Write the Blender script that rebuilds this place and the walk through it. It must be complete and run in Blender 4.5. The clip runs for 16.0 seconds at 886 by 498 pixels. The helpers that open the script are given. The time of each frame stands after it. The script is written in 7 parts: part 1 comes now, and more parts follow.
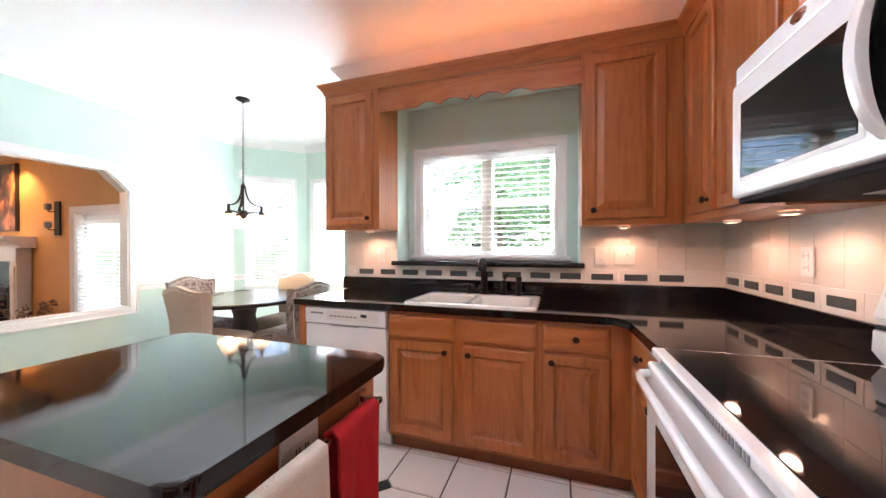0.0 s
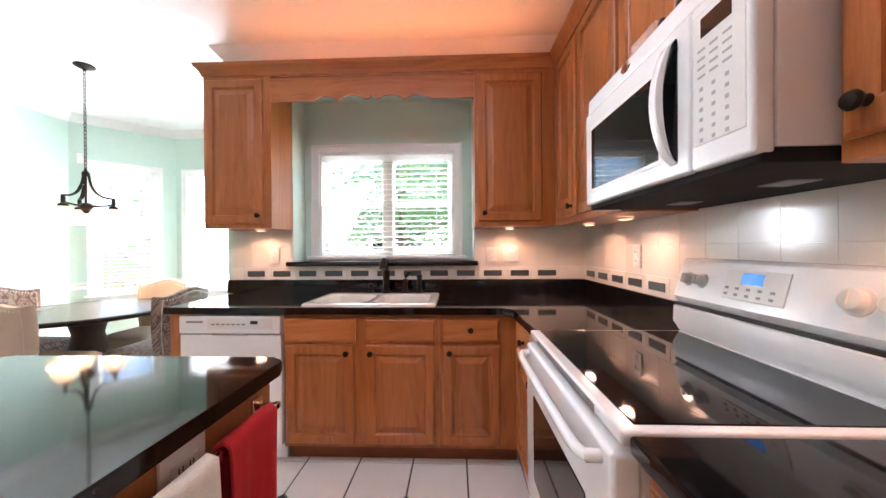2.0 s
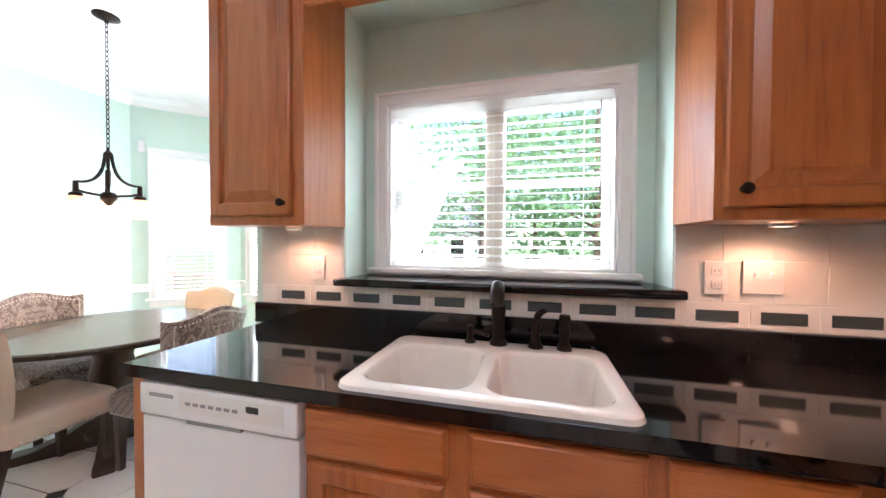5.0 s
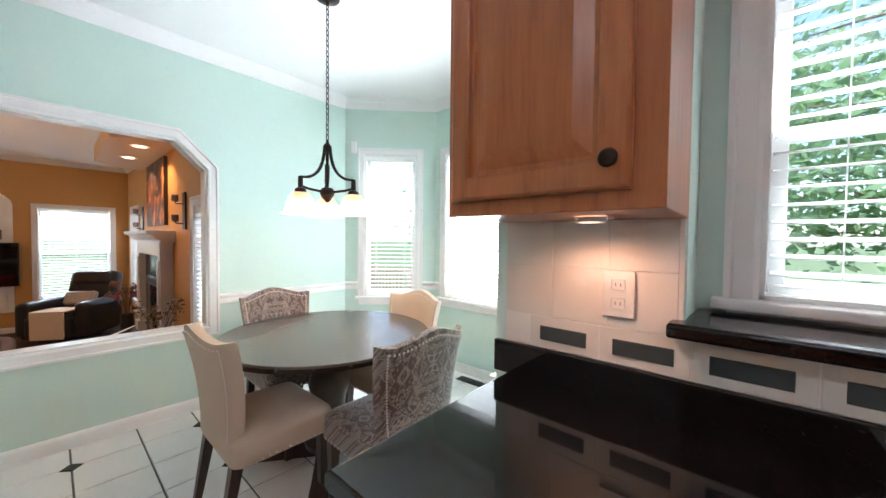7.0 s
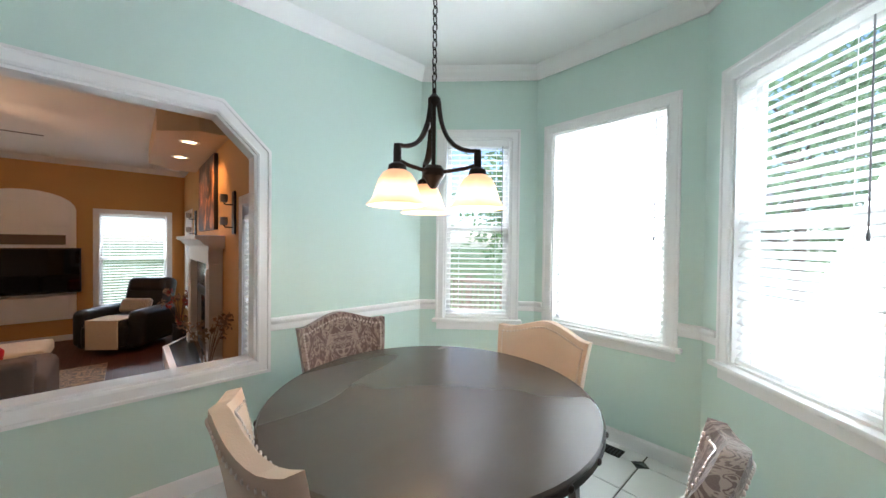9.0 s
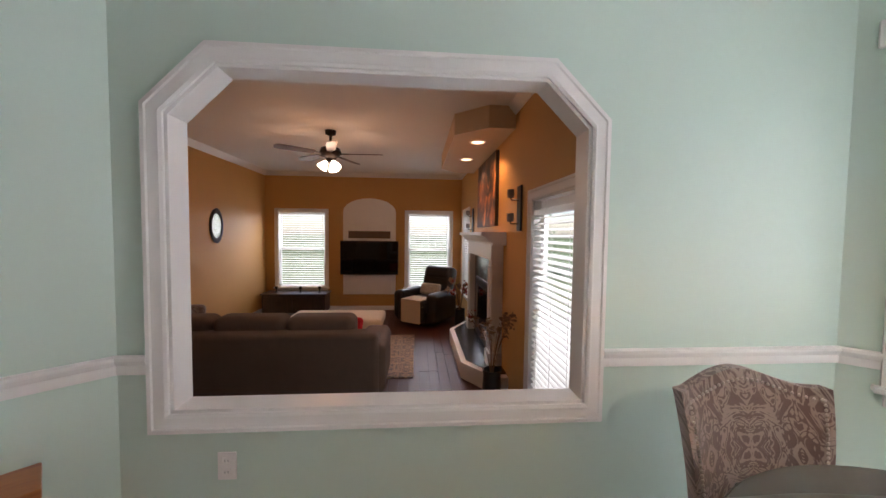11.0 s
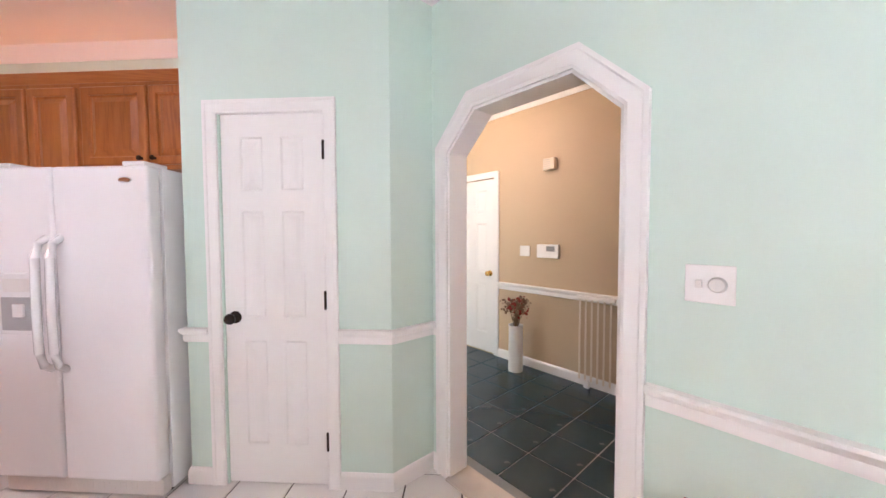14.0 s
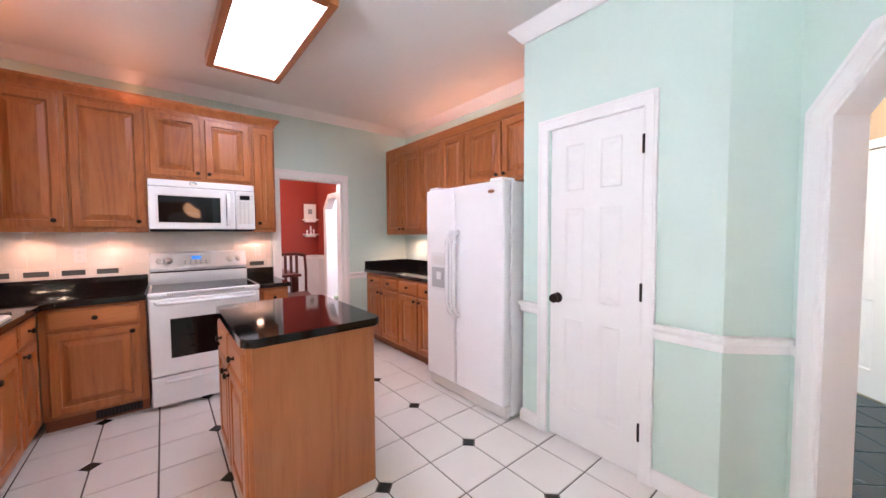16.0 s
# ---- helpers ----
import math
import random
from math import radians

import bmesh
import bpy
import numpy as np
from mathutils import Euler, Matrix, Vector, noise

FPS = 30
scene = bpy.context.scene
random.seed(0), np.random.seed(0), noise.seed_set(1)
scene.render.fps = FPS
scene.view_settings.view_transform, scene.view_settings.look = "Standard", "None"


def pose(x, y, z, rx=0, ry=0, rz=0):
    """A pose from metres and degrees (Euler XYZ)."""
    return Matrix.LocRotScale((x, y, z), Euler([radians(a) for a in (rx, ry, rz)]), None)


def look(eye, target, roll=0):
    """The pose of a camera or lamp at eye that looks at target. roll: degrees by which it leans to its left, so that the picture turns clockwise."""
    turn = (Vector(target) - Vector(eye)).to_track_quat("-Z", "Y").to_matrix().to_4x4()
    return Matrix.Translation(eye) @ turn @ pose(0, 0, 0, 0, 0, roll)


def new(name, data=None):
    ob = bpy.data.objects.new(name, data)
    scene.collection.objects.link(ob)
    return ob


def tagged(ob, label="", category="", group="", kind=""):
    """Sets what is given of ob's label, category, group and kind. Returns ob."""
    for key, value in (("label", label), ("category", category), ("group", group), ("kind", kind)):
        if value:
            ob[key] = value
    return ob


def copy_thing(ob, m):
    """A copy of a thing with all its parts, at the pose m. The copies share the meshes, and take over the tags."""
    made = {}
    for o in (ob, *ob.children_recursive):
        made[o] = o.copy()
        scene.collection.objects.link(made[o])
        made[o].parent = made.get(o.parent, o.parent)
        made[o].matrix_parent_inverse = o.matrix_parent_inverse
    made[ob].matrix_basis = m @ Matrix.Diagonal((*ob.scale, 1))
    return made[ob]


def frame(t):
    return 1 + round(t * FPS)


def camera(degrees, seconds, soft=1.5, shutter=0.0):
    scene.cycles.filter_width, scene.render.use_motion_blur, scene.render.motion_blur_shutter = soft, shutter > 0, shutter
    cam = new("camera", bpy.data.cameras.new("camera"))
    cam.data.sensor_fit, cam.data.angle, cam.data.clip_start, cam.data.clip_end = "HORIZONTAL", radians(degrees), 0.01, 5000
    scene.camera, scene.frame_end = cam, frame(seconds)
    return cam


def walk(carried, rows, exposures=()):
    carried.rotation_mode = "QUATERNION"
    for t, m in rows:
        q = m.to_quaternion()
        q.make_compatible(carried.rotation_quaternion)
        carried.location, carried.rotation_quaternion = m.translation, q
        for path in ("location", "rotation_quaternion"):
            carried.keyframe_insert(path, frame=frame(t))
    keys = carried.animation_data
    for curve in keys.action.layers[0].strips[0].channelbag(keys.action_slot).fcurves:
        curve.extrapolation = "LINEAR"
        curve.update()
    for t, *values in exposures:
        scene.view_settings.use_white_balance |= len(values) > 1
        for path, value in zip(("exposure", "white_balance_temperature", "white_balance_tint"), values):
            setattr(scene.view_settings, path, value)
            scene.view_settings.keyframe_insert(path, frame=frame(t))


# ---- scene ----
cam = camera(104.5, 16.0)
PATH = [
    (0, (0.137, 0.287, 1.262), (-0.502, 2.182, 1.251), -0.1),
    (0.5, (0.145, 0.279, 1.264), (-0.318, 2.225, 1.252), -0.3),
    (1, (0.15, 0.263, 1.268), (-0.157, 2.239, 1.253), -0.4),
    (1.5, (0.146, 0.24, 1.26), (-0.017, 2.233, 1.25), -0.4),
    (2, (0.144, 0.237, 1.253), (0.066, 2.236, 1.244), -0.4),
    (2.5, (0.13, 0.295, 1.262), (0.078, 2.294, 1.243), -0.5),
    (3, (0.135, 0.496, 1.27), (0.085, 2.496, 1.242), -0.4),
    (3.2, (0.132, 0.593, 1.272), (0.09, 2.593, 1.254), -0.3),
    (5.3, (-0.305, 1.455, 1.34), (-1.028, 3.319, 1.29), 0.2),
    (5.5, (-0.353, 1.522, 1.349), (-1.229, 3.319, 1.288), 0.1),
    (6, (-0.532, 1.638, 1.335), (-1.642, 3.301, 1.28), 0.4),
    (6.5, (-0.779, 1.735, 1.35), (-2.042, 3.284, 1.29), 0.6),
    (7, (-1.005, 1.844, 1.334), (-2.32, 3.349, 1.279), 0.6),
    (7.5, (-1.23, 1.962, 1.334), (-2.581, 3.436, 1.278), 0.5),
    (8, (-1.45, 2.026, 1.334), (-2.808, 3.493, 1.274), 0.5),
    (8.2, (-1.529, 2.071, 1.319), (-2.904, 3.523, 1.272), 0.5),
    (10.3, (-2.469, 2.108, 1.387), (-4.307, 2.892, 1.301), 0.8),
    (10.5, (-2.515, 2.031, 1.387), (-4.418, 2.64, 1.295), 0.7),
    (11, (-2.697, 1.9, 1.387), (-4.689, 2.051, 1.297), 0.7),
    (11.5, (-2.876, 1.812, 1.383), (-4.838, 1.437, 1.285), 0.1),
    (12, (-2.982, 1.661, 1.372), (-4.771, 0.772, 1.273), 0.2),
    (12.5, (-3.018, 1.473, 1.373), (-4.516, 0.152, 1.271), 0.2),
    (13, (-3.006, 1.309, 1.381), (-4.095, -0.367, 1.284), 0.1),
    (13.5, (-2.96, 1.283, 1.385), (-3.49, -0.644, 1.299), -0.2),
    (14, (-2.95, 1.32, 1.387), (-2.834, -0.675, 1.304), -0.2),
    (14.5, (-2.997, 1.39, 1.378), (-2.328, -0.493, 1.29), -0.3),
    (15, (-3.02, 1.437, 1.369), (-1.954, -0.253, 1.284), -0.3),
    (15.5, (-2.999, 1.489, 1.368), (-1.664, 0.002, 1.279), -0.3),
    (16, (-2.967, 1.531, 1.363), (-1.42, 0.267, 1.274), -0.3),
]
EXPOSURES = [(0, 2.2, 6100, 19), (3, 2.25, 6150, 18), (5.5, 2.1, 5900, 17), (6.3, 1.75, 5850, 15), (7, 1.55, 5850, 14), (8, 1.45, 5850, 14), (10.3, 0.5, 6100, 18), (11, 0.65, 6500, 25), (11.5, 0.95, 6600, 28), (12.5, 1.6, 6450, 30), (13.6, 1.85, 6450, 31), (14.5, 1.95, 6450, 31), (16, 2.15, 6050, 27)]
walk(cam, [(t, look(eye, target, roll)) for t, eye, target, roll in PATH], EXPOSURES)


# ---- world and daylight ----
world = bpy.data.worlds.new("sky_world")
scene.world = world
world.use_nodes = True
sky = world.node_tree.nodes.new("ShaderNodeTexSky")
sky.sky_type, sky.sun_disc = "NISHITA", False
sky.sun_elevation, sky.sun_rotation = radians(49), radians(160)
background = world.node_tree.nodes["Background"]
background.inputs["Strength"].default_value = 0.15
world.node_tree.links.new(sky.outputs[0], background.inputs[0])


LAMPS = 0.5  # strength of the lamps against sun and sky


def lamp(name, kind, m, energy, color=(1, 1, 1), size=0.1, size_y=0.0, spot=0.0):
    data = bpy.data.lights.new(name, kind)
    data.energy, data.color = energy * (1.0 if kind == "SUN" else LAMPS), color
    if kind == "AREA":
        data.size = size
        if size_y:
            data.shape, data.size_y = "RECTANGLE", size_y
    elif kind == "SUN":
        data.angle = size
    else:
        data.shadow_soft_size = size
    if spot:
        data.spot_size, data.spot_blend = radians(spot), 0.6
    ob = new(name, data)
    ob.matrix_world = m
    return ob


WARM, TUNGSTEN, DAY = (1.0, 0.62, 0.36), (1.0, 0.45, 0.18), (0.93, 0.98, 1.0)
lamp("sun", "SUN", look((0, 0, 0), (-0.3, 0.85, -1.05)), 5.0, (1.0, 0.95, 0.88), radians(0.6))
# the sky's light at each window: outside, above the opening, tilted inwards
lamp("sky_at_sink_window", "AREA", look((-0.4, 4.75, 3.75), (-0.4, 2.9, 1.5)), 420, DAY, 3.0, 1.2)
lamp("sky_at_bay_middle", "AREA", look((-2.92, 5.1, 1.35), (-2.92, 3.5, 2.05)), 200, DAY, 1.4, 2.0)
lamp("sky_at_bay_west", "AREA", look((-4.75, 5.15, 3.45), (-3.75, 4.15, 1.4)), 190, DAY, 1.6, 1.1)
lamp("sky_at_bay_east", "AREA", look((-1.55, 4.65, 1.25), (-2.6, 3.6, 2.0)), 42, DAY, 0.9, 2.0)
lamp("sky_at_living_west", "AREA", look((-11.8, 0.8, 2.4), (-9.0, 0.8, 0.6)), 430, DAY, 4.0, 1.2)
lamp("sky_at_patio_door", "AREA", look((-5.1, 4.2, 2.2), (-5.1, 2.0, 0.2)), 90, DAY, 1.0, 1.4)
# above eye level: unseen hall ceiling lamp, fill lamp added in the dining room
lamp("hall_ceiling_light", "POINT", pose(-2.75, -1.75, 2.5), 19, (1.0, 0.74, 0.55), 0.2)
lamp("dining_room_fill", "POINT", pose(2.7, 0.6, 2.3), 45, (1.0, 0.8, 0.62), 0.15)


# ---- helpers for things ----
def weighted_normals(mesh, limit):
    """Large faces keep their own normal, so that flat tops between rounded edges stay flat in reflections."""
    polys = [(Vector(p.normal), p.area + 1e-9, list(p.vertices)) for p in mesh.polygons]
    near = [[] for _ in mesh.vertices]
    for i, (_, _, vs) in enumerate(polys):
        for v in vs:
            near[v].append(i)
    out = []
    for n, _, vs in polys:
        for v in vs:
            q = Vector((0, 0, 0))
            for k in near[v]:
                if n.dot(polys[k][0]) > limit:
                    q += polys[k][0] * polys[k][1]
            out.append(q.normalized() if q.length > 1e-12 else n)
    mesh.normals_split_custom_set(out)


def finish(name, bm, material, smooth=38):
    bmesh.ops.recalc_face_normals(bm, faces=bm.faces)
    mesh = bpy.data.meshes.new(name)
    bm.to_mesh(mesh)
    bm.free()
    for m in (material if isinstance(material, (list, tuple)) else [material]):
        mesh.materials.append(m)
    if smooth:
        mesh.shade_smooth()
        mesh.set_sharp_from_angle(angle=radians(smooth))
        weighted_normals(mesh, math.cos(radians(smooth)))
    return mesh


def part(name, bm, material, parent=None, label="", m=None, smooth=38):
    """Links a bmesh as one mesh object, under a thing or part if one is given."""
    ob = new(name, finish(name, bm, material, smooth))
    if parent is not None:
        ob.parent = parent
    if m is not None:
        ob.matrix_basis = m
    if label:
        tagged(ob, label=label)
    return ob


def again(name, mesh, parent, m, label=""):
    ob = new(name, mesh)
    ob.parent = parent
    ob.matrix_basis = m
    if label:
        tagged(ob, label=label)
    return ob


def thing(name, m, label, category, group="", kind=""):
    ob = new(name)
    ob.empty_display_size = 0.1
    ob.matrix_basis = m
    return tagged(ob, label, category, group, kind)


def structure(name, bm, material, label, category, smooth=38):
    return tagged(part(name, bm, material, None, smooth=smooth), label, category, kind="structure")


def box(bm, x0, x1, y0, y1, z0, z1, bevel=0.0, seg=2, m=None, mi=0):
    r = bmesh.ops.create_cube(bm, size=1.0)
    vs = r["verts"]
    bmesh.ops.scale(bm, vec=(x1 - x0, y1 - y0, z1 - z0), verts=vs)
    bmesh.ops.translate(bm, vec=((x0 + x1) / 2, (y0 + y1) / 2, (z0 + z1) / 2), verts=vs)
    fs = {f for v in vs for f in v.link_faces}
    if bevel:
        es = list({e for v in vs for e in v.link_edges})
        out = bmesh.ops.bevel(bm, geom=es, offset=bevel, segments=seg, profile=0.5, affect="EDGES")
        vs = list({v for f in out["faces"] for v in f.verts} | {v for v in vs if v.is_valid})
        fs = {f for v in vs for f in v.link_faces}
    if m is not None:
        bmesh.ops.transform(bm, matrix=m, verts=list({v for f in fs for v in f.verts}))
    if mi:
        for f in fs:
            f.material_index = mi
    return list(fs)


def boxed(*args, **kw):
    bm = bmesh.new()
    box(bm, *args, **kw)
    return bm


def prism(bm, outline, z0, z1, bevel=0.0, seg=2, m=None):
    """An outline in x and y drawn up from z0 to z1."""
    low = [bm.verts.new((x, y, z0)) for x, y in outline]
    top = [bm.verts.new((x, y, z1)) for x, y in outline]
    n = len(outline)
    fs = [bm.faces.new(low[::-1]), bm.faces.new(top)]
    for i in range(n):
        fs.append(bm.faces.new((low[i], low[(i + 1) % n], top[(i + 1) % n], top[i])))
    if m is not None:
        bmesh.ops.transform(bm, matrix=m, verts=low + top)
    if bevel:
        es = list({e for e in fs[1].edges} | {e for e in fs[0].edges})
        bmesh.ops.bevel(bm, geom=es, offset=bevel, segments=seg, profile=0.5, affect="EDGES")
    return fs


def lathe(bm, profile, seg=16, m=None):
    rings = []
    for r, z in profile:
        if r < 1e-5:
            rings.append([bm.verts.new((0, 0, z))])
        else:
            rings.append([bm.verts.new((r * math.cos(2 * math.pi * i / seg), r * math.sin(2 * math.pi * i / seg), z)) for i in range(seg)])
    made = [v for ring in rings for v in ring]
    for a, b in zip(rings, rings[1:]):
        for i in range(seg):
            j = (i + 1) % seg
            if len(a) == 1 and len(b) == 1:
                break
            if len(a) == 1:
                bm.faces.new((a[0], b[j], b[i]))
            elif len(b) == 1:
                bm.faces.new((a[i], a[j], b[0]))
            else:
                bm.faces.new((a[i], a[j], b[j], b[i]))
    if m is not None:
        bmesh.ops.transform(bm, matrix=m, verts=made)
    return made


def tube(bm, pts, r, seg=8, flat=1.0):
    """A bar along points; r may be a list; flat squeezes it across."""
    pts = [Vector(p) for p in pts]
    rings = []
    for i, p in enumerate(pts):
        d = (pts[min(i + 1, len(pts) - 1)] - pts[max(i - 1, 0)]).normalized()
        ref = Vector((0, 0, 1)) if abs(d.z) < 0.95 else Vector((1, 0, 0))
        u = d.cross(ref).normalized()
        v = u.cross(d).normalized()
        q = r[i] if isinstance(r, (list, tuple)) else r
        rings.append([bm.verts.new(p + u * (q * flat * math.cos(2 * math.pi * k / seg)) + v * (q * math.sin(2 * math.pi * k / seg))) for k in range(seg)])
    for a, b in zip(rings, rings[1:]):
        for k in range(seg):
            bm.faces.new((a[k], a[(k + 1) % seg], b[(k + 1) % seg], b[k]))
    bm.faces.new(rings[0][::-1])
    bm.faces.new(rings[-1])


def bez(p0, p1, p2, n=10):
    p0, p1, p2 = Vector(p0), Vector(p1), Vector(p2)
    return [p0.lerp(p1, i / n).lerp(p1.lerp(p2, i / n), i / n) for i in range(n + 1)]


def mould(bm, pts, z, profile, closed=False):
    """A moulding along a wall line, room on its left. profile: (out from wall, up from z), an open or closed outline."""
    n = len(pts)
    P = [Vector(p) for p in pts]
    rings = []
    for i in range(n):
        dirs = []
        if closed or i > 0:
            dirs.append((P[i] - P[i - 1]).normalized())
        if closed or i < n - 1:
            dirs.append((P[(i + 1) % n] - P[i]).normalized())
        norms = [Vector((-d.y, d.x)) for d in dirs]
        if len(norms) == 2:
            b = (norms[0] + norms[1]).normalized()
            off = b / max(0.3, b.dot(norms[0]))
        else:
            off = norms[0]
        rings.append([bm.verts.new((P[i].x + off.x * o, P[i].y + off.y * o, z + u)) for o, u in profile])
    k = len(profile)
    for i in range(n if closed else n - 1):
        a, b = rings[i], rings[(i + 1) % n]
        for j in range(k):
            bm.faces.new((a[j], b[j], b[(j + 1) % k], a[(j + 1) % k]))
    if not closed:
        bm.faces.new(rings[0])
        bm.faces.new(rings[-1][::-1])


CROWN = [(0, 0), (0.012, 0), (0.018, 0.012), (0.03, 0.022), (0.05, 0.05), (0.068, 0.066), (0.075, 0.08), (0.085, 0.09), (0, 0.09)]
RAIL = [(0, 0), (0.012, 0.004), (0.016, 0.02), (0.014, 0.042), (0.024, 0.052), (0.03, 0.066), (0.028, 0.078), (0, 0.082)]
BASE = [(0, 0), (0.014, 0), (0.014, 0.07), (0.009, 0.084), (0.004, 0.092), (0, 0.094)]


# ---- materials ----
def mat(name, color, rough=0.5, metal=0.0, var=0.06, scale=8.0, bump=0.0, bscale=60.0, spec=0.5, coat=0.0, rvar=0.06, emit=None, estr=0.0, stretch=None):
    m = bpy.data.materials.new(name)
    m.use_nodes = True
    nt = m.node_tree
    b = nt.nodes["Principled BSDF"]
    b.inputs["Metallic"].default_value = metal
    b.inputs["Specular IOR Level"].default_value = spec
    b.inputs["Coat Weight"].default_value = coat
    b.inputs["Coat Roughness"].default_value = 0.08
    tc = nt.nodes.new("ShaderNodeTexCoord")
    src = tc.outputs["Object"]
    if stretch:
        mp = nt.nodes.new("ShaderNodeMapping")
        mp.inputs["Scale"].default_value = stretch
        nt.links.new(src, mp.inputs[0])
        src = mp.outputs[0]
    n1 = nt.nodes.new("ShaderNodeTexNoise")
    n1.inputs["Scale"].default_value, n1.inputs["Detail"].default_value = scale, 5
    nt.links.new(src, n1.inputs["Vector"])
    ramp = nt.nodes.new("ShaderNodeMix")
    ramp.data_type = "RGBA"
    ramp.inputs[6].default_value = (*[c * (1 - var) for c in color], 1)
    ramp.inputs[7].default_value = (*[min(1, c * (1 + var)) for c in color], 1)
    nt.links.new(n1.outputs[0], ramp.inputs[0])
    nt.links.new(ramp.outputs[2], b.inputs["Base Color"])
    mr = nt.nodes.new("ShaderNodeMapRange")
    mr.inputs[3].default_value, mr.inputs[4].default_value = max(0.02, rough - rvar), min(1, rough + rvar)
    n2 = nt.nodes.new("ShaderNodeTexNoise")
    n2.inputs["Scale"].default_value = scale * 0.4
    nt.links.new(src, n2.inputs["Vector"])
    nt.links.new(n2.outputs[0], mr.inputs[0])
    nt.links.new(mr.outputs[0], b.inputs["Roughness"])
    if bump:
        n3 = nt.nodes.new("ShaderNodeTexNoise")
        n3.inputs["Scale"].default_value, n3.inputs["Detail"].default_value = bscale, 4
        nt.links.new(src, n3.inputs["Vector"])
        bp = nt.nodes.new("ShaderNodeBump")
        bp.inputs["Strength"].default_value, bp.inputs["Distance"].default_value = bump, 0.004
        nt.links.new(n3.outputs[0], bp.inputs["Height"])
        nt.links.new(bp.outputs[0], b.inputs["Normal"])
    if emit:
        b.inputs["Emission Color"].default_value = (*emit, 1)
        b.inputs["Emission Strength"].default_value = estr * LAMPS
    return m


def wood(name, dark, mid, light, rough=0.35, axis="z", scale=1.0, coat=0.25):
    """Grain lines drawn out along one axis, with cathedral swirls and pores, each piece its own shade."""
    m = bpy.data.materials.new(name)
    m.use_nodes = True
    nt, L = m.node_tree, m.node_tree.links
    b = nt.nodes["Principled BSDF"]
    tc, info = nt.nodes.new("ShaderNodeTexCoord"), nt.nodes.new("ShaderNodeObjectInfo")
    add = nt.nodes.new("ShaderNodeVectorMath")
    L.new(tc.outputs["Object"], add.inputs[0])
    mul = nt.nodes.new("ShaderNodeVectorMath")
    mul.operation = "SCALE"
    mul.inputs[0].default_value = (7.3, 3.1, 9.7)
    L.new(info.outputs["Random"], mul.inputs["Scale"])
    L.new(mul.outputs[0], add.inputs[1])
    mp = nt.nodes.new("ShaderNodeMapping")
    s = {"x": (0.06, 1, 1), "y": (1, 0.06, 1), "z": (1, 1, 0.06)}[axis]
    mp.inputs["Scale"].default_value = [c * scale for c in s]
    L.new(add.outputs[0], mp.inputs[0])
    broad, fine = nt.nodes.new("ShaderNodeTexNoise"), nt.nodes.new("ShaderNodeTexNoise")
    broad.inputs["Scale"].default_value, broad.inputs["Detail"].default_value, broad.inputs["Distortion"].default_value = 9, 3, 1.2
    fine.inputs["Scale"].default_value, fine.inputs["Detail"].default_value, fine.inputs["Roughness"].default_value = 130, 6, 0.7
    L.new(mp.outputs[0], broad.inputs["Vector"])
    L.new(mp.outputs[0], fine.inputs["Vector"])
    mx = nt.nodes.new("ShaderNodeMath")
    mx.operation = "MULTIPLY_ADD"
    mx.inputs[1].default_value = 0.46
    L.new(fine.outputs[0], mx.inputs[0])
    half = nt.nodes.new("ShaderNodeMath")
    half.operation = "MULTIPLY_ADD"
    half.inputs[1].default_value = 0.36
    L.new(broad.outputs[0], half.inputs[0])
    L.new(half.outputs[0], mx.inputs[2])
    # growth rings: the contours of a slow drift along the board
    drift, turns, rings = nt.nodes.new("ShaderNodeTexNoise"), nt.nodes.new("ShaderNodeMath"), nt.nodes.new("ShaderNodeMath")
    drift.inputs["Scale"].default_value, drift.inputs["Detail"].default_value, drift.inputs["Distortion"].default_value = 3.2, 1.5, 0.4
    long_ = nt.nodes.new("ShaderNodeMapping")
    long_.inputs["Scale"].default_value = [c * scale for c in {"x": (0.14, 1, 1), "y": (1, 0.14, 1), "z": (1, 1, 0.14)}[axis]]
    L.new(add.outputs[0], long_.inputs[0])
    L.new(long_.outputs[0], drift.inputs["Vector"])
    turns.operation, turns.inputs[1].default_value = "MULTIPLY", 95.0
    L.new(drift.outputs[0], turns.inputs[0])
    rings.operation = "SINE"
    L.new(turns.outputs[0], rings.inputs[0])
    faint = nt.nodes.new("ShaderNodeMath")
    faint.operation, faint.inputs[1].default_value, faint.inputs[2].default_value = "MULTIPLY_ADD", 0.045, 0.10
    L.new(rings.outputs[0], faint.inputs[0])
    L.new(faint.outputs[0], half.inputs[2])
    cr = nt.nodes.new("ShaderNodeValToRGB")
    cr.color_ramp.elements[0].position, cr.color_ramp.elements[0].color = 0.32, (*dark, 1)
    cr.color_ramp.elements[1].position, cr.color_ramp.elements[1].color = 0.68, (*light, 1)
    e = cr.color_ramp.elements.new(0.48)
    e.color = (*mid, 1)
    L.new(mx.outputs[0], cr.inputs[0])
    hsv = nt.nodes.new("ShaderNodeHueSaturation")
    vr = nt.nodes.new("ShaderNodeMapRange")
    vr.inputs[3].default_value, vr.inputs[4].default_value = 0.9, 1.1
    L.new(info.outputs["Random"], vr.inputs[0])
    L.new(vr.outputs[0], hsv.inputs["Value"])
    L.new(cr.outputs[0], hsv.inputs["Color"])
    L.new(hsv.outputs[0], b.inputs["Base Color"])
    b.inputs["Roughness"].default_value = rough
    b.inputs["Coat Weight"].default_value, b.inputs["Coat Roughness"].default_value = coat, 0.3
    bp = nt.nodes.new("ShaderNodeBump")
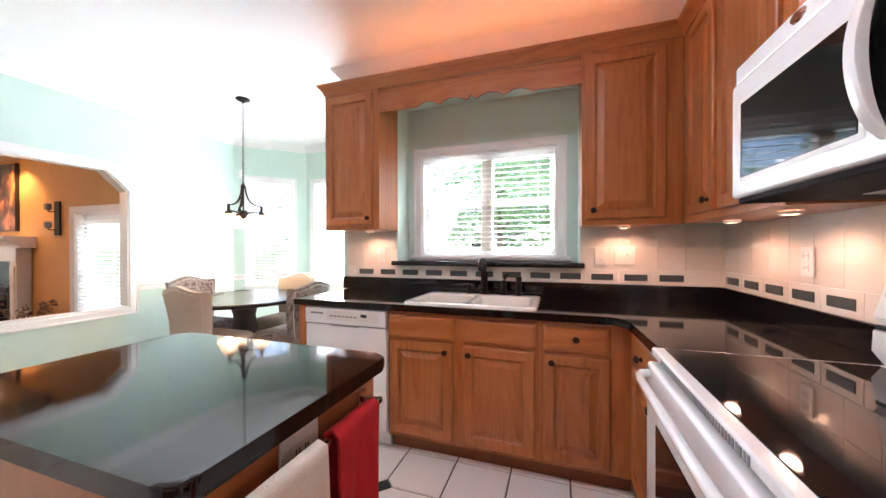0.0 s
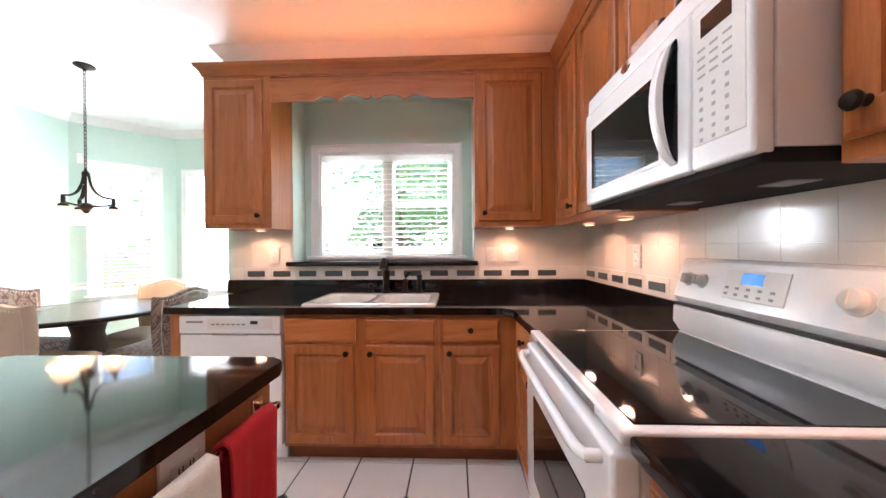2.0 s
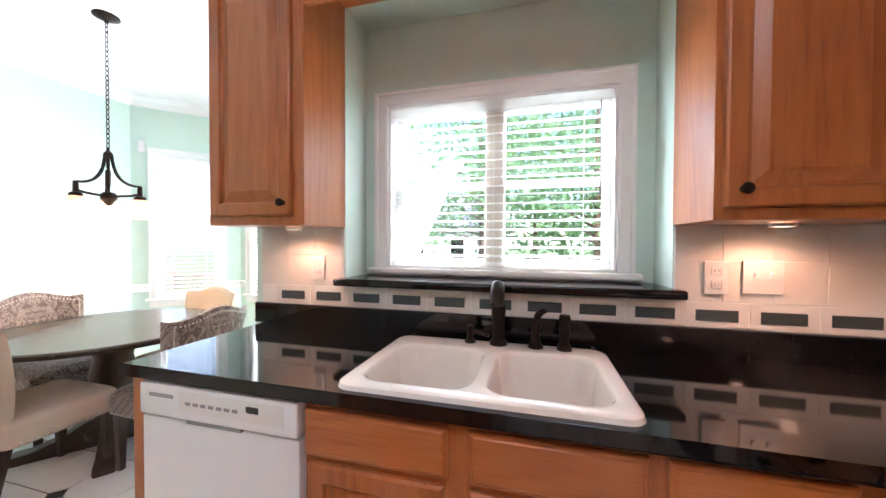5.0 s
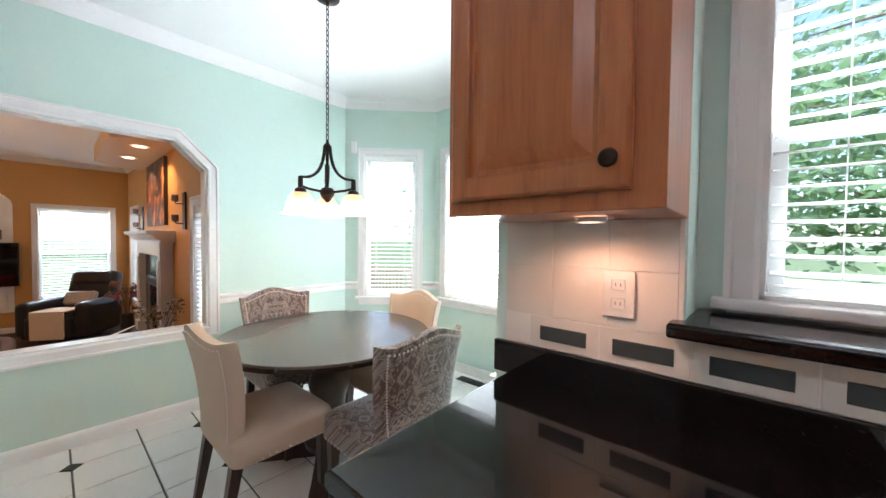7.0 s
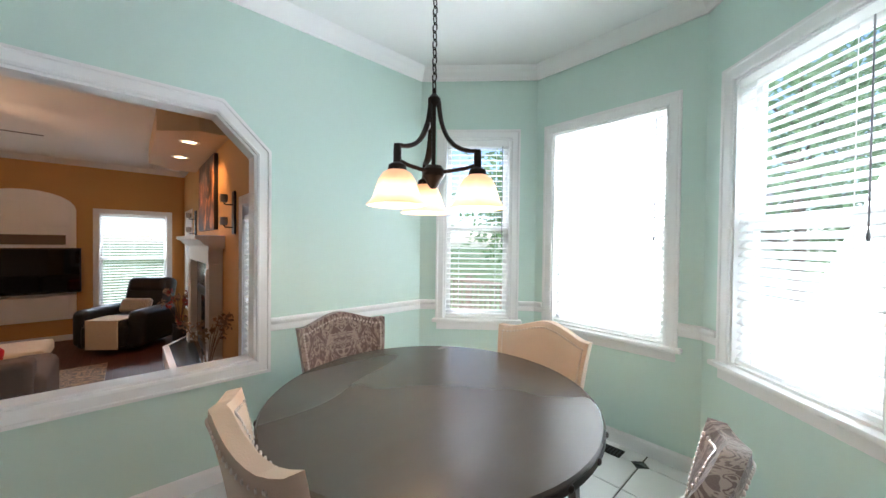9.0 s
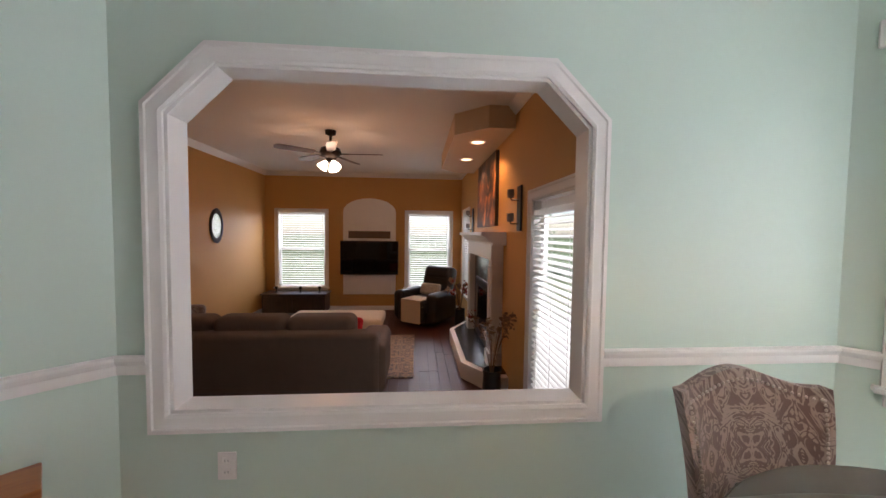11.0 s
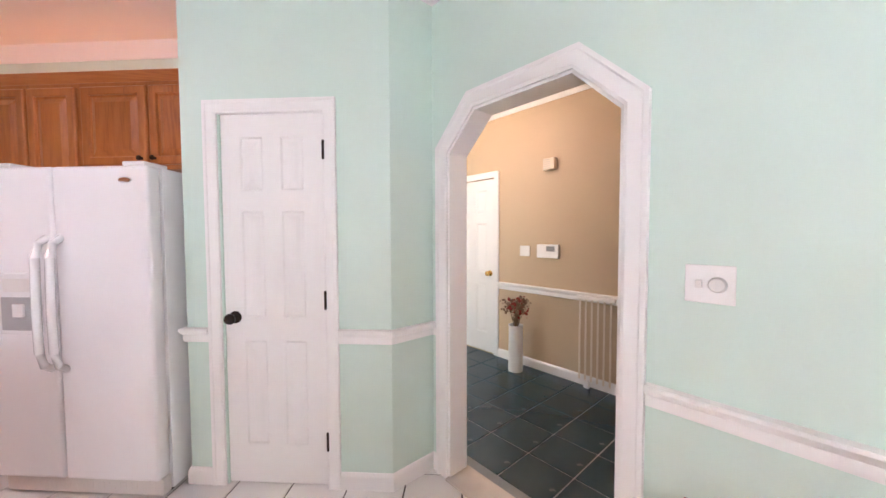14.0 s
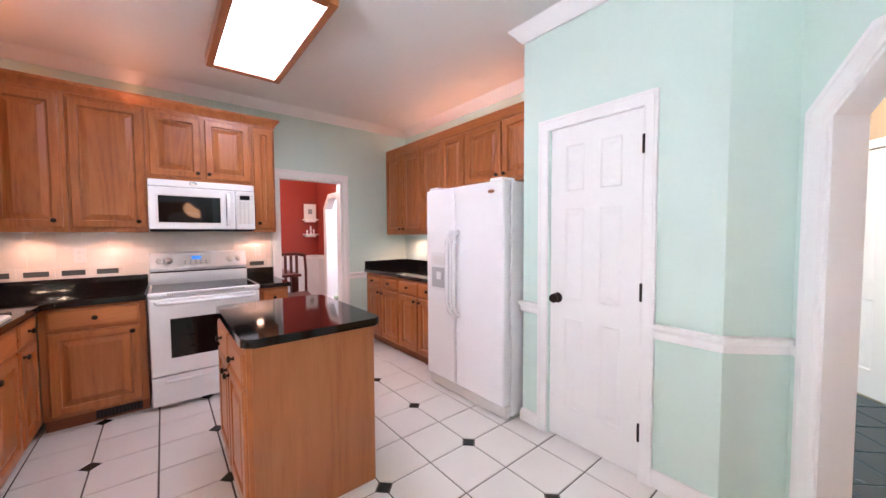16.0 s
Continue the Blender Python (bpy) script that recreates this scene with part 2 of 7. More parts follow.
    bp.inputs["Strength"].default_value, bp.inputs["Distance"].default_value = 0.25, 0.001
    L.new(fine.outputs[0], bp.inputs["Height"])
    L.new(bp.outputs[0], b.inputs["Normal"])
    return m


def speckled(name, base, specks, rough=0.06, scale=170.0):
    """Polished stone: dark ground with two sizes of mineral flecks."""
    m = bpy.data.materials.new(name)
    m.use_nodes = True
    nt, L = m.node_tree, m.node_tree.links
    b = nt.nodes["Principled BSDF"]
    tc = nt.nodes.new("ShaderNodeTexCoord")
    last = None
    for sc, col, lo in ((scale, specks[0], 0.60), (scale * 0.45, specks[1], 0.64)):
        n = nt.nodes.new("ShaderNodeTexNoise")
        n.inputs["Scale"].default_value, n.inputs["Detail"].default_value = sc, 3
        L.new(tc.outputs["Object"], n.inputs["Vector"])
        cr = nt.nodes.new("ShaderNodeValToRGB")
        cr.color_ramp.elements[0].position, cr.color_ramp.elements[1].position = lo, lo + 0.08
        L.new(n.outputs[0], cr.inputs[0])
        mx = nt.nodes.new("ShaderNodeMix")
        mx.data_type = "RGBA"
        mx.inputs[6].default_value, mx.inputs[7].default_value = (*base, 1), (*col, 1)
        if last:
            L.new(last.outputs[2], mx.inputs[6])
        L.new(cr.outputs[0], mx.inputs[0])
        last = mx
    L.new(last.outputs[2], b.inputs["Base Color"])
    b.inputs["Roughness"].default_value = rough
    b.inputs["IOR"].default_value = 1.5
    return m


def patterned(name, ground, figure, scale=14.0, rough=0.8, sheen=0.4):
    """Scrolling damask: warped bands cut into leafy figures."""
    m = bpy.data.materials.new(name)
    m.use_nodes = True
    nt, L = m.node_tree, m.node_tree.links
    b = nt.nodes["Principled BSDF"]
    tc, sep, comb = nt.nodes.new("ShaderNodeTexCoord"), nt.nodes.new("ShaderNodeSeparateXYZ"), nt.nodes.new("ShaderNodeCombineXYZ")
    L.new(tc.outputs["Object"], sep.inputs[0])
    rise = nt.nodes.new("ShaderNodeMath")
    rise.operation = "ADD"
    L.new(sep.outputs["Y"], rise.inputs[0])
    L.new(sep.outputs["Z"], rise.inputs[1])
    # each motif is mirrored about its own axis
    for k, (src, cell) in enumerate(((sep.outputs["X"], 1.3 / scale), (rise.outputs[0], 2.1 / scale))):
        fold = nt.nodes.new("ShaderNodeMath")
        fold.operation, fold.inputs[1].default_value = "PINGPONG", cell
        L.new(src, fold.inputs[0])
        L.new(fold.outputs[0], comb.inputs[k])
    w = nt.nodes.new("ShaderNodeTexNoise")
    w.inputs["Scale"].default_value, w.inputs["Detail"].default_value, w.inputs["Distortion"].default_value = scale * 1.25, 2.0, 2.6
    L.new(comb.outputs[0], w.inputs["Vector"])
    cr = nt.nodes.new("ShaderNodeValToRGB")
    el = cr.color_ramp.elements
    el[0].position, el[0].color = 0.30, (*figure, 1)
    el[1].position, el[1].color = 0.72, (*figure, 1)
    for at, col in ((0.40, figure), (0.42, ground), (0.47, ground), (0.485, figure), (0.535, figure), (0.55, ground), (0.62, ground), (0.645, figure)):
        el.new(at).color = (*col, 1)
    L.new(w.outputs[0], cr.inputs[0])
    fine = nt.nodes.new("ShaderNodeTexNoise")
    fine.inputs["Scale"].default_value = 400
    L.new(tc.outputs["Object"], fine.inputs["Vector"])
    bp = nt.nodes.new("ShaderNodeBump")
    bp.inputs["Strength"].default_value, bp.inputs["Distance"].default_value = 0.3, 0.002
    L.new(fine.outputs[0], bp.inputs["Height"])
    L.new(bp.outputs[0], b.inputs["Normal"])
    L.new(cr.outputs[0], b.inputs["Base Color"])
    b.inputs["Roughness"].default_value = rough
    b.inputs["Sheen Weight"].default_value = sheen
    return m


def glass_mat(name, color=(0.97, 0.99, 0.98), rough=0.0):
    m = bpy.data.materials.new(name)
    m.use_nodes = True
    b = m.node_tree.nodes["Principled BSDF"]
    b.inputs["Base Color"].default_value = (*color, 1)
    b.inputs["Transmission Weight"].default_value = 1.0
    b.inputs["Roughness"].default_value, b.inputs["IOR"].default_value = rough, 1.45
    return m


MINT = mat("mint_paint", (0.60, 0.755, 0.675), 0.42, var=0.025, scale=1.5, bump=0.12, bscale=220)
CEILING = mat("ceiling_paint", (0.80, 0.80, 0.77), 0.8, var=0.02, scale=1.2, bump=0.15, bscale=150)
TRIM = mat("white_gloss_paint", (0.84, 0.84, 0.82), 0.32, var=0.012, scale=3, rvar=0.03)
OAK = wood("honey_oak", (0.25, 0.064, 0.014), (0.41, 0.126, 0.029), (0.49, 0.172, 0.045))
OAK_X = wood("honey_oak_across", (0.25, 0.064, 0.014), (0.41, 0.126, 0.029), (0.49, 0.172, 0.045), axis="x")
OAK_END = wood("oak_veneer", (0.25, 0.078, 0.022), (0.345, 0.12, 0.037), (0.39, 0.145, 0.047), scale=0.8)
# oak darkened for the toe kicks: the recess's shade is in the colour
OAK_SHADOW = mat("shaded_oak_plinth", (0.25, 0.08, 0.026), 0.5, var=0.2, scale=12)
GRANITE = speckled("black_granite", (0.006, 0.006, 0.007), ((0.03, 0.017, 0.011), (0.018, 0.018, 0.019)))
TILE = mat("glazed_floor_tile", (0.79, 0.78, 0.75), 0.16, var=0.035, scale=3.0, bump=0.03, bscale=12, rvar=0.05)
GROUT = mat("dark_grout", (0.075, 0.066, 0.06), 0.9, var=0.3, scale=30, bump=0.3)
DIAMOND = mat("dark_inset_tile", (0.03, 0.036, 0.035), 0.25, var=0.2, scale=20)
WALLTILE = mat("cream_wall_tile", (0.74, 0.69, 0.62), 0.14, var=0.03, scale=4, bump=0.04, bscale=14)
WALLGROUT = mat("pale_grout", (0.78, 0.73, 0.66), 0.5, var=0.05, scale=30)
INSET = mat("slate_inset", (0.05, 0.062, 0.062), 0.35, var=0.2, scale=30, bump=0.15)
WHITE = mat("white_enamel", (0.84, 0.85, 0.85), 0.18, var=0.015, scale=4, coat=0.3)
WHITE_TEX = mat("white_textured_enamel", (0.85, 0.85, 0.86), 0.32, var=0.02, scale=5, bump=0.25, bscale=260)
OFFWHITE = mat("offwhite_plastic", (0.72, 0.71, 0.68), 0.4, var=0.03)
GREY = mat("grey_print", (0.25, 0.26, 0.27), 0.5, var=0.1)
BLACK = mat("black_plastic", (0.012, 0.012, 0.013), 0.35, var=0.2)
BLACKGLASS = mat("black_glass", (0.006, 0.006, 0.007), 0.04, var=0.1, rvar=0.01, spec=0.42)
BRONZE = mat("oil_rubbed_bronze", (0.028, 0.02, 0.016), 0.45, metal=0.75, var=0.35, scale=25, bump=0.1)
CHROME = mat("chrome", (0.75, 0.76, 0.78), 0.09, metal=1.0, var=0.03, rvar=0.03)
BRASS = mat("brass", (0.65, 0.43, 0.16), 0.22, metal=1.0, var=0.08)
SINK = mat("cream_enamel", (0.78, 0.73, 0.66), 0.1, var=0.02, scale=5, coat=0.4)
GLASS = glass_mat("clear_glass")
SLAT = mat("white_blind_slat", (0.85, 0.85, 0.83), 0.45, var=0.02, scale=6)
# thin vinyl lets a good part of the daylight through
nt_ = SLAT.node_tree
thin_, both_ = nt_.nodes.new("ShaderNodeBsdfTranslucent"), nt_.nodes.new("ShaderNodeMixShader")
thin_.inputs["Color"].default_value = (0.95, 0.95, 0.93, 1)
both_.inputs[0].default_value = 0.6
nt_.links.new(nt_.nodes["Principled BSDF"].outputs[0], both_.inputs[1])
nt_.links.new(thin_.outputs[0], both_.inputs[2])
nt_.links.new(both_.outputs[0], nt_.nodes["Material Output"].inputs[0])
REDTOWEL = mat("red_terry", (0.45, 0.006, 0.008), 0.95, var=0.2, scale=60, bump=0.9, bscale=320)
CREAMTOWEL = mat("cream_terry", (0.72, 0.66, 0.56), 0.95, var=0.1, scale=60, bump=0.9, bscale=320)
DISPLAY = mat("blue_display", (0.02, 0.05, 0.12), 0.2, emit=(0.06, 0.24, 0.62), estr=0.6)
PUCK = mat("puck_lens", (0.9, 0.8, 0.65), 0.4, emit=(1.0, 0.66, 0.36), estr=5)
TUBES = mat("fluorescent_diffuser", (0.85, 0.85, 0.83), 0.5, emit=(0.96, 0.97, 1.0), estr=5.6)

# ---- structure of the kitchen and the breakfast bay ----
XR, XL, YS, YF, CZ = 1.10, -4.15, 2.81, -1.12, 2.77
LZ = -0.36  # the living room lies two steps lower
BAY = [(-4.15, 3.88), (-3.48, 4.55), (-2.36, 4.55), (-1.61, 3.80)]


def wall(bm, p0, p1, z0, z1, t, openings=(), mi=0):
    """A wall whose room face runs from p0 to p1 with the room on its left; t is its thickness away from the room.
    openings: (s0, s1, a, b, chamfer) along the wall and up."""
    p0, p1 = Vector(p0), Vector(p1)
    d = (p1 - p0).normalized()
    length = (p1 - p0).length
    n = Vector((d.y, -d.x))

    def piece(poly):
        if max(q[0] for q in poly) - min(q[0] for q in poly) < 1e-4:
            return
        vs = []
        for off in (0, t):
            vs.append([bm.verts.new((p0.x + d.x * s + n.x * off, p0.y + d.y * s + n.y * off, z)) for s, z in poly])
        k = len(poly)
        fs = [bm.faces.new(vs[0]), bm.faces.new(vs[1][::-1])]
        fs += [bm.faces.new((vs[0][i], vs[1][i], vs[1][(i + 1) % k], vs[0][(i + 1) % k])) for i in range(k)]
        for f in fs:
            f.material_index = mi

    s = 0.0
    for s0, s1, a, b, ch in sorted(openings):
        if s0 > s:
            piece([(s, z0), (s0, z0), (s0, z1), (s, z1)])
        if a > z0:
            piece([(s0, z0), (s1, z0), (s1, a), (s0, a)])
        if b < z1:
            piece([(s0, b), (s1, b), (s1, z1), (s0, z1)])
        if ch:
            piece([(s0, b - ch), (s0 + ch, b), (s0, b)])
            piece([(s1, b - ch), (s1, b), (s1 - ch, b)])
        s = s1
    if s < length:
        piece([(s, z0), (length, z0), (length, z1), (s, z1)])


def walled(name, p0, p1, z0, z1, t, openings, material, label):
    bm = bmesh.new()
    wall(bm, p0, p1, z0, z1, t, openings)
    return structure(name, bm, material, label, "wall", smooth=0)


# room outline, counter-clockwise so that the room lies on the left
DIAG_A, DIAG_B, DIAG_C = (-2.57, -0.47), (-2.775, -0.675), (-4.15, 0.70)
OPEN_Y0, OPEN_Y1, OPEN_Z0, OPEN_Z1, OPEN_CH = 0.90, 2.65, 0.637, 2.05, 0.2
walled("wall_stove", (XR, YF), (XR, YS), 0, CZ, 0.12, [(0.935, 1.65, 0, 2.0, 0)], MINT, "mint green painted wall with a doorway")
# sink wall with its window recess
NX0, NX1, NZ0, NZ1 = -1.10, 0.272, 1.115, 2.44
walled("wall_sink", (XR, YS), (-1.61, YS), 0, CZ, 0.21, [(XR - NX1, XR - NX0, NZ0, NZ1, 0)], MINT, "mint green wall with a recessed window")
SW = (-0.972, 0.125, 1.19, 2.028)
walled("wall_recess", (NX1 + 0.1, YS + 0.21), (NX0 - 0.1, YS + 0.21), 0.9, 2.6, 0.12, [(NX1 + 0.1 - SW[1], NX1 + 0.1 - SW[0], SW[2], SW[3], 0)], MINT, "mint back of the window recess")
walled("wall_bay_return", (-1.61, YS + 0.21), (-1.61, 3.80), 0, CZ, 0.12, [], MINT, "mint green return wall")
BW = 0.54
BAYWIN = {}
for nm, a, b, w in (("east", BAY[3], BAY[2], 0.66), ("middle", BAY[2], BAY[1], 0.78), ("west", BAY[1], BAY[0], BW)):
    ln = math.dist(a, b)
    mid = ln / 2 + (0.02 if nm == "middle" else 0)
    walled("wall_bay_" + nm, a, b, 0, CZ, 0.14, [(mid - w / 2, mid + w / 2, 0.73, 2.21, 0)], MINT, "mint green bay wall with a window")
    BAYWIN[nm] = (a, b, mid - w / 2, w)
walled("wall_living", BAY[0], (XL, 0.70), LZ - 0.1, CZ, 0.115, [(3.88 - OPEN_Y1, 3.88 - OPEN_Y0, OPEN_Z0, OPEN_Z1, OPEN_CH)], MINT, "mint green wall with a wide framed pass-through")
DL = math.dist(DIAG_B, DIAG_C)
AW0, AW1, AZ, ACH = 0.132, 1.05, 2.03, 0.195
walled("wall_arch", DIAG_C, DIAG_B, 0, CZ, 0.13, [(DL - AW1, DL - AW0, 0, AZ, ACH)], MINT, "mint green slanted wall with an angular arch")
walled("wall_arch_return", DIAG_B, DIAG_A, 0, CZ, 0.12, [], MINT, "short mint green return wall")
PX = -1.43
walled("wall_pantry", DIAG_A, (PX, -0.47), 0, CZ, 0.12, [(0.345, 0.925, 0, 2.035, 0)], MINT, "mint green wall of the pantry closet")
walled("wall_pantry_side", (PX, -0.59), (PX, YF), 0, CZ, 0.12, [], MINT, "mint green side of the pantry closet")
walled("wall_fridge", (PX, YF), (XR, YF), 0, CZ, 0.12, [], MINT, "mint green wall behind the refrigerator")

ROOM = [(XR, YF), (XR, YS), (-1.61, YS), BAY[3], BAY[2], BAY[1], BAY[0], DIAG_C, DIAG_B, DIAG_A, (PX, -0.47), (PX, YF)]
bm = bmesh.new()
prism(bm, [(x, y) for x, y in [(1.22, -1.24), (1.22, 3.1), (-1.5, 3.1), (-1.5, 3.9), (-2.3, 4.69), (-3.54, 4.69), (-4.29, 3.94), (-4.29, 0.6), (-2.75, -0.9), (-1.4, -1.24)]], CZ, CZ + 0.1)
structure("ceiling", bm, CEILING, "smooth white painted ceiling", "ceiling", 0)

bm = bmesh.new()
mould(bm, ROOM, CZ - 0.09, CROWN, closed=True)
structure("crown_moulding", bm, TRIM, "white crown moulding round the ceiling", "moulding", 30)


def inset_run(name, runs, z, profile, label, cat="moulding"):
    for i, r in enumerate(runs):
        bm = bmesh.new()
        mould(bm, r, z, profile)
        structure("%s_%d" % (name, i + 1), bm, TRIM, label, cat, 30)


def on(a, b, s):
    d = (Vector(b) - Vector(a)).normalized()
    return tuple(Vector(a) + d * s)


def casing_gap(key, pad=0.072):
    a, b, s, w = BAYWIN[key]
    return on(a, b, s - pad), on(a, b, s + w + pad)


e0, e1 = casing_gap("east")
m0, m1 = casing_gap("middle")
w0, w1 = casing_gap("west")
RUNS = [[(-1.61, YS), BAY[3], e0], [e1, BAY[2], m0], [m1, BAY[1], w0], [w1, BAY[0], (XL, OPEN_Y1 + 0.075)], [(XL, OPEN_Y0 - 0.075), DIAG_C, on(DIAG_C, DIAG_B, DL - AW1 - 0.085)],
        [on(DIAG_C, DIAG_B, DL - AW0 + 0.085), DIAG_B, DIAG_A, (-2.285, -0.47)], [(-1.565, -0.47), (PX, -0.47), (PX, -0.6)], [(XR, -0.5), (XR, -0.265)]]
inset_run("chair_rail", RUNS, 0.80, RAIL, "white chair rail moulding")
BASES = [[(-1.61, YS), BAY[3], BAY[2], BAY[1], BAY[0], DIAG_C, on(DIAG_C, DIAG_B, DL - AW1 - 0.085)], [on(DIAG_C, DIAG_B, DL - AW0 + 0.085), DIAG_B, DIAG_A, (-2.285, -0.47)],
         [(-1.565, -0.47), (PX, -0.47), (PX, -0.6)], [(XR, -0.5), (XR, -0.265)]]
inset_run("baseboard", BASES, 0, BASE, "white painted baseboard", "baseboard")


# ---- framed openings ----
def outline_trim(bm, pts, m, width=0.085, depth=0.022, closed=False):
    """A stepped casing that follows an opening's edge: pts go round it (x along, z up), casing on the right-hand side."""
    prof = [(0.0, 0.0), (0.0, depth * 0.55), (width * 0.16, depth * 0.8), (width * 0.3, depth * 0.72), (width * 0.72, depth * 0.8), (width * 0.8, depth), (width, depth), (width, 0.0)]
    n = len(pts)
    P = [Vector(p) for p in pts]
    rings = []
    for i in range(n):
        dirs = []
        if closed or i:
            dirs.append((P[i] - P[i - 1]).normalized())
        if closed or i < n - 1:
            dirs.append((P[(i + 1) % n] - P[i]).normalized())
        ns = [Vector((-d.y, d.x)) for d in dirs]
        b = (ns[0] + ns[-1]).normalized()
        off = b / max(0.3, b.dot(ns[0]))
        rings.append([bm.verts.new(m @ Vector((P[i].x + off.x * o, -u, P[i].y + off.y * o))) for o, u in prof])
    k = len(prof)
    for i in range(n if closed else n - 1):
        a, b = rings[i], rings[(i + 1) % n]
        for j in range(k):
            bm.faces.new((a[j], b[j], b[(j + 1) % k], a[(j + 1) % k]))
    if not closed:
        bm.faces.new(rings[0])
        bm.faces.new(rings[-1][::-1])


def lining(bm, pts, m, y0, y1, t=0.012, closed=False):
    """Boards lining an opening through the wall's thickness."""
    n = len(pts)
    for i in range(n if closed else n - 1):
        a, b = Vector(pts[i]), Vector(pts[(i + 1) % n])
        d = (b - a).normalized()
        nrm = Vector((d.y, -d.x))
        c = [a, b, b + nrm * t, a + nrm * t]
        v0 = [bm.verts.new(m @ Vector((p.x, y0, p.y))) for p in c]
        v1 = [bm.verts.new(m @ Vector((p.x, y1, p.y))) for p in c]
        bm.faces.new(v0)
        bm.faces.new(v1[::-1])
        for j in range(4):
            bm.faces.new((v0[j], v0[(j + 1) % 4], v1[(j + 1) % 4], v1[j]))


def along(p0, p1):
    """A frame whose x runs from p0 to p1 and whose -y points into the room on the right of that line."""
    a = math.degrees(math.atan2(p1[1] - p0[1], p1[0] - p0[0]))
    return pose(p0[0], p0[1], 0, 0, 0, a)


# pass-through to the living room: x runs along +y, room side -y is +x
mo = pose(XL, 0, 0, 0, 0, 90)
pts = [(OPEN_Y0, OPEN_Z0), (OPEN_Y0, OPEN_Z1 - OPEN_CH), (OPEN_Y0 + OPEN_CH, OPEN_Z1), (OPEN_Y1 - OPEN_CH, OPEN_Z1), (OPEN_Y1, OPEN_Z1 - OPEN_CH), (OPEN_Y1, OPEN_Z0)]
bm = bmesh.new()
outline_trim(bm, pts, mo, 0.075, 0.024, closed=True)
lining(bm, pts, mo, -0.002, 0.117, 0.014, closed=True)
mo2 = pose(XL - 0.115, 0, 0, 0, 0, 90) @ Matrix.Diagonal((1, -1, 1, 1))
outline_trim(bm, pts, mo2, 0.075, 0.02, closed=True)
structure("pass_through_frame", bm, TRIM, "white moulded frame round the eight-sided pass-through", "opening frame", 30)

ma = along(DIAG_B, DIAG_C) @ Matrix.Identity(4)
pts = [(AW0, 0), (AW0, AZ - ACH), (AW0 + ACH, AZ), (AW1 - ACH, AZ), (AW1, AZ - ACH), (AW1, 0)]
# room lies on the right of the line from DIAG_B to DIAG_C
bm = bmesh.new()
outline_trim(bm, pts, ma @ Matrix.Diagonal((1, 1, 1, 1)), 0.082, 0.024)
lining(bm, pts, ma, -0.002, 0.132, 0.014)
outline_trim(bm, pts, ma @ pose(0, 0.13, 0) @ Matrix.Diagonal((1, -1, 1, 1)), 0.082, 0.02)
structure("arch_frame", bm, TRIM, "white moulded frame round the angular arch", "opening frame", 30)
bm = bmesh.new()
box(bm, AW0, AW1, -0.03, 0.15, -0.004, 0.012, 0.004, m=ma)
structure("arch_threshold", bm, mat("marble_threshold", (0.62, 0.58, 0.52), 0.25, var=0.15, scale=9), "pale stone threshold under the arch", "threshold")


# ---- windows, blinds and doors ----
def window(name, m, w, h, label, panes=1, depth=0.13, trim=0.07, sill=True):
    """Opening w x h; x along, z up from the opening's foot, room towards -y, wall face at y = 0. Double-hung sashes, one beside the other."""
    win = thing(name, m, label, "window", kind="structure")
    I = Matrix.Identity(4)
    bm = bmesh.new()
    pts = [(0, 0), (0, h), (w, h), (w, 0)]
    outline_trim(bm, pts, I, trim, 0.02, closed=not sill)
    lining(bm, pts, I, 0.0, depth, 0.012, closed=True)
    part("window_frame", bm, TRIM, win, smooth=30)
    if sill:
        bm = bmesh.new()
        box(bm, -trim - 0.025, w + trim + 0.025, -0.05, 0.03, -0.028, 0.0, 0.007)
        box(bm, -trim + 0.01, w + trim - 0.01, -0.018, 0.001, -0.09, -0.028, 0.004)
        part("window_sill", bm, TRIM, win)
    pw = w / panes
    for i in range(panes):
        x0, x1 = i * pw + 0.014, (i + 1) * pw - 0.014
        for nm, z0, z1, y in (("upper_sash", h * 0.49, h - 0.014, 0.095), ("lower_sash", 0.014, h * 0.52, 0.065)):
            bm = bmesh.new()
            f = 0.036
            box(bm, x0, x0 + f, y, y + 0.028, z0, z1, 0.004)
            box(bm, x1 - f, x1, y, y + 0.028, z0, z1, 0.004)
            box(bm, x0 + f, x1 - f, y + 0.001, y + 0.027, z0, z0 + f, 0.004)
            box(bm, x0 + f, x1 - f, y + 0.001, y + 0.027, z1 - f, z1, 0.004)
            s = part(nm, bm, TRIM, win)
            g = part("pane", boxed(x0 + f, x1 - f, y + 0.012, y + 0.016, z0 + f, z1 - f), GLASS, s, smooth=0)
            g.visible_shadow = False
        if i:
            part("mullion", boxed(i * pw - 0.045, i * pw + 0.045, 0.05, depth, 0.013, h - 0.013, 0.005), mat("taupe_mullion", (0.72, 0.66, 0.57), 0.5, var=0.05), win)
    return win


SLATMESH = {}


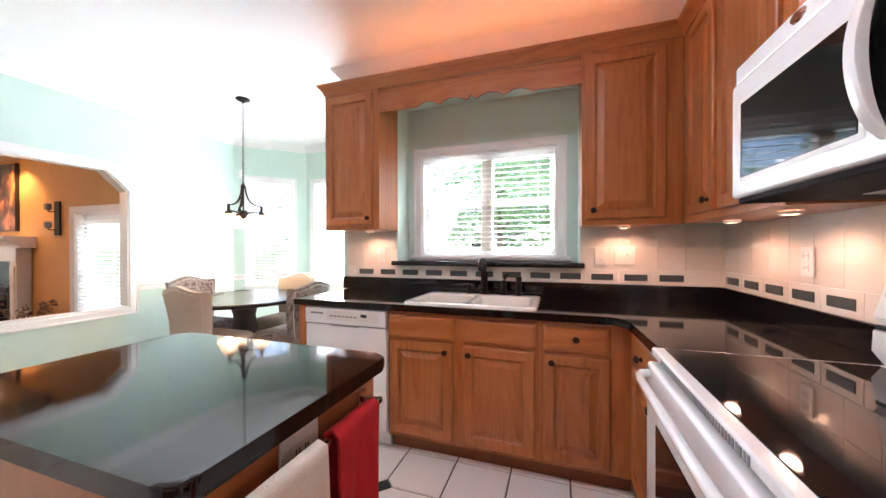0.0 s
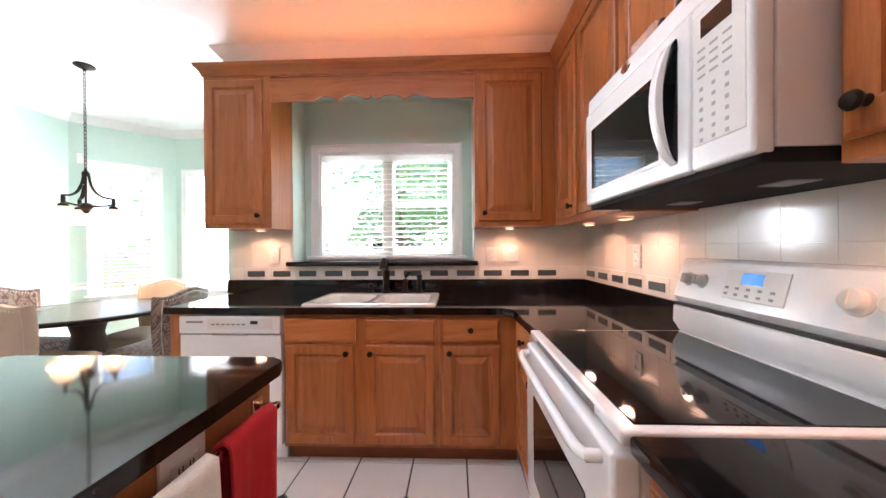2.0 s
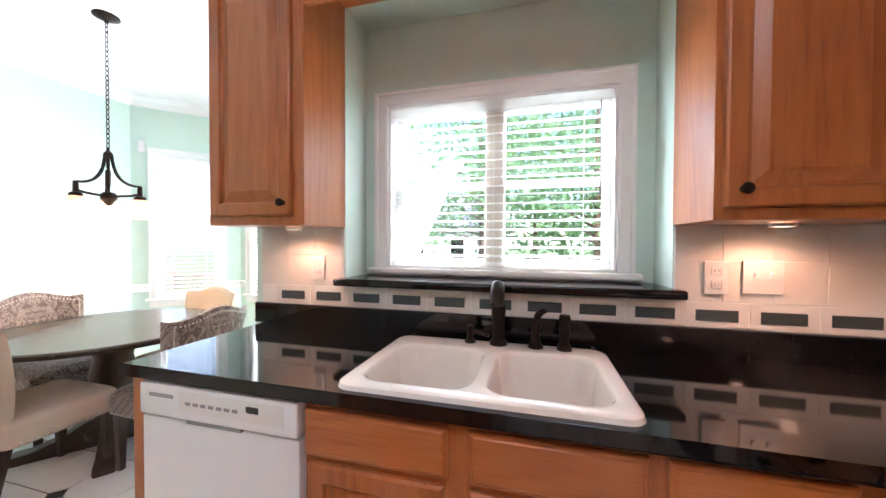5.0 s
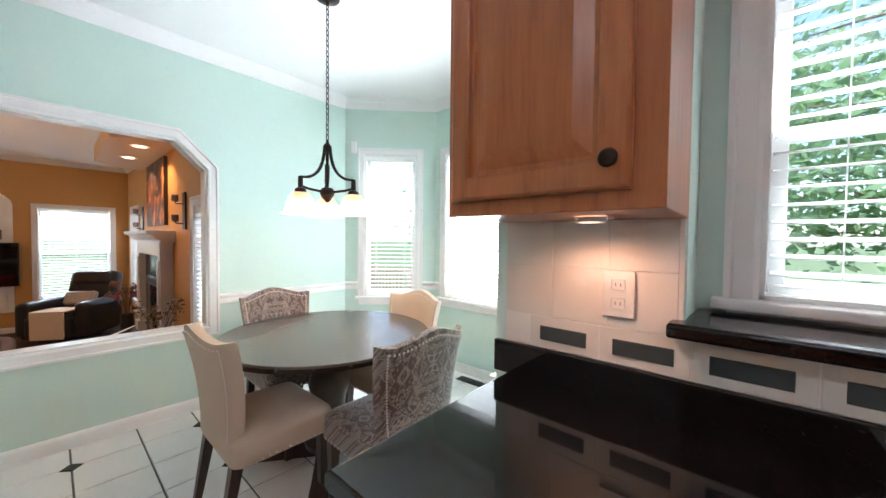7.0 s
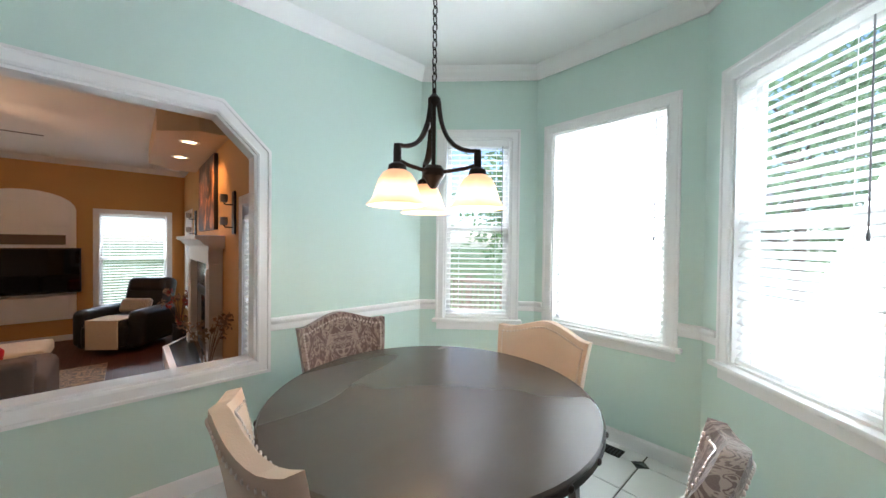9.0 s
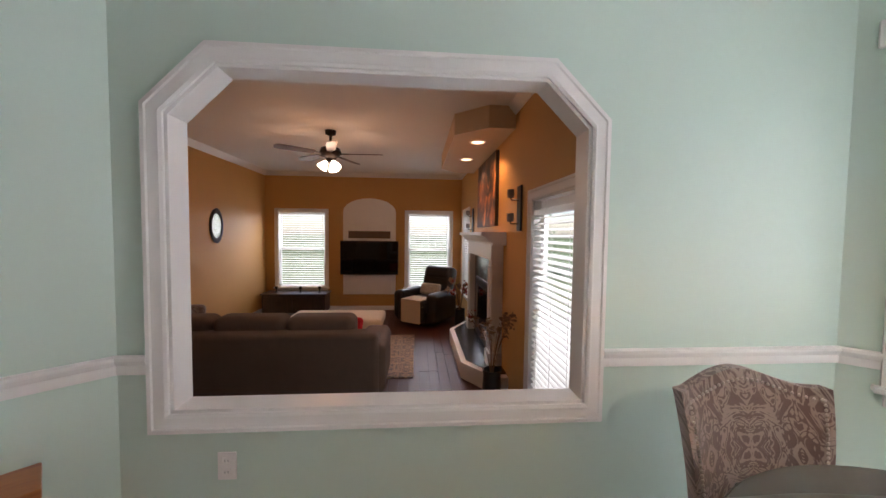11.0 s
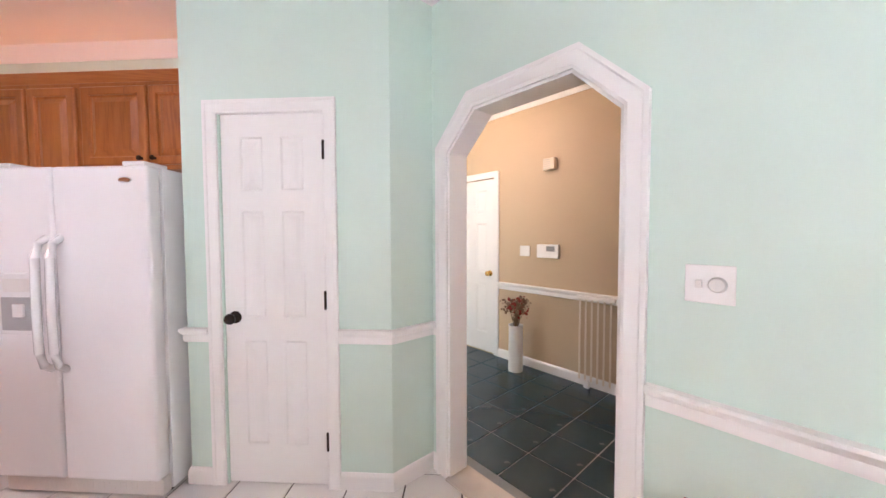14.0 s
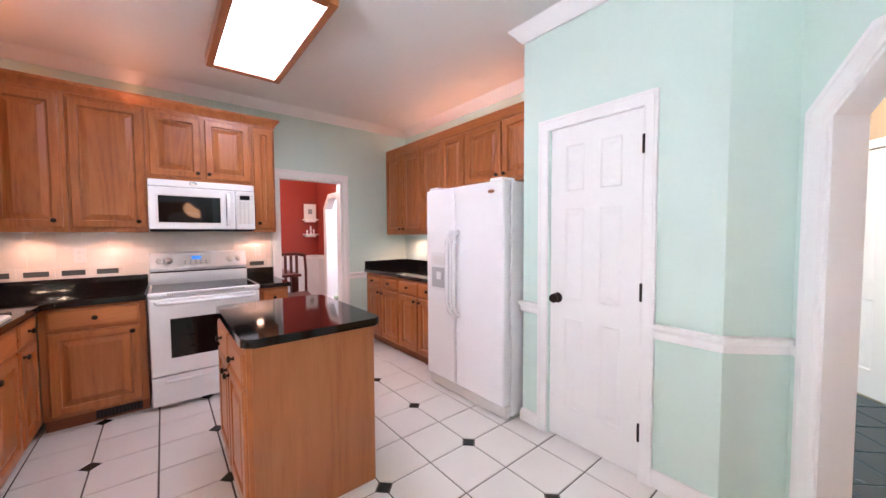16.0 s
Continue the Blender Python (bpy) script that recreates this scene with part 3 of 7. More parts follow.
def blind(m, w, h, tilt, label, drop=1.0, y=0.035, pitch=0.043):
    """A slatted blind hanging in an opening w x h."""
    b = thing("window_blind", m, label, "blind", "window blinds")
    part("headrail", boxed(0.016, w - 0.016, y - 0.028, y + 0.022, h - 0.06, h - 0.014, 0.004), SLAT, b)
    key = round(w, 3)
    if key not in SLATMESH:
        bm = bmesh.new()
        n = 4
        top = []
        for zz in (0.0, 0.003):
            top.append([[bm.verts.new((x, -0.024 + 0.048 * j / n, zz + 0.004 * math.sin(math.pi * j / n))) for j in range(n + 1)] for x in (0.02, w - 0.02)])
        for j in range(n):
            lo, hi = top
            bm.faces.new((lo[0][j], lo[0][j + 1], lo[1][j + 1], lo[1][j]))
            bm.faces.new((hi[0][j], hi[1][j], hi[1][j + 1], hi[0][j + 1]))
        lo, hi = top
        bm.faces.new((lo[0][0], lo[1][0], hi[1][0], hi[0][0]))
        bm.faces.new((lo[0][n], hi[0][n], hi[1][n], lo[1][n]))
        SLATMESH[key] = finish("slat", bm, SLAT)
    z = h - 0.085
    foot = h * (1 - drop) + 0.035
    rng = random.Random(int(w * 1000 + h * 77))
    while z > foot:
        again("slat", SLATMESH[key], b, pose(0, y, z, tilt + rng.uniform(-2.5, 2.5)))
        z -= pitch
    part("bottom_rail", boxed(0.018, w - 0.018, y - 0.024, y + 0.024, foot - 0.018, foot + 0.002, 0.003), SLAT, b)
    for cx in ((0.12, w - 0.12) if w < 0.8 else (0.14, w / 2, w - 0.14)):
        bm = bmesh.new()
        box(bm, cx - 0.0015, cx + 0.0015, y - 0.028, y - 0.0265, foot, h - 0.06)
        part("cord", bm, SLAT, b, smooth=0)
    bm = bmesh.new()
    tube(bm, [(w - 0.07, y - 0.03, h - 0.06), (w - 0.07, y - 0.032, h * 0.45)], 0.003, 6)
    lathe(bm, [(0, 0), (0.007, 0.004), (0.005, 0.03), (0, 0.034)], 8, pose(w - 0.07, y - 0.032, h * 0.45 - 0.03))
    part("cord_tassel", bm, GREY, b)
    return b


wm = pose(SW[0], YS + 0.21, SW[2])
window("window_sink", wm, SW[1] - SW[0], SW[3] - SW[2], "white twin double-hung window over the sink", panes=2, depth=0.12)
blind(wm, SW[1] - SW[0], SW[3] - SW[2], 9, "white slatted blind with open slats over the sink")
for key, tilt, lab in (("west", 6, "white slatted blind, slats open"), ("middle", -30, "white slatted blind, slats half closed"), ("east", 40, "white slatted blind, slats half closed")):
    a, b, s, w = BAYWIN[key]
    p = on(a, b, s + w)
    mm = along(p, a) @ pose(0, 0, 0.73)
    window("window_bay_" + key, mm, w, 1.48, "white double-hung bay window with a sill")
    blind(mm, w, 1.48, tilt, lab)


def panel_door(name, m, w, h, t=0.035, hinge_right=True, knob=None, label="", hinges=True, knob_label="dark bronze round door knob", hinge_mat=None):
    """Six-panel door: x along, z up, room towards -y, its face at y = 0."""
    d = thing(name, m, label, "door", kind="structure")
    bm = bmesh.new()
    st = 0.115
    rows = [(0.22, 0.80), (0.93, 1.51), (1.62, h - 0.12)]
    cols = [(st, w / 2 - 0.05), (w / 2 + 0.05, w - st)]
    box(bm, 0, w, 0.009, t, 0, h)
    box(bm, 0, st, 0, 0.009, 0, h)
    box(bm, w - st, w, 0, 0.009, 0, h)
    box(bm, w / 2 - 0.05, w / 2 + 0.05, 0, 0.009, 0, h)
    edges = [0] + [z for r in rows for z in r] + [h]
    for i in range(0, len(edges), 2):
        for c0, c1 in cols:
            box(bm, c0, c1, 0, 0.009, edges[i], edges[i + 1])
    part("door_leaf", bm, TRIM, d, smooth=0)
    for c0, c1 in cols:
        for z0, z1 in rows:
            bm = bmesh.new()
            for k, (ins, y) in enumerate(((0.0, 0.0), (0.01, 0.006), (0.026, 0.006), (0.05, 0.0015))):
                ring = [bm.verts.new((x, y, z)) for x, z in ((c0 + ins, z0 + ins), (c1 - ins, z0 + ins), (c1 - ins, z1 - ins), (c0 + ins, z1 - ins))]
                if k:
                    for j in range(4):
                        bm.faces.new((last[j], last[(j + 1) % 4], ring[(j + 1) % 4], ring[j]))
                last = ring
            bm.faces.new(last)
            part("raised_panel", bm, TRIM, d, smooth=0)
    kx = 0.065 if hinge_right else w - 0.065
    bm = bmesh.new()
    lathe(bm, [(0, 0), (0.034, 0), (0.034, 0.006), (0.012, 0.012), (0.011, 0.03), (0.026, 0.038), (0.03, 0.052), (0.024, 0.064), (0, 0.068)], 18, pose(kx, 0, 0.93, 90))
    part("door_knob", bm, knob or BRONZE, d, knob_label)
    if hinges:
        hx = w + 0.006 if hinge_right else -0.006
        for z in (0.26, h / 2 + 0.02, h - 0.2):
            bm = bmesh.new()
            box(bm, hx - 0.01, hx + 0.006, -0.026, 0.004, z - 0.045, z + 0.045, 0.002)
            tube(bm, [(hx, -0.03, z - 0.05), (hx, -0.03, z + 0.05)], 0.0065, 8)
            part("hinge", bm, hinge_mat or BRONZE, d)
    return d


# pantry door: seen from the room its latch side is towards the refrigerator
pm = pose(-1.635, -0.47, 0, 0, 0, 180)
panel_door("door_pantry", pm @ pose(0.001, 0.012, 0.008), 0.578, 2.026, label="closed white six-panel pantry door", hinge_right=True)
bm = bmesh.new()
pts = [(0, 0), (0, 2.035), (0.58, 2.035), (0.58, 0)]
outline_trim(bm, pts, pm, 0.07, 0.02)
lining(bm, pts, pm, 0.05, 0.12, 0.02)
lining(bm, pts, pm, 0.0, 0.05, 0.001)
structure("pantry_door_casing", bm, TRIM, "white moulded casing round the pantry door", "door frame", 30)
# doorway to the dining room
dm = pose(XR, 0, 0, 0, 0, -90)
pts = [(-0.53, 0), (-0.53, 2.0), (0.185, 2.0), (0.185, 0)]
bm = bmesh.new()
outline_trim(bm, pts, dm, 0.08, 0.022)
lining(bm, pts, dm, 0.0, 0.12, 0.014)
outline_trim(bm, pts, dm @ pose(0, 0.12, 0) @ Matrix.Diagonal((1, -1, 1, 1)), 0.08, 0.02)
structure("dining_doorway_casing", bm, TRIM, "white moulded casing round the dining room doorway", "door frame", 30)


# ---- kitchen cabinets ----
def front_mesh(w, h, raised=True):
    """A cabinet door or drawer front, its back at y = 0, facing -y."""
    bm = bmesh.new()
    if raised:
        steps = [(0, 0), (0, -0.013), (0.003, -0.017), (0.008, -0.020), (0.05, -0.020), (0.053, -0.018), (0.055, -0.008), (0.058, -0.005), (0.067, -0.005), (0.1, -0.0185), (0.103, -0.0195)]
    else:
        steps = [(0, 0), (0, -0.012), (0.004, -0.016), (0.010, -0.017), (0.014, -0.020)]
    last = None
    lim = min(w, h) / 2 - 0.01
    for ins, y in steps:
        ins = min(ins, lim)
        ring = [bm.verts.new((x, y, z)) for x, z in ((ins, ins), (w - ins, ins), (w - ins, h - ins), (ins, h - ins))]
        if last:
            for j in range(4):
                bm.faces.new((last[j], last[(j + 1) % 4], ring[(j + 1) % 4], ring[j]))
        else:
            bm.faces.new(ring)
        last = ring
    bm.faces.new(last)
    return bm


bm = bmesh.new()
lathe(bm, [(0, 0), (0.010, 0), (0.009, 0.004), (0.006, 0.008), (0.007, 0.014), (0.015, 0.018), (0.0165, 0.023), (0.013, 0.029), (0.005, 0.031), (0, 0.031)], 16, pose(0, 0, 0, 90))
KNOB = finish("knob", bm, BRONZE)


def cabinet(name, m, w, d, h, fronts, label, toe=0.1, z0=0.0, group="", inner=None):
    """x along the front, y back into the wall, face frame at y = 0. fronts: (kind, x0, x1, z0, z1, knob x, knob z or None)."""
    c = thing(name, m, label, "cabinet", group)
    bm = bmesh.new()
    if inner:
        box(bm, 0, w, 0.02, d, z0 + toe, inner)
        box(bm, 0, w, 0.0, 0.02, z0 + toe, h)
    else:
        box(bm, 0, w, 0.0, d, z0 + toe, h, 0.0015, 1)
    part("body", bm, OAK, c, smooth=0)
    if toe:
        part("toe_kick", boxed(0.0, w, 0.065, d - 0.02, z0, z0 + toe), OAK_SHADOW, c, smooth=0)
    for kind, x0, x1, a, b, kx, kz in fronts:
        f = part("cabinet_door" if kind == "door" else "drawer_front", front_mesh(x1 - x0, b - a, kind == "door"), OAK if kind == "door" else OAK_X, c, m=pose(x0, -0.0005, a), smooth=20)
        if kz is not None:
            again("knob", KNOB, f, pose(kx - x0, -0.02, kz - a), "dark bronze knob")
    return c


FY, BH = 2.2, 0.874
cabinet("sink_base_cabinet", pose(-0.865, FY, 0), 0.905, 0.605, BH,
        [("drawer", 0.005, 0.425, 0.715, 0.85, 0, None), ("drawer", 0.48, 0.885, 0.715, 0.85, 0, None),
         ("door", 0.015, 0.415, 0.125, 0.695, 0.375, 0.65), ("door", 0.482, 0.88, 0.125, 0.695, 0.515, 0.65)], "honey oak sink base cabinet with two raised-panel doors", inner=0.68)
cabinet("drawer_base_cabinet", pose(0.0405, FY, 0), 0.4490, 0.605, BH,
        [("drawer", 0.02, 0.345, 0.715, 0.85, 0.18, 0.785), ("door", 0.02, 0.345, 0.125, 0.695, 0.06, 0.655)], "honey oak base cabinet with a drawer over a door")
bm = boxed(-1.55, -1.48, FY, 2.79, 0.0, BH, 0.003)
tagged(part("cabinet_end_panel", bm, OAK, smooth=0), "honey oak end panel beside the dishwasher", "cabinet panel")
SX = 0.49
cabinet("corner_base_cabinet", pose(SX, 2.195, 0, 0, 0, -90), 0.547, 0.605, BH,
        [("drawer", 0.04, 0.51, 0.715, 0.85, 0.275, 0.785), ("door", 0.04, 0.51, 0.125, 0.695, 0.47, 0.655)], "honey oak corner base cabinet with a drawer and a door")
cabinet("narrow_base_cabinet", pose(SX, 0.863, 0, 0, 0, -90), 0.243, 0.605, BH,
        [("drawer", 0.02, 0.223, 0.715, 0.85, 0.12, 0.785), ("door", 0.02, 0.223, 0.125, 0.695, 0.06, 0.655)], "narrow honey oak base cabinet beside the range")
# floor grille in the plinth of the corner unit
g = thing("toe_kick_vent", pose(SX + 0.062, 1.95, 0.01, 0, 0, -90), "dark metal heating vent in the plinth", "vent")
part("backing", boxed(0, 0.26, 0.0, 0.004, 0.005, 0.085), BLACK, g, smooth=0)
for i in range(12):
    part("louvre", boxed(0.008 + i * 0.0205, 0.016 + i * 0.0205, -0.006, 0.0, 0.012, 0.078), BRONZE, g, smooth=0)

# uppers
UZ0, UZ1 = 1.39, 2.42
UY = 2.505
cabinet("wall_cabinet", pose(-1.565, UY, 0), 0.465, 0.302, UZ1, [("door", 0.02, 0.415, 1.425, 2.39, 0.385, 1.475)], "honey oak wall cabinet with one raised-panel door", toe=0, z0=UZ0, group="wall cabinets")
cabinet("wall_cabinet", pose(0.268, UY, 0), 0.5265, 0.302, UZ1, [("door", 0.02, 0.437, 1.425, 2.39, 0.062, 1.475)], "honey oak wall cabinet with one raised-panel door", toe=0, z0=UZ0, group="wall cabinets")
UX = 0.795
cabinet("wall_cabinet", pose(UX, 2.50, 0, 0, 0, -90), 0.43, 0.302, UZ1, [("door", 0.07, 0.405, 1.425, 2.39, 0.36, 1.475)], "narrow honey oak corner wall cabinet", toe=0, z0=UZ0, group="wall cabinets")
cabinet("wall_cabinet", pose(UX, 2.068, 0, 0, 0, -90), 0.45, 0.302, UZ1, [("door", 0.015, 0.436, 1.425, 2.39, 0.394, 1.475)], "honey oak wall cabinet with one wide door", toe=0, z0=UZ0, group="wall cabinets")
cabinet("wall_cabinet", pose(UX, 1.616, 0, 0, 0, -90), 0.77, 0.302, UZ1, [("door", 0.02, 0.37, 1.865, 2.39, 0.345, 1.905), ("door", 0.405, 0.755, 1.865, 2.39, 0.43, 1.905)], "short honey oak wall cabinet above the microwave", toe=0, z0=1.825, group="wall cabinets")
cabinet("wall_cabinet", pose(UX, 0.844, 0, 0, 0, -90), 0.206, 0.302, UZ1, [("door", 0.018, 0.19, 1.425, 2.39, 0.055, 1.475)], "narrow honey oak wall cabinet beside the microwave", toe=0, z0=UZ0, group="wall cabinets")

# scalloped valance over the sink
vx0, vx1 = -1.10, 0.267
outline = [(vx0, 2.40), (vx0, 2.245)]
cx = (vx0 + vx1) / 2
prof = []
span = 0.40
for k in range(41):
    u = -1 + 2 * k / 40
    x = cx + u * span
    a = abs(u)
    if a < 0.05:
        z = 2.262 + 0.016 * math.cos(u / 0.05 * math.pi / 2)
    elif a < 0.1:
        z = 2.252
    elif a < 0.55:
        z = 2.25 + 0.028 * math.sin((a - 0.1) / 0.45 * math.pi)
    else:
        z = 2.243 + 0.032 * math.sin((a - 0.55) / 0.45 * math.pi)
    prof.append((x, z))
outline += [(cx - span - 0.01, 2.245)] + prof + [(cx + span + 0.01, 2.245), (vx1, 2.245), (vx1, 2.40)]
bm = bmesh.new()
prism(bm, outline, 0, 0.019, m=pose(0, UY + 0.022, 0, 90))
tagged(part("window_valance", bm, OAK_X, smooth=0), "honey oak valance with a scalloped lower edge", "valance")
# cabinet cornice
CORN = [(0, 0), (0.008, 0), (0.012, 0.02), (0.03, 0.045), (0.042, 0.055), (0.048, 0.075), (0, 0.075)]
bm = bmesh.new()
mould(bm, [(-1.565, YS - 0.004), (-1.565, UY), (UX, UY), (UX, 0.638), (XR - 0.004, 0.638)][::-1], UZ1, CORN)
box(bm, -1.563, UX, UY + 0.01, YS - 0.005, UZ1, UZ1 + 0.012)
box(bm, UX, XR - 0.004, 0.64, YS - 0.005, UZ1, UZ1 + 0.012)
tagged(part("cabinet_cornice", bm, OAK_X, smooth=30), "honey oak cornice along the wall cabinets", "moulding")

# fridge wall
FFY = -0.51
cabinet("base_cabinet", pose(1.095, FFY, 0, 0, 0, 180), 0.79, 0.6, BH,
        [("drawer", 0.03, 0.385, 0.715, 0.85, 0.2, 0.785), ("drawer", 0.405, 0.765, 0.715, 0.85, 0.585, 0.785), ("door", 0.03, 0.385, 0.125, 0.695, 0.35, 0.655), ("door", 0.405, 0.765, 0.125, 0.695, 0.44, 0.655)], "honey oak base cabinet with two drawers over two doors", group="base cabinets by the refrigerator")
cabinet("base_cabinet", pose(0.304, FFY, 0, 0, 0, 180), 0.74, 0.6, BH,
        [("drawer", 0.02, 0.36, 0.715, 0.85, 0.19, 0.785), ("drawer", 0.38, 0.72, 0.715, 0.85, 0.55, 0.785), ("door", 0.02, 0.36, 0.125, 0.695, 0.325, 0.655), ("door", 0.38, 0.72, 0.125, 0.695, 0.415, 0.655)], "honey oak base cabinet with two drawers over two doors", group="base cabinets by the refrigerator")
FUY = -0.815
cabinet("wall_cabinet", pose(1.095, FUY, 0, 0, 0, 180), 0.82, 0.3, 2.38, [("door", 0.025, 0.40, 1.385, 2.35, 0.365, 1.425), ("door", 0.42, 0.795, 1.385, 2.35, 0.455, 1.425)], "tall honey oak wall cabinet with two doors", toe=0, z0=1.355, group="wall cabinets by the refrigerator")
cabinet("wall_cabinet", pose(0.274, FUY, 0, 0, 0, 180), 0.73, 0.3, 2.38, [("door", 0.02, 0.355, 1.385, 2.35, 0.325, 1.425), ("door", 0.375, 0.71, 1.385, 2.35, 0.405, 1.425)], "tall honey oak wall cabinet with two doors", toe=0, z0=1.355, group="wall cabinets by the refrigerator")
cabinet("wall_cabinet", pose(-0.457, FUY, 0, 0, 0, 180), 0.96, 0.3, 2.38, [("door", 0.02, 0.465, 1.845, 2.35, 0.43, 1.885), ("door", 0.485, 0.94, 1.845, 2.35, 0.52, 1.885)], "short honey oak wall cabinet over the refrigerator", toe=0, z0=1.815, group="wall cabinets by the refrigerator")
bm = bmesh.new()
mould(bm, [(PX + 0.008, FUY), (1.092, FUY)][::-1], 2.38, CORN)
tagged(part("cabinet_cornice", bm, OAK_X, smooth=30), "honey oak cornice over the refrigerator wall cabinets", "moulding")

# ---- worktops ----
ZT = 0.914


def worktop(name, outline, label, z1=ZT, t=0.04):
    bm = bmesh.new()
    prism(bm, outline, z1 - t, z1, 0.009, 3)
    return tagged(part(name, bm, GRANITE), label, "worktop")


CE = 2.165
# the sink is let into this top: front and back strips and two wings round the basin
SKX0, SKX1, SKY0, SKY1 = -0.775, 0.025, 2.185, 2.715
worktop("worktop", [(-1.565, CE), (0.40, CE), (0.455, CE - 0.055), (0.455, 1.642), (1.096, 1.642), (1.096, YS - 0.004), (SKX1 - 0.03, YS - 0.004), (SKX1 - 0.03, SKY0 + 0.03), (SKX0 + 0.03, SKY0 + 0.03), (SKX0 + 0.03, YS - 0.004), (-1.565, YS - 0.004)], "polished black granite worktop with an angled inner corner")
worktop("worktop_strip", [(SKX0 + 0.03, SKY1 - 0.03), (SKX1 - 0.03, SKY1 - 0.03), (SKX1 - 0.03, YS - 0.004), (SKX0 + 0.03, YS - 0.004)], "polished black granite strip behind the sink")
worktop("worktop_short", [(0.455, 0.60), (1.096, 0.60), (1.096, 0.866), (0.455, 0.866)], "polished black granite worktop beside the range")
worktop("worktop_refrigerator_wall", [(-0.452, FFY + 0.035), (-0.452, YF + 0.004), (1.096, YF + 0.004), (1.096, FFY + 0.035)][::-1], "polished black granite worktop beside the refrigerator")
bm = bmesh.new()
box(bm, -1.606, XR - 0.022, YS - 0.022, YS - 0.002, ZT, 1.015, 0.004)
tagged(part("granite_upstand", bm, GRANITE), "black granite upstand behind the sink", "upstand")
bm = bmesh.new()
box(bm, XR - 0.022, XR - 0.002, 1.642, YS - 0.002, ZT, 1.015, 0.004)
tagged(part("granite_upstand", bm, GRANITE), "black granite upstand beside the range", "upstand")
bm = bmesh.new()
box(bm, XR - 0.022, XR - 0.002, 0.60, 0.862, ZT, 1.015, 0.004)
tagged(part("granite_upstand", bm, GRANITE), "short black granite upstand", "upstand")
bm = bmesh.new()
box(bm, -0.45, XR - 0.022, YF + 0.002, YF + 0.022, ZT, 1.015, 0.004)
box(bm, XR - 0.022, XR - 0.002, YF + 0.002, FFY + 0.03, ZT, 1.015, 0.004)
tagged(part("granite_upstand", bm, GRANITE), "black granite upstand in the corner", "upstand")
# granite sill of the window recess
bm = bmesh.new()
prism(bm, [(NX0 - 0.03, YS - 0.06), (NX1 + 0.03, YS - 0.06), (NX1 + 0.03, YS - 0.003), (NX1 - 0.002, YS - 0.003), (NX1 - 0.002, YS + 0.207), (NX0 + 0.002, YS + 0.207), (NX0 + 0.002, YS - 0.003), (NX0 - 0.03, YS - 0.003)], NZ0 + 0.003, NZ0 + 0.038, 0.008, 3)
tagged(part("recess_sill", bm, GRANITE), "black granite sill in the window recess", "sill")

# ---- appliances ----
# dishwasher
dw = thing("dishwasher", pose(-1.476, FY - 0.004, 0), "white built-in dishwasher with a control strip", "dishwasher")
part("body", boxed(0.004, 0.606, 0.02, 0.58, 0.11, 0.868), WHITE, dw, smooth=0)
part("door", boxed(0.004, 0.606, -0.02, 0.022, 0.115, 0.755, 0.006), WHITE, dw)
cp = part("control_panel", boxed(0.004, 0.606, -0.03, 0.022, 0.762, 0.866, 0.009), WHITE, dw)
part("handle_recess", boxed(0.2, 0.41, -0.029, -0.012, 0.752, 0.766, 0.004), GREY, dw)
part("vent", boxed(0.05, 0.15, -0.0315, -0.028, 0.825, 0.837, 0.001), GREY, cp)
part("display", boxed(0.43, 0.475, -0.0315, -0.029, 0.818, 0.838, 0.001), BLACK, cp)
part("keypad", boxed(0.175, 0.56, -0.0308, -0.029, 0.79, 0.852, 0.001), OFFWHITE, cp)
for i in range(7):
    part("button", boxed(0.2 + i * 0.03, 0.22 + i * 0.03, -0.0318, -0.0305, 0.812, 0.822, 0.001), GREY, cp)
part("kick_plate", boxed(0.004, 0.606, 0.04, 0.06, 0.01, 0.11), WHITE, dw, smooth=0)

# range
RY0, RW = 1.636, 0.766
rg = thing("range", pose(0.452, RY0, 0, 0, 0, -90), "white electric range with a black glass cooktop", "range")
part("body", boxed(0.003, RW - 0.003, 0.03, 0.64, 0.02, 0.895), WHITE, rg, smooth=0)
bm = bmesh.new()
box(bm, 0.0, RW, -0.012, 0.60, 0.888, 0.918, 0.008, 3)
part("cooktop_rim", bm, WHITE, rg)
part("cooktop_glass", boxed(0.022, RW - 0.022, 0.022, 0.555, 0.914, 0.921, 0.002), BLACKGLASS, rg)
od = part("oven_door", boxed(0.006, RW - 0.006, -0.028, 0.03, 0.27, 0.872, 0.012, 3), WHITE, rg)
part("oven_window", boxed(0.13, RW - 0.13, -0.0305, -0.02, 0.40, 0.71, 0.004), BLACKGLASS, od, "dark oven window")
bm = bmesh.new()
hy = -0.062
tube(bm, [(0.05, -0.024, 0.842), (0.055, -0.055, 0.84), (0.075, hy, 0.838), (0.12, hy - 0.004, 0.837), (RW - 0.12, hy - 0.004, 0.837), (RW - 0.075, hy, 0.838), (RW - 0.055, -0.055, 0.84), (RW - 0.05, -0.024, 0.842)], 0.0135, 10)
part("oven_handle", bm, WHITE, od)
for i in range(38):
    part("vent_slot", boxed(0.12 + i * 0.014, 0.127 + i * 0.014, -0.014, -0.0115, 0.893, 0.911), GREY, rg, smooth=0)
part("drawer", boxed(0.006, RW - 0.006, -0.024, 0.03, 0.035, 0.262, 0.01, 3), WHITE, rg)
part("drawer_grip", boxed(0.09, RW - 0.09, -0.034, -0.02, 0.205, 0.228, 0.006), WHITE, rg)
bm = bmesh.new()
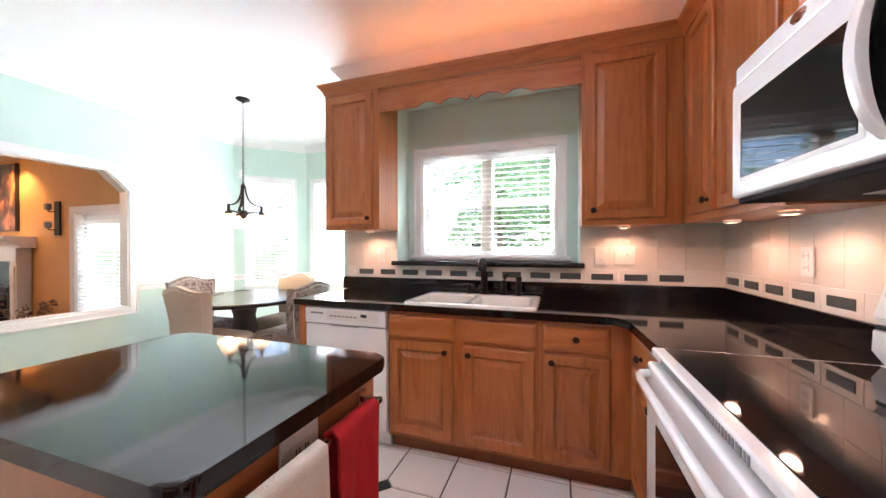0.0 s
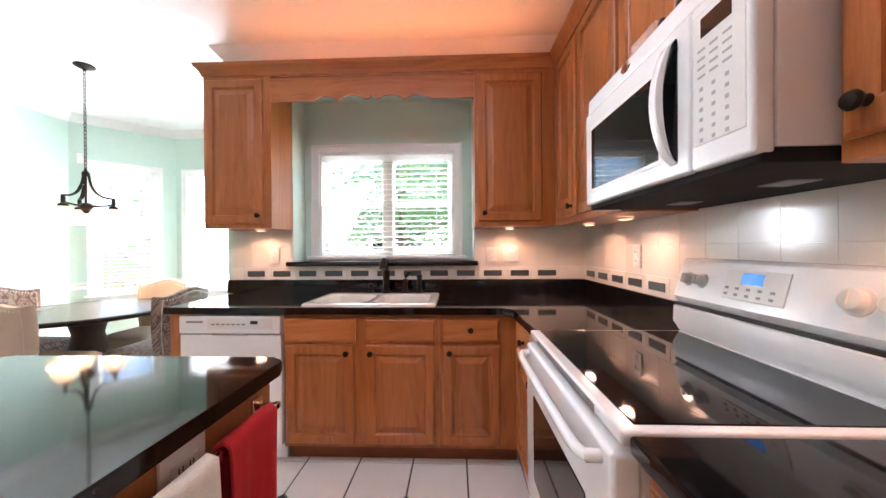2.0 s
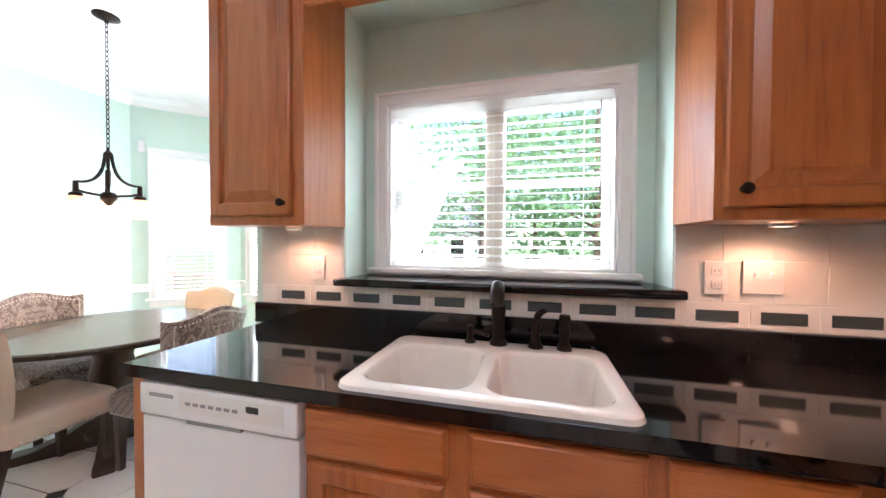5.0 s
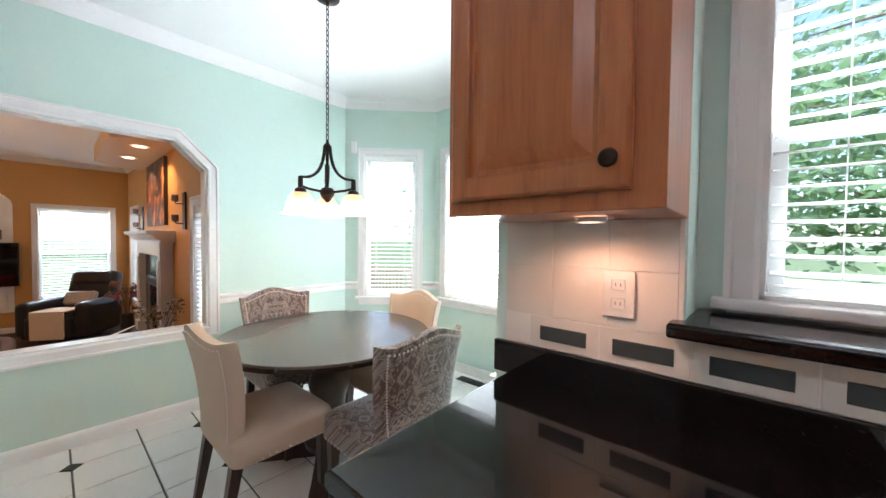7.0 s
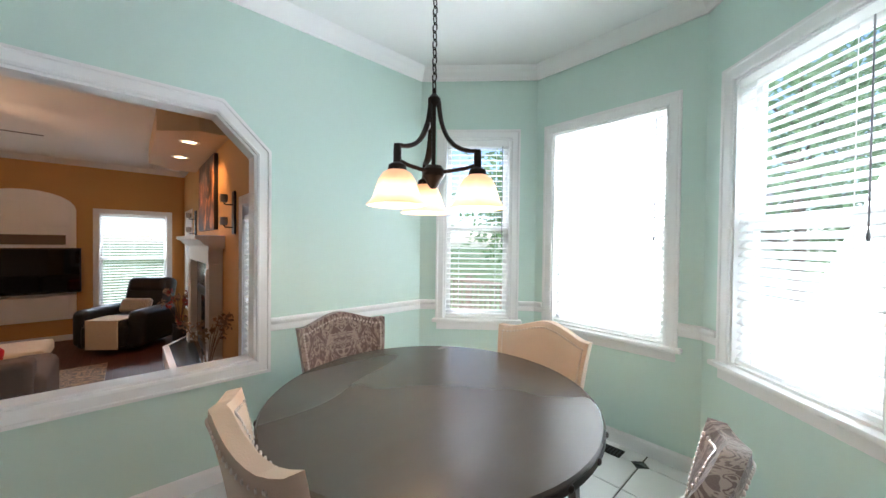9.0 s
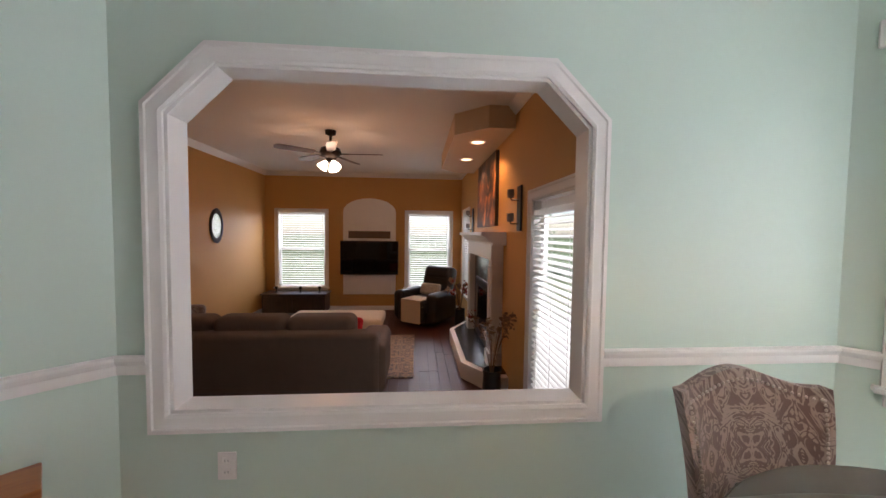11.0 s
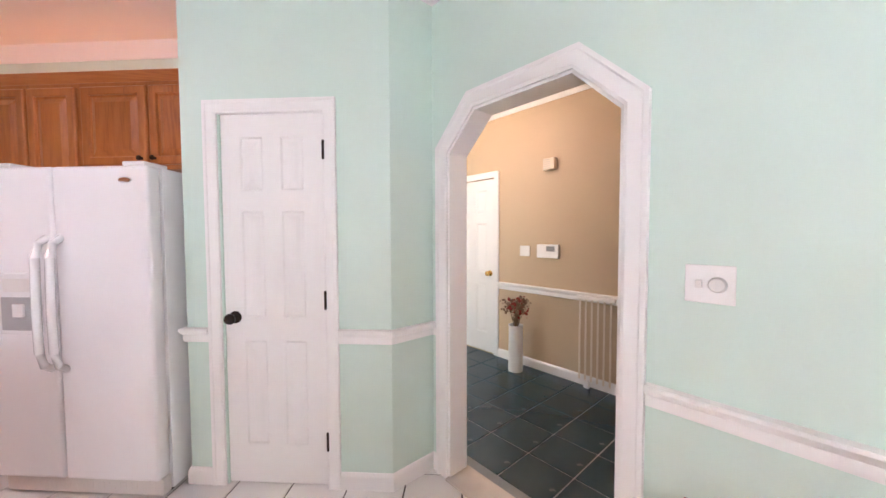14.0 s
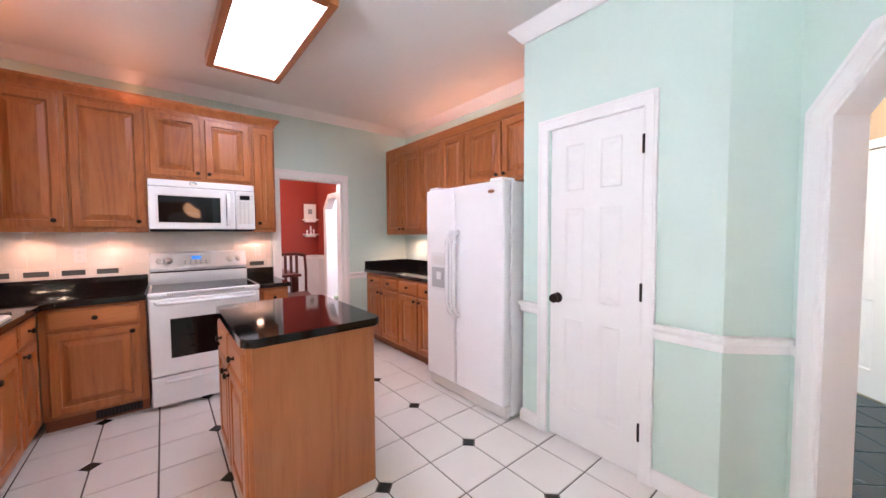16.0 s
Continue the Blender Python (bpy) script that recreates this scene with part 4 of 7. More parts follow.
side = [(0.575, 0.915), (0.545, 0.96), (0.548, 1.02), (0.57, 1.03), (0.548, 1.06), (0.585, 1.195), (0.60, 1.205), (0.64, 1.205), (0.64, 0.915)]
prism(bm, side, 0.006, RW - 0.006, 0.006, 2, m=Matrix(((0, 0, 1, 0), (1, 0, 0, 0), (0, 1, 0, 0), (0, 0, 0, 1))))
bg = part("backguard", bm, WHITE, rg)
part("shadow_gap", boxed(0.012, RW - 0.012, 0.553, 0.572, 1.024, 1.036), BLACK, bg, smooth=0)
tilt = math.degrees(math.atan2(0.037, 0.135))
pm = pose(0, 0.567, 1.128, -tilt)
for kx in (0.075, 0.145, 0.62, 0.69):
    big = 1.3 if kx == 0.62 else 1.0
    bm = bmesh.new()
    lathe(bm, [(0.026 * big, 0), (0.026 * big, 0.004), (0.02 * big, 0.008), (0.0185 * big, 0.026), (0.015 * big, 0.029), (0, 0.029)], 20, pm @ pose(kx, 0, 0.0, 90))
    box(bm, kx - 0.003, kx + 0.003, -0.033, -0.028, -0.016, 0.016, 0.001, m=pm)
    part("control_knob", bm, mat("grey_knob", (0.6, 0.6, 0.6), 0.3, metal=0.15) if kx < 0.2 else OFFWHITE, bg)
part("control_panel", boxed(0.245, 0.46, -0.004, 0.006, -0.045, 0.05, 0.003, m=pm), OFFWHITE, bg)
part("clock_display", boxed(0.31, 0.385, -0.0055, 0.0, 0.005, 0.04, 0.001, m=pm), DISPLAY, bg, "glowing blue clock display")
for i in range(10):
    part("button", boxed(0.255 + (i % 5) * 0.04, 0.268 + (i % 5) * 0.04, -0.0052, 0.0, -0.034 + (i // 5) * 0.02, -0.026 + (i // 5) * 0.02, m=pm), GREY, bg, smooth=0)
bm = bmesh.new()
lathe(bm, [(0, 0.003), (0.03, 0.002), (0.034, 0)], 24, pose(0.38, 0.5555, 1.0705, 75) @ Matrix.Diagonal((1, 0.42, 1, 1)))
part("maker_badge", bm, CHROME, bg)

# microwave
MX, MZ0, MZ1, MW = 0.668, 1.412, 1.822, 0.762
mw = thing("microwave", pose(MX, 1.612, 0, 0, 0, -90), "white over-range microwave with a dark window", "microwave")
part("body", boxed(0, MW, 0.03, 0.43, MZ0 + 0.012, MZ1, 0.004), WHITE, mw)
part("underside_grille", boxed(0.004, MW - 0.004, 0.004, 0.42, MZ0 - 0.016, MZ0 + 0.014, 0.006), mat("matt_black_grille", (0.012, 0.011, 0.011), 0.75, spec=0.2, var=0.2, scale=40), mw)
part("top_vent_panel", boxed(0, MW, -0.002, 0.032, 1.765, MZ1, 0.008, 3), WHITE, mw)
dr = part("door", boxed(0, 0.602, -0.012, 0.03, MZ0, 1.762, 0.01, 3), WHITE, mw)
part("door_window", boxed(0.06, 0.49, -0.0145, -0.005, MZ0 + 0.055, 1.69, 0.004), BLACKGLASS, dr, "dark tinted window")
part("window_border", boxed(0.046, 0.504, -0.0132, -0.006, MZ0 + 0.042, 1.703, 0.004), OFFWHITE, dr)
bm = bmesh.new()
bow = [(math.sin(math.pi * i / 14) ** 0.6, 1.735 - (1.735 - MZ0 - 0.03) * i / 14) for i in range(15)]
prism(bm, [(-0.014 - 0.05 * b, z) for b, z in bow] + [(-0.006 - 0.034 * b, z) for b, z in bow[::-1]], 0.532, 0.562, 0.006, 2, m=Matrix(((0, 0, 1, 0), (1, 0, 0, 0), (0, 1, 0, 0), (0, 0, 0, 1))))
part("handle", bm, WHITE, dr)
kp = part("keypad_panel", boxed(0.605, MW, -0.012, 0.03, MZ0, 1.762, 0.01, 3), WHITE, mw)
part("keypad", boxed(0.617, MW - 0.012, -0.0135, -0.01, MZ0 + 0.05, 1.735, 0.003), OFFWHITE, kp)
part("display", boxed(0.64, 0.72, -0.015, -0.012, 1.682, 1.722, 0.001), BLACKGLASS, kp)
PRINT = mat("pale_print", (0.38, 0.38, 0.38), 0.5)
for r in range(10):
    for c in range(3):
        if r < 4:
            part("button", boxed(0.63 + c * 0.034, 0.652 + c * 0.034, -0.0142, -0.013, 1.655 - r * 0.018, 1.66 - r * 0.018), PRINT, kp, smooth=0)
        else:
            part("button", boxed(0.636 + c * 0.034, 0.645 + c * 0.034, -0.0142, -0.013, 1.657 - r * 0.021, 1.665 - r * 0.021), PRINT, kp, smooth=0)
bm = bmesh.new()
lathe(bm, [(0, 0.004), (0.025, 0.003), (0.029, 0)], 24, pose(0.3, -0.002, 1.80, 90) @ Matrix.Diagonal((1, 0.5, 1, 1)))
part("maker_badge", bm, CHROME, mw)
for lx in (0.2, 0.56):
    part("work_light", boxed(lx - 0.04, lx + 0.04, 0.2, 0.27, MZ0 - 0.019, MZ0 - 0.0155), GREY, mw, smooth=0)

# refrigerator
fr = thing("refrigerator", pose(-0.485, -0.37, 0, 0, 0, 180), "white side-by-side refrigerator with an ice dispenser", "refrigerator")
FW, FH = 0.905, 1.735
part("body", boxed(0, FW, 0.02, 0.72, 0.03, FH), WHITE_TEX, fr, smooth=0)
dl = part("freezer_door", boxed(0.003, 0.385, -0.065, 0.014, 0.115, FH + 0.004, 0.018, 3), WHITE_TEX, fr)
dd = part("refrigerator_door", boxed(0.392, FW - 0.003, -0.065, 0.014, 0.115, FH + 0.004, 0.018, 3), WHITE_TEX, fr)
for dpar, hx in ((dl, 0.35), (dd, 0.43)):
    bm = bmesh.new()
    tube(bm, [(hx, -0.06, 0.70), (hx, -0.10, 0.73), (hx, -0.118, 0.8), (hx, -0.122, 1.0), (hx, -0.118, 1.28), (hx, -0.10, 1.35), (hx, -0.06, 1.38)], 0.018, 10)
    part("handle", bm, WHITE, dpar)
part("dispenser_panel", boxed(0.07, 0.31, -0.069, -0.06, 0.88, 1.2, 0.006), WHITE, dl)
part("dispenser_recess", boxed(0.085, 0.295, -0.0705, -0.062, 0.90, 1.075, 0.004), mat("pale_grey_recess", (0.42, 0.43, 0.44), 0.4), dl, "grey dispenser recess")
part("dispenser_lever", boxed(0.16, 0.22, -0.082, -0.068, 0.97, 1.04, 0.005), WHITE, dl)
part("dispenser_controls", boxed(0.1, 0.28, -0.0708, -0.066, 1.1, 1.17, 0.003), OFFWHITE, dl)
for nm, hx in (("top_hinge", 0.08), ("top_hinge", FW - 0.1)):
    part(nm, boxed(hx - 0.05, hx + 0.07, -0.05, 0.09, FH + 0.002, FH + 0.028, 0.008), WHITE, fr)
bm = bmesh.new()
lathe(bm, [(0, 0.004), (0.032, 0.003), (0.036, 0)], 24, pose(FW - 0.12, -0.065, 1.665, 90) @ Matrix.Diagonal((1, 0.4, 1, 1)))
part("maker_badge", bm, CHROME, dd)
kg = part("kick_grille", boxed(0.01, FW - 0.01, -0.03, 0.02, 0.02, 0.108, 0.004), OFFWHITE, fr)
for i in range(26):
    part("grille_slot", boxed(0.05 + i * 0.031, 0.068 + i * 0.031, -0.0312, -0.029, 0.045, 0.085), OFFWHITE, kg, smooth=0)
for fx in (0.05, FW - 0.05):
    bm = bmesh.new()
    lathe(bm, [(0.022, 0), (0.022, 0.03), (0.008, 0.032), (0.008, 0.06)], 12, pose(fx, 0.05, 0))
    part("levelling_foot", bm, BLACK, fr)

# ---- sink and taps ----
sk = thing("kitchen_sink", pose(SKX0, SKY0, ZT), "cream enamel double-bowl drop-in sink", "sink")
SWd, SDp = SKX1 - SKX0, SKY1 - SKY0


def rrect(x0, x1, y0, y1, r, n=5):
    pts = []
    for cx_, cy_, a in ((x1 - r, y1 - r, 0), (x0 + r, y1 - r, 90), (x0 + r, y0 + r, 180), (x1 - r, y0 + r, 270)):
        for i in range(n + 1):
            t = math.radians(a + 90 * i / n)
            pts.append((cx_ + r * math.cos(t), cy_ + r * math.sin(t)))
    return pts


def bowl(bm, x0, x1, y0, y1, depth):
    last = None
    for ins, z, r in ((-0.006, 0.018, 0.075), (0.004, 0.014, 0.07), (0.012, 0.0, 0.065), (0.03, -depth + 0.03, 0.055), (0.06, -depth, 0.045)):
        ring = [bm.verts.new((x, y, z)) for x, y in rrect(x0 + ins, x1 - ins, y0 + ins, y1 - ins, r)]
        if last:
            for i in range(len(ring)):
                j = (i + 1) % len(ring)
                bm.faces.new((last[i], last[j], ring[j], ring[i]))
        else:
            first = ring
        last = ring
    bm.faces.new(last)
    return first


bm = bmesh.new()
outer = [bm.verts.new((x, y, 0.0)) for x, y in rrect(0, SWd, 0, SDp, 0.05)]
mid_ = [bm.verts.new((x, y, 0.012)) for x, y in rrect(0.004, SWd - 0.004, 0.004, SDp - 0.004, 0.048)]
top_ = [bm.verts.new((x, y, 0.018)) for x, y in rrect(0.016, SWd - 0.016, 0.016, SDp - 0.016, 0.04)]
for a, b in ((outer, mid_), (mid_, top_)):
    for i in range(len(a)):
        j = (i + 1) % len(a)
        bm.faces.new((a[i], a[j], b[j], b[i]))
by1 = SDp - 0.105
bowls = [bowl(bm, 0.045, 0.385, 0.045, by1, 0.19), bowl(bm, 0.415, SWd - 0.045, 0.045, by1, 0.19)]
es = []
for ring in [top_] + bowls:
    for i in range(len(ring)):
        e = bm.edges.get((ring[i], ring[(i + 1) % len(ring)])) or bm.edges.new((ring[i], ring[(i + 1) % len(ring)]))
        es.append(e)
bmesh.ops.triangle_fill(bm, use_beauty=True, use_dissolve=False, edges=es, normal=(0, 0, 1))
part("basin", bm, SINK, sk)
for bx in (0.215, 0.585):
    bm = bmesh.new()
    lathe(bm, [(0.045, 0.003), (0.04, 0.005), (0.03, 0.001), (0, 0.0)], 20, pose(bx, by1 / 2 + 0.02, -0.188))
    part("drain", bm, CHROME, sk)
fa = thing("kitchen_faucet", pose(-0.36, 2.672, ZT + 0.018), "oil-rubbed bronze faucet with a pull-out spray head", "faucet")
bm = bmesh.new()
lathe(bm, [(0.0, 0), (0.034, 0), (0.034, 0.012), (0.024, 0.02), (0.021, 0.05), (0.025, 0.1), (0.028, 0.14), (0.022, 0.16), (0, 0.163)], 18)
part("base_column", bm, BRONZE, fa)
bm = bmesh.new()
tube(bm, bez((0, 0, 0.13), (0.002, -0.015, 0.255), (0.006, -0.10, 0.232), 9) + [Vector((0.008, -0.13, 0.212)), Vector((0.009, -0.15, 0.178))], [0.018] * 6 + [0.018, 0.02, 0.022, 0.024, 0.025, 0.023], 12)
part("spray_spout", bm, BRONZE, fa)
bm = bmesh.new()
tube(bm, [(0.0, 0.0, 0.16), (0.0, 0.008, 0.2), (0.0, 0.02, 0.235)], [0.013, 0.011, 0.014], 10)
part("lever", bm, BRONZE, fa)
ss = thing("side_sprayer", pose(-0.222, 2.668, ZT + 0.018), "oil-rubbed bronze side lever tap", "faucet handle")
bm = bmesh.new()
lathe(bm, [(0, 0), (0.028, 0), (0.028, 0.01), (0.018, 0.018), (0.015, 0.06), (0.02, 0.085), (0.014, 0.1), (0, 0.102)], 16)
part("base_column", bm, BRONZE, ss)
bm = bmesh.new()
tube(bm, bez((0, 0, 0.085), (0.002, 0.0, 0.135), (0.038, -0.02, 0.145), 7), [0.011, 0.011, 0.012, 0.013, 0.013, 0.012, 0.011, 0.009], 10)
part("lever", bm, BRONZE, ss)
sd = thing("soap_dispenser", pose(-0.12, 2.666, ZT + 0.018), "oil-rubbed bronze sprayer in its holder", "soap dispenser")
bm = bmesh.new()
lathe(bm, [(0, 0), (0.027, 0), (0.027, 0.01), (0.017, 0.02), (0.016, 0.05), (0.02, 0.07), (0.017, 0.1), (0.022, 0.112), (0.018, 0.128), (0, 0.132)], 16)
part("base_column", bm, BRONZE, sd)
an = thing("deck_dispenser", pose(-0.47, 2.672, ZT + 0.018), "small bronze soap pump with a side spout", "soap dispenser")
bm = bmesh.new()
lathe(bm, [(0, 0), (0.022, 0), (0.022, 0.008), (0.013, 0.015), (0.012, 0.045), (0.016, 0.055), (0.012, 0.066), (0, 0.068)], 14)
tube(bm, [(0, 0, 0.045), (0.03, -0.01, 0.042), (0.075, -0.014, 0.034)], 0.007, 8)
part("pump", bm, BRONZE, an)

# ---- backsplash ----
bm = bmesh.new()
box(bm, -1.57, XR - 0.003, YS - 0.006, YS - 0.001, 1.016, NZ0 - 0.002)
box(bm, -1.57, NX0 - 0.004, YS - 0.006, YS - 0.001, NZ0 - 0.002, UZ0 - 0.002)
box(bm, NX1 + 0.004, XR - 0.003, YS - 0.006, YS - 0.001, NZ0 - 0.002, UZ0 - 0.002)
bs = tagged(part("backsplash", bm, WALLGROUT, smooth=0), "cream glazed tiles with a dark inset border", "backsplash", kind="structure")
bs2 = tagged(part("backsplash_range", boxed(XR - 0.006, XR - 0.001, 0.62, YS - 0.007, 0.93, UZ0 + 0.06), WALLGROUT, smooth=0), "cream glazed tiles with a dark inset border behind the range", "backsplash", kind="structure")


def tile_mesh(w, h, material, t=0.002, e=0.0006):
    bm = bmesh.new()
    lo = [bm.verts.new(p) for p in ((0, 0, 0), (w, 0, 0), (w, 0, h), (0, 0, h))]
    hi = [bm.verts.new(p) for p in ((e, -t, e), (w - e, -t, e), (w - e, -t, h - e), (e, -t, h - e))]
    bm.faces.new(hi)
    for i in range(4):
        bm.faces.new((lo[i], lo[(i + 1) % 4], hi[(i + 1) % 4], hi[i]))
    return finish("tile", bm, material, 0)


TM = {}


def tiled(parent, m, s0, s1, z0, z1, w, h, material=None, name="tile", gap=0.0005, holes=()):
    """Rows of wall tiles on a face whose x runs along s."""
    material = material or WALLTILE
    z = z0
    while z < z1 - 0.01:
        hh = min(h, z1 - z)
        s = s0
        while s < s1 - 0.01:
            ww = min(w, s1 - s)
            if not any(a < s + ww / 2 < b and c < z + hh / 2 < d for a, b, c, d in holes):
                key = (round(ww, 3), round(hh, 3), material.name)
                if key not in TM:
                    TM[key] = tile_mesh(ww - gap, hh - gap, material)
                again(name, TM[key], parent, m @ pose(s, 0, z))
            s += w
        z += h


ms, mr_ = pose(0, YS - 0.006, 0), pose(XR - 0.006, 0, 0, 0, 0, -90)
tiled(bs, ms, -1.57, NX0 - 0.006, 1.112, UZ0, 0.152, 0.148)
tiled(bs, ms, NX1 + 0.006, XR - 0.012, 1.112, UZ0, 0.152, 0.148)
tiled(bs2, mr_, -YS + 0.012, -0.62, 1.112, UZ0 + 0.06, 0.152, 0.148)
tiled(bs2, mr_, -1.642, -0.866, 0.964, 1.112, 0.152, 0.148)
INS = tile_mesh(0.134, 0.042, INSET, 0.003, 0.0015)
CAP = tile_mesh(0.196, 0.09, WALLTILE)


def border(parent, m, s0, s1):
    s = s0
    while s < s1 - 0.05:
        w = min(0.2, s1 - s)
        if w > 0.19:
            t = again("border_tile", CAP, parent, m @ pose(s, 0, 1.018))
            again("inset", INS, t, pose(0.031, -0.0022, 0.022), "dark slate inset")
        else:
            tiled(parent, m, s, s1, 1.018, 1.11, 0.2, 0.09, name="border_tile")
        s += 0.2


border(bs, ms, -1.485, XR - 0.012)
border(bs2, mr_, -YS + 0.012, -1.642)
border(bs2, mr_, -0.863, -0.62)


# ---- sockets and switches ----
def plate(name, m, kind, label, w=0.075, h=0.118, material=None):
    p = thing(name, m, label, "switch" if "switch" in name else "outlet")
    material = material or OFFWHITE
    part("cover_plate", boxed(-w / 2, w / 2, -0.007, 0.0, -h / 2, h / 2, 0.003), material, p)
    n = max(1, round(w / 0.06)) if kind != "outlet" else 1
    for i in range(n):
        cx_ = (i - (n - 1) / 2) * 0.046
        if kind == "outlet":
            for dz in (-0.024, 0.024):
                o = part("receptacle", boxed(cx_ - 0.016, cx_ + 0.016, -0.0095, -0.006, dz - 0.014, dz + 0.014, 0.004), material, p)
                for dx in (-0.006, 0.006):
                    part("slot", boxed(cx_ + dx - 0.0013, cx_ + dx + 0.0013, -0.0103, -0.009, dz - 0.004, dz + 0.005), GREY, o, smooth=0)
        else:
            part("toggle", boxed(cx_ - 0.006, cx_ + 0.006, -0.018, -0.005, -0.004, 0.016, 0.002), material, p)
    return p


plate("wall_outlet", pose(-1.24, YS - 0.012, 1.2), "outlet", "cream wall outlet in the tiled backsplash")
plate("wall_outlet", pose(0.405, YS - 0.012, 1.2), "outlet", "cream wall outlet in the tiled backsplash")
plate("light_switch", pose(0.545, YS - 0.012, 1.205), "switch", "cream double light switch in the tiled backsplash", w=0.12)
plate("wall_outlet", pose(XR - 0.012, 2.06, 1.2, 0, 0, -90), "outlet", "cream wall outlet in the tiled backsplash")
plate("wall_outlet", pose(XR - 0.012, 0.76, 1.2, 0, 0, -90), "outlet", "cream wall outlet in the tiled backsplash")

# ---- island ----
IX0, IX1, IY0, IY1 = -1.33, -0.385, 0.622, 1.288
isl = thing("kitchen_island", pose(IX0 + 0.04, IY0 + 0.03, 0), "honey oak kitchen island with plain veneered ends", "island")
iw, idp = IX1 - IX0 - 0.085, IY1 - IY0 - 0.052
part("body", boxed(0, iw, 0, idp - 0.0, 0.0, 0.874, 0.004), OAK_END, isl, smooth=0)
part("corner_post", boxed(-0.004, 0.02, idp - 0.02, idp + 0.003, 0.0, 0.873, 0.003), OAK, isl)
for x0, x1, kx in ((0.03, 0.43, 0.4), (0.46, 0.86, 0.49)):
    for kind, a, b, kz in (("drawer", 0.70, 0.845, 0.775), ("door", 0.12, 0.68, 0.64)):
        f = part("cabinet_door" if kind == "door" else "drawer_front", front_mesh(x1 - x0, b - a, kind == "door"), OAK if kind == "door" else OAK_X, isl, m=pose(iw - x0, idp + 0.0005, a, 0, 0, 180), smooth=20)
        again("knob", KNOB, f, pose((x1 - x0) / 2 if kind == "drawer" else kx - x0, -0.02, kz - a), "dark bronze knob")
bm = bmesh.new()
prism(bm, rrect(IX0, IX1, IY0, IY1, 0.045, 6), ZT - 0.04, ZT, 0.011, 4)
tagged(part("island_worktop", bm, GRANITE), "polished black granite island top with rounded corners", "worktop")
# socket plate and towel bar on the end towards the range
po = thing("island_outlet", pose(IX1 - 0.045, 0.925, 0.815, 0, 0, 90), "cream horizontal outlet plate on the island end", "outlet")
part("cover_plate", boxed(-0.06, 0.06, -0.008, 0, -0.037, 0.037, 0.003), OFFWHITE, po)
part("receptacle", boxed(-0.035, 0.035, -0.0105, -0.006, -0.03, 0.005, 0.003), OFFWHITE, po)
for dx in (-0.018, -0.008, 0.012, 0.02):
    part("slot", boxed(dx - 0.0015, dx + 0.0015, -0.0112, -0.009, -0.018, -0.006), BLACK, po, smooth=0)
TBX, TBZ = IX1 - 0.045, 0.808
tb = thing("towel_bar", pose(TBX, 0, TBZ), "chrome towel bar on the island end", "towel bar")
for y in (0.69, 1.185):
    part("bracket", boxed(0, 0.012, y - 0.022, y + 0.022, -0.025, 0.025, 0.004), CHROME, tb)
    part("post", boxed(0.008, 0.068, y - 0.008, y + 0.008, -0.009, 0.009, 0.002), CHROME, tb)
part("bar", boxed(0.052, 0.068, 0.675, 1.2, -0.009, 0.009, 0.002), CHROME, tb)


def towel(m, w, front, back, material, label, seed):
    """Terry towel folded over the bar: x out from the island, y along the bar."""
    rng = random.Random(seed)
    bm = bmesh.new()
    n, k = 26, 14
    rows = []
    ph = rng.uniform(0, 6)
    for i in range(n + 1):
        u = i / n * (front + back + 0.05)
        row = []
        for j in range(k + 1):
            v = j / k
            if u < front:
                x, z = 0.022, -front + u
            elif u < front + 0.05:
                a = (u - front) / 0.05 * math.pi
                x, z = 0.022 * math.cos(a), 0.012 * math.sin(a)
            else:
                x, z = -0.02, -(u - front - 0.05)
            hang = min(1, max(0, -z) / 0.2)
            x += hang * (0.008 * math.sin(v * 9 + ph) + 0.004 * math.sin(v * 23 + ph * 2)) * (1 if x > 0 else -0.4)
            y = (v - 0.5) * w * (1 + 0.03 * hang * math.sin(ph + u * 8))
            row.append(bm.verts.new((x, y, z)))
        rows.append(row)
    for a, b in zip(rows, rows[1:]):
        for j in range(k):
            bm.faces.new((a[j], a[j + 1], b[j + 1], b[j]))
    bmesh.ops.recalc_face_normals(bm, faces=bm.faces)
    bmesh.ops.solidify(bm, geom=bm.faces[:], thickness=0.007)
    ob = part("hand_towel", bm, material, m=m, smooth=80)
    return tagged(ob, label, "towel", "towels on the bar")


towel(pose(TBX + 0.06, 1.06, TBZ + 0.012), 0.19, 0.36, 0.30, REDTOWEL, "red terry towel over the chrome bar", 1)
towel(pose(TBX + 0.06, 0.825, TBZ + 0.012), 0.2, 0.30, 0.26, CREAMTOWEL, "cream terry towel over the chrome bar", 2)

# ---- lights of the kitchen ----
cl = thing("ceiling_light", pose(-0.36, 0.965, CZ), "oak-framed fluorescent box light on the ceiling", "ceiling light")
for y0, y1 in ((-0.265, -0.215), (0.215, 0.265)):
    part("frame_side", boxed(-0.66, 0.66, y0, y1, -0.1, -0.001, 0.008), OAK_X, cl)
for x0, x1 in ((-0.66, -0.60), (0.60, 0.66)):
    part("frame_end", boxed(x0, x1, -0.215, 0.215, -0.1, -0.001, 0.008), OAK, cl)
part("diffuser", boxed(-0.60, 0.60, -0.215, 0.215, -0.09, -0.08), TUBES, cl, "glowing white diffuser", smooth=0)


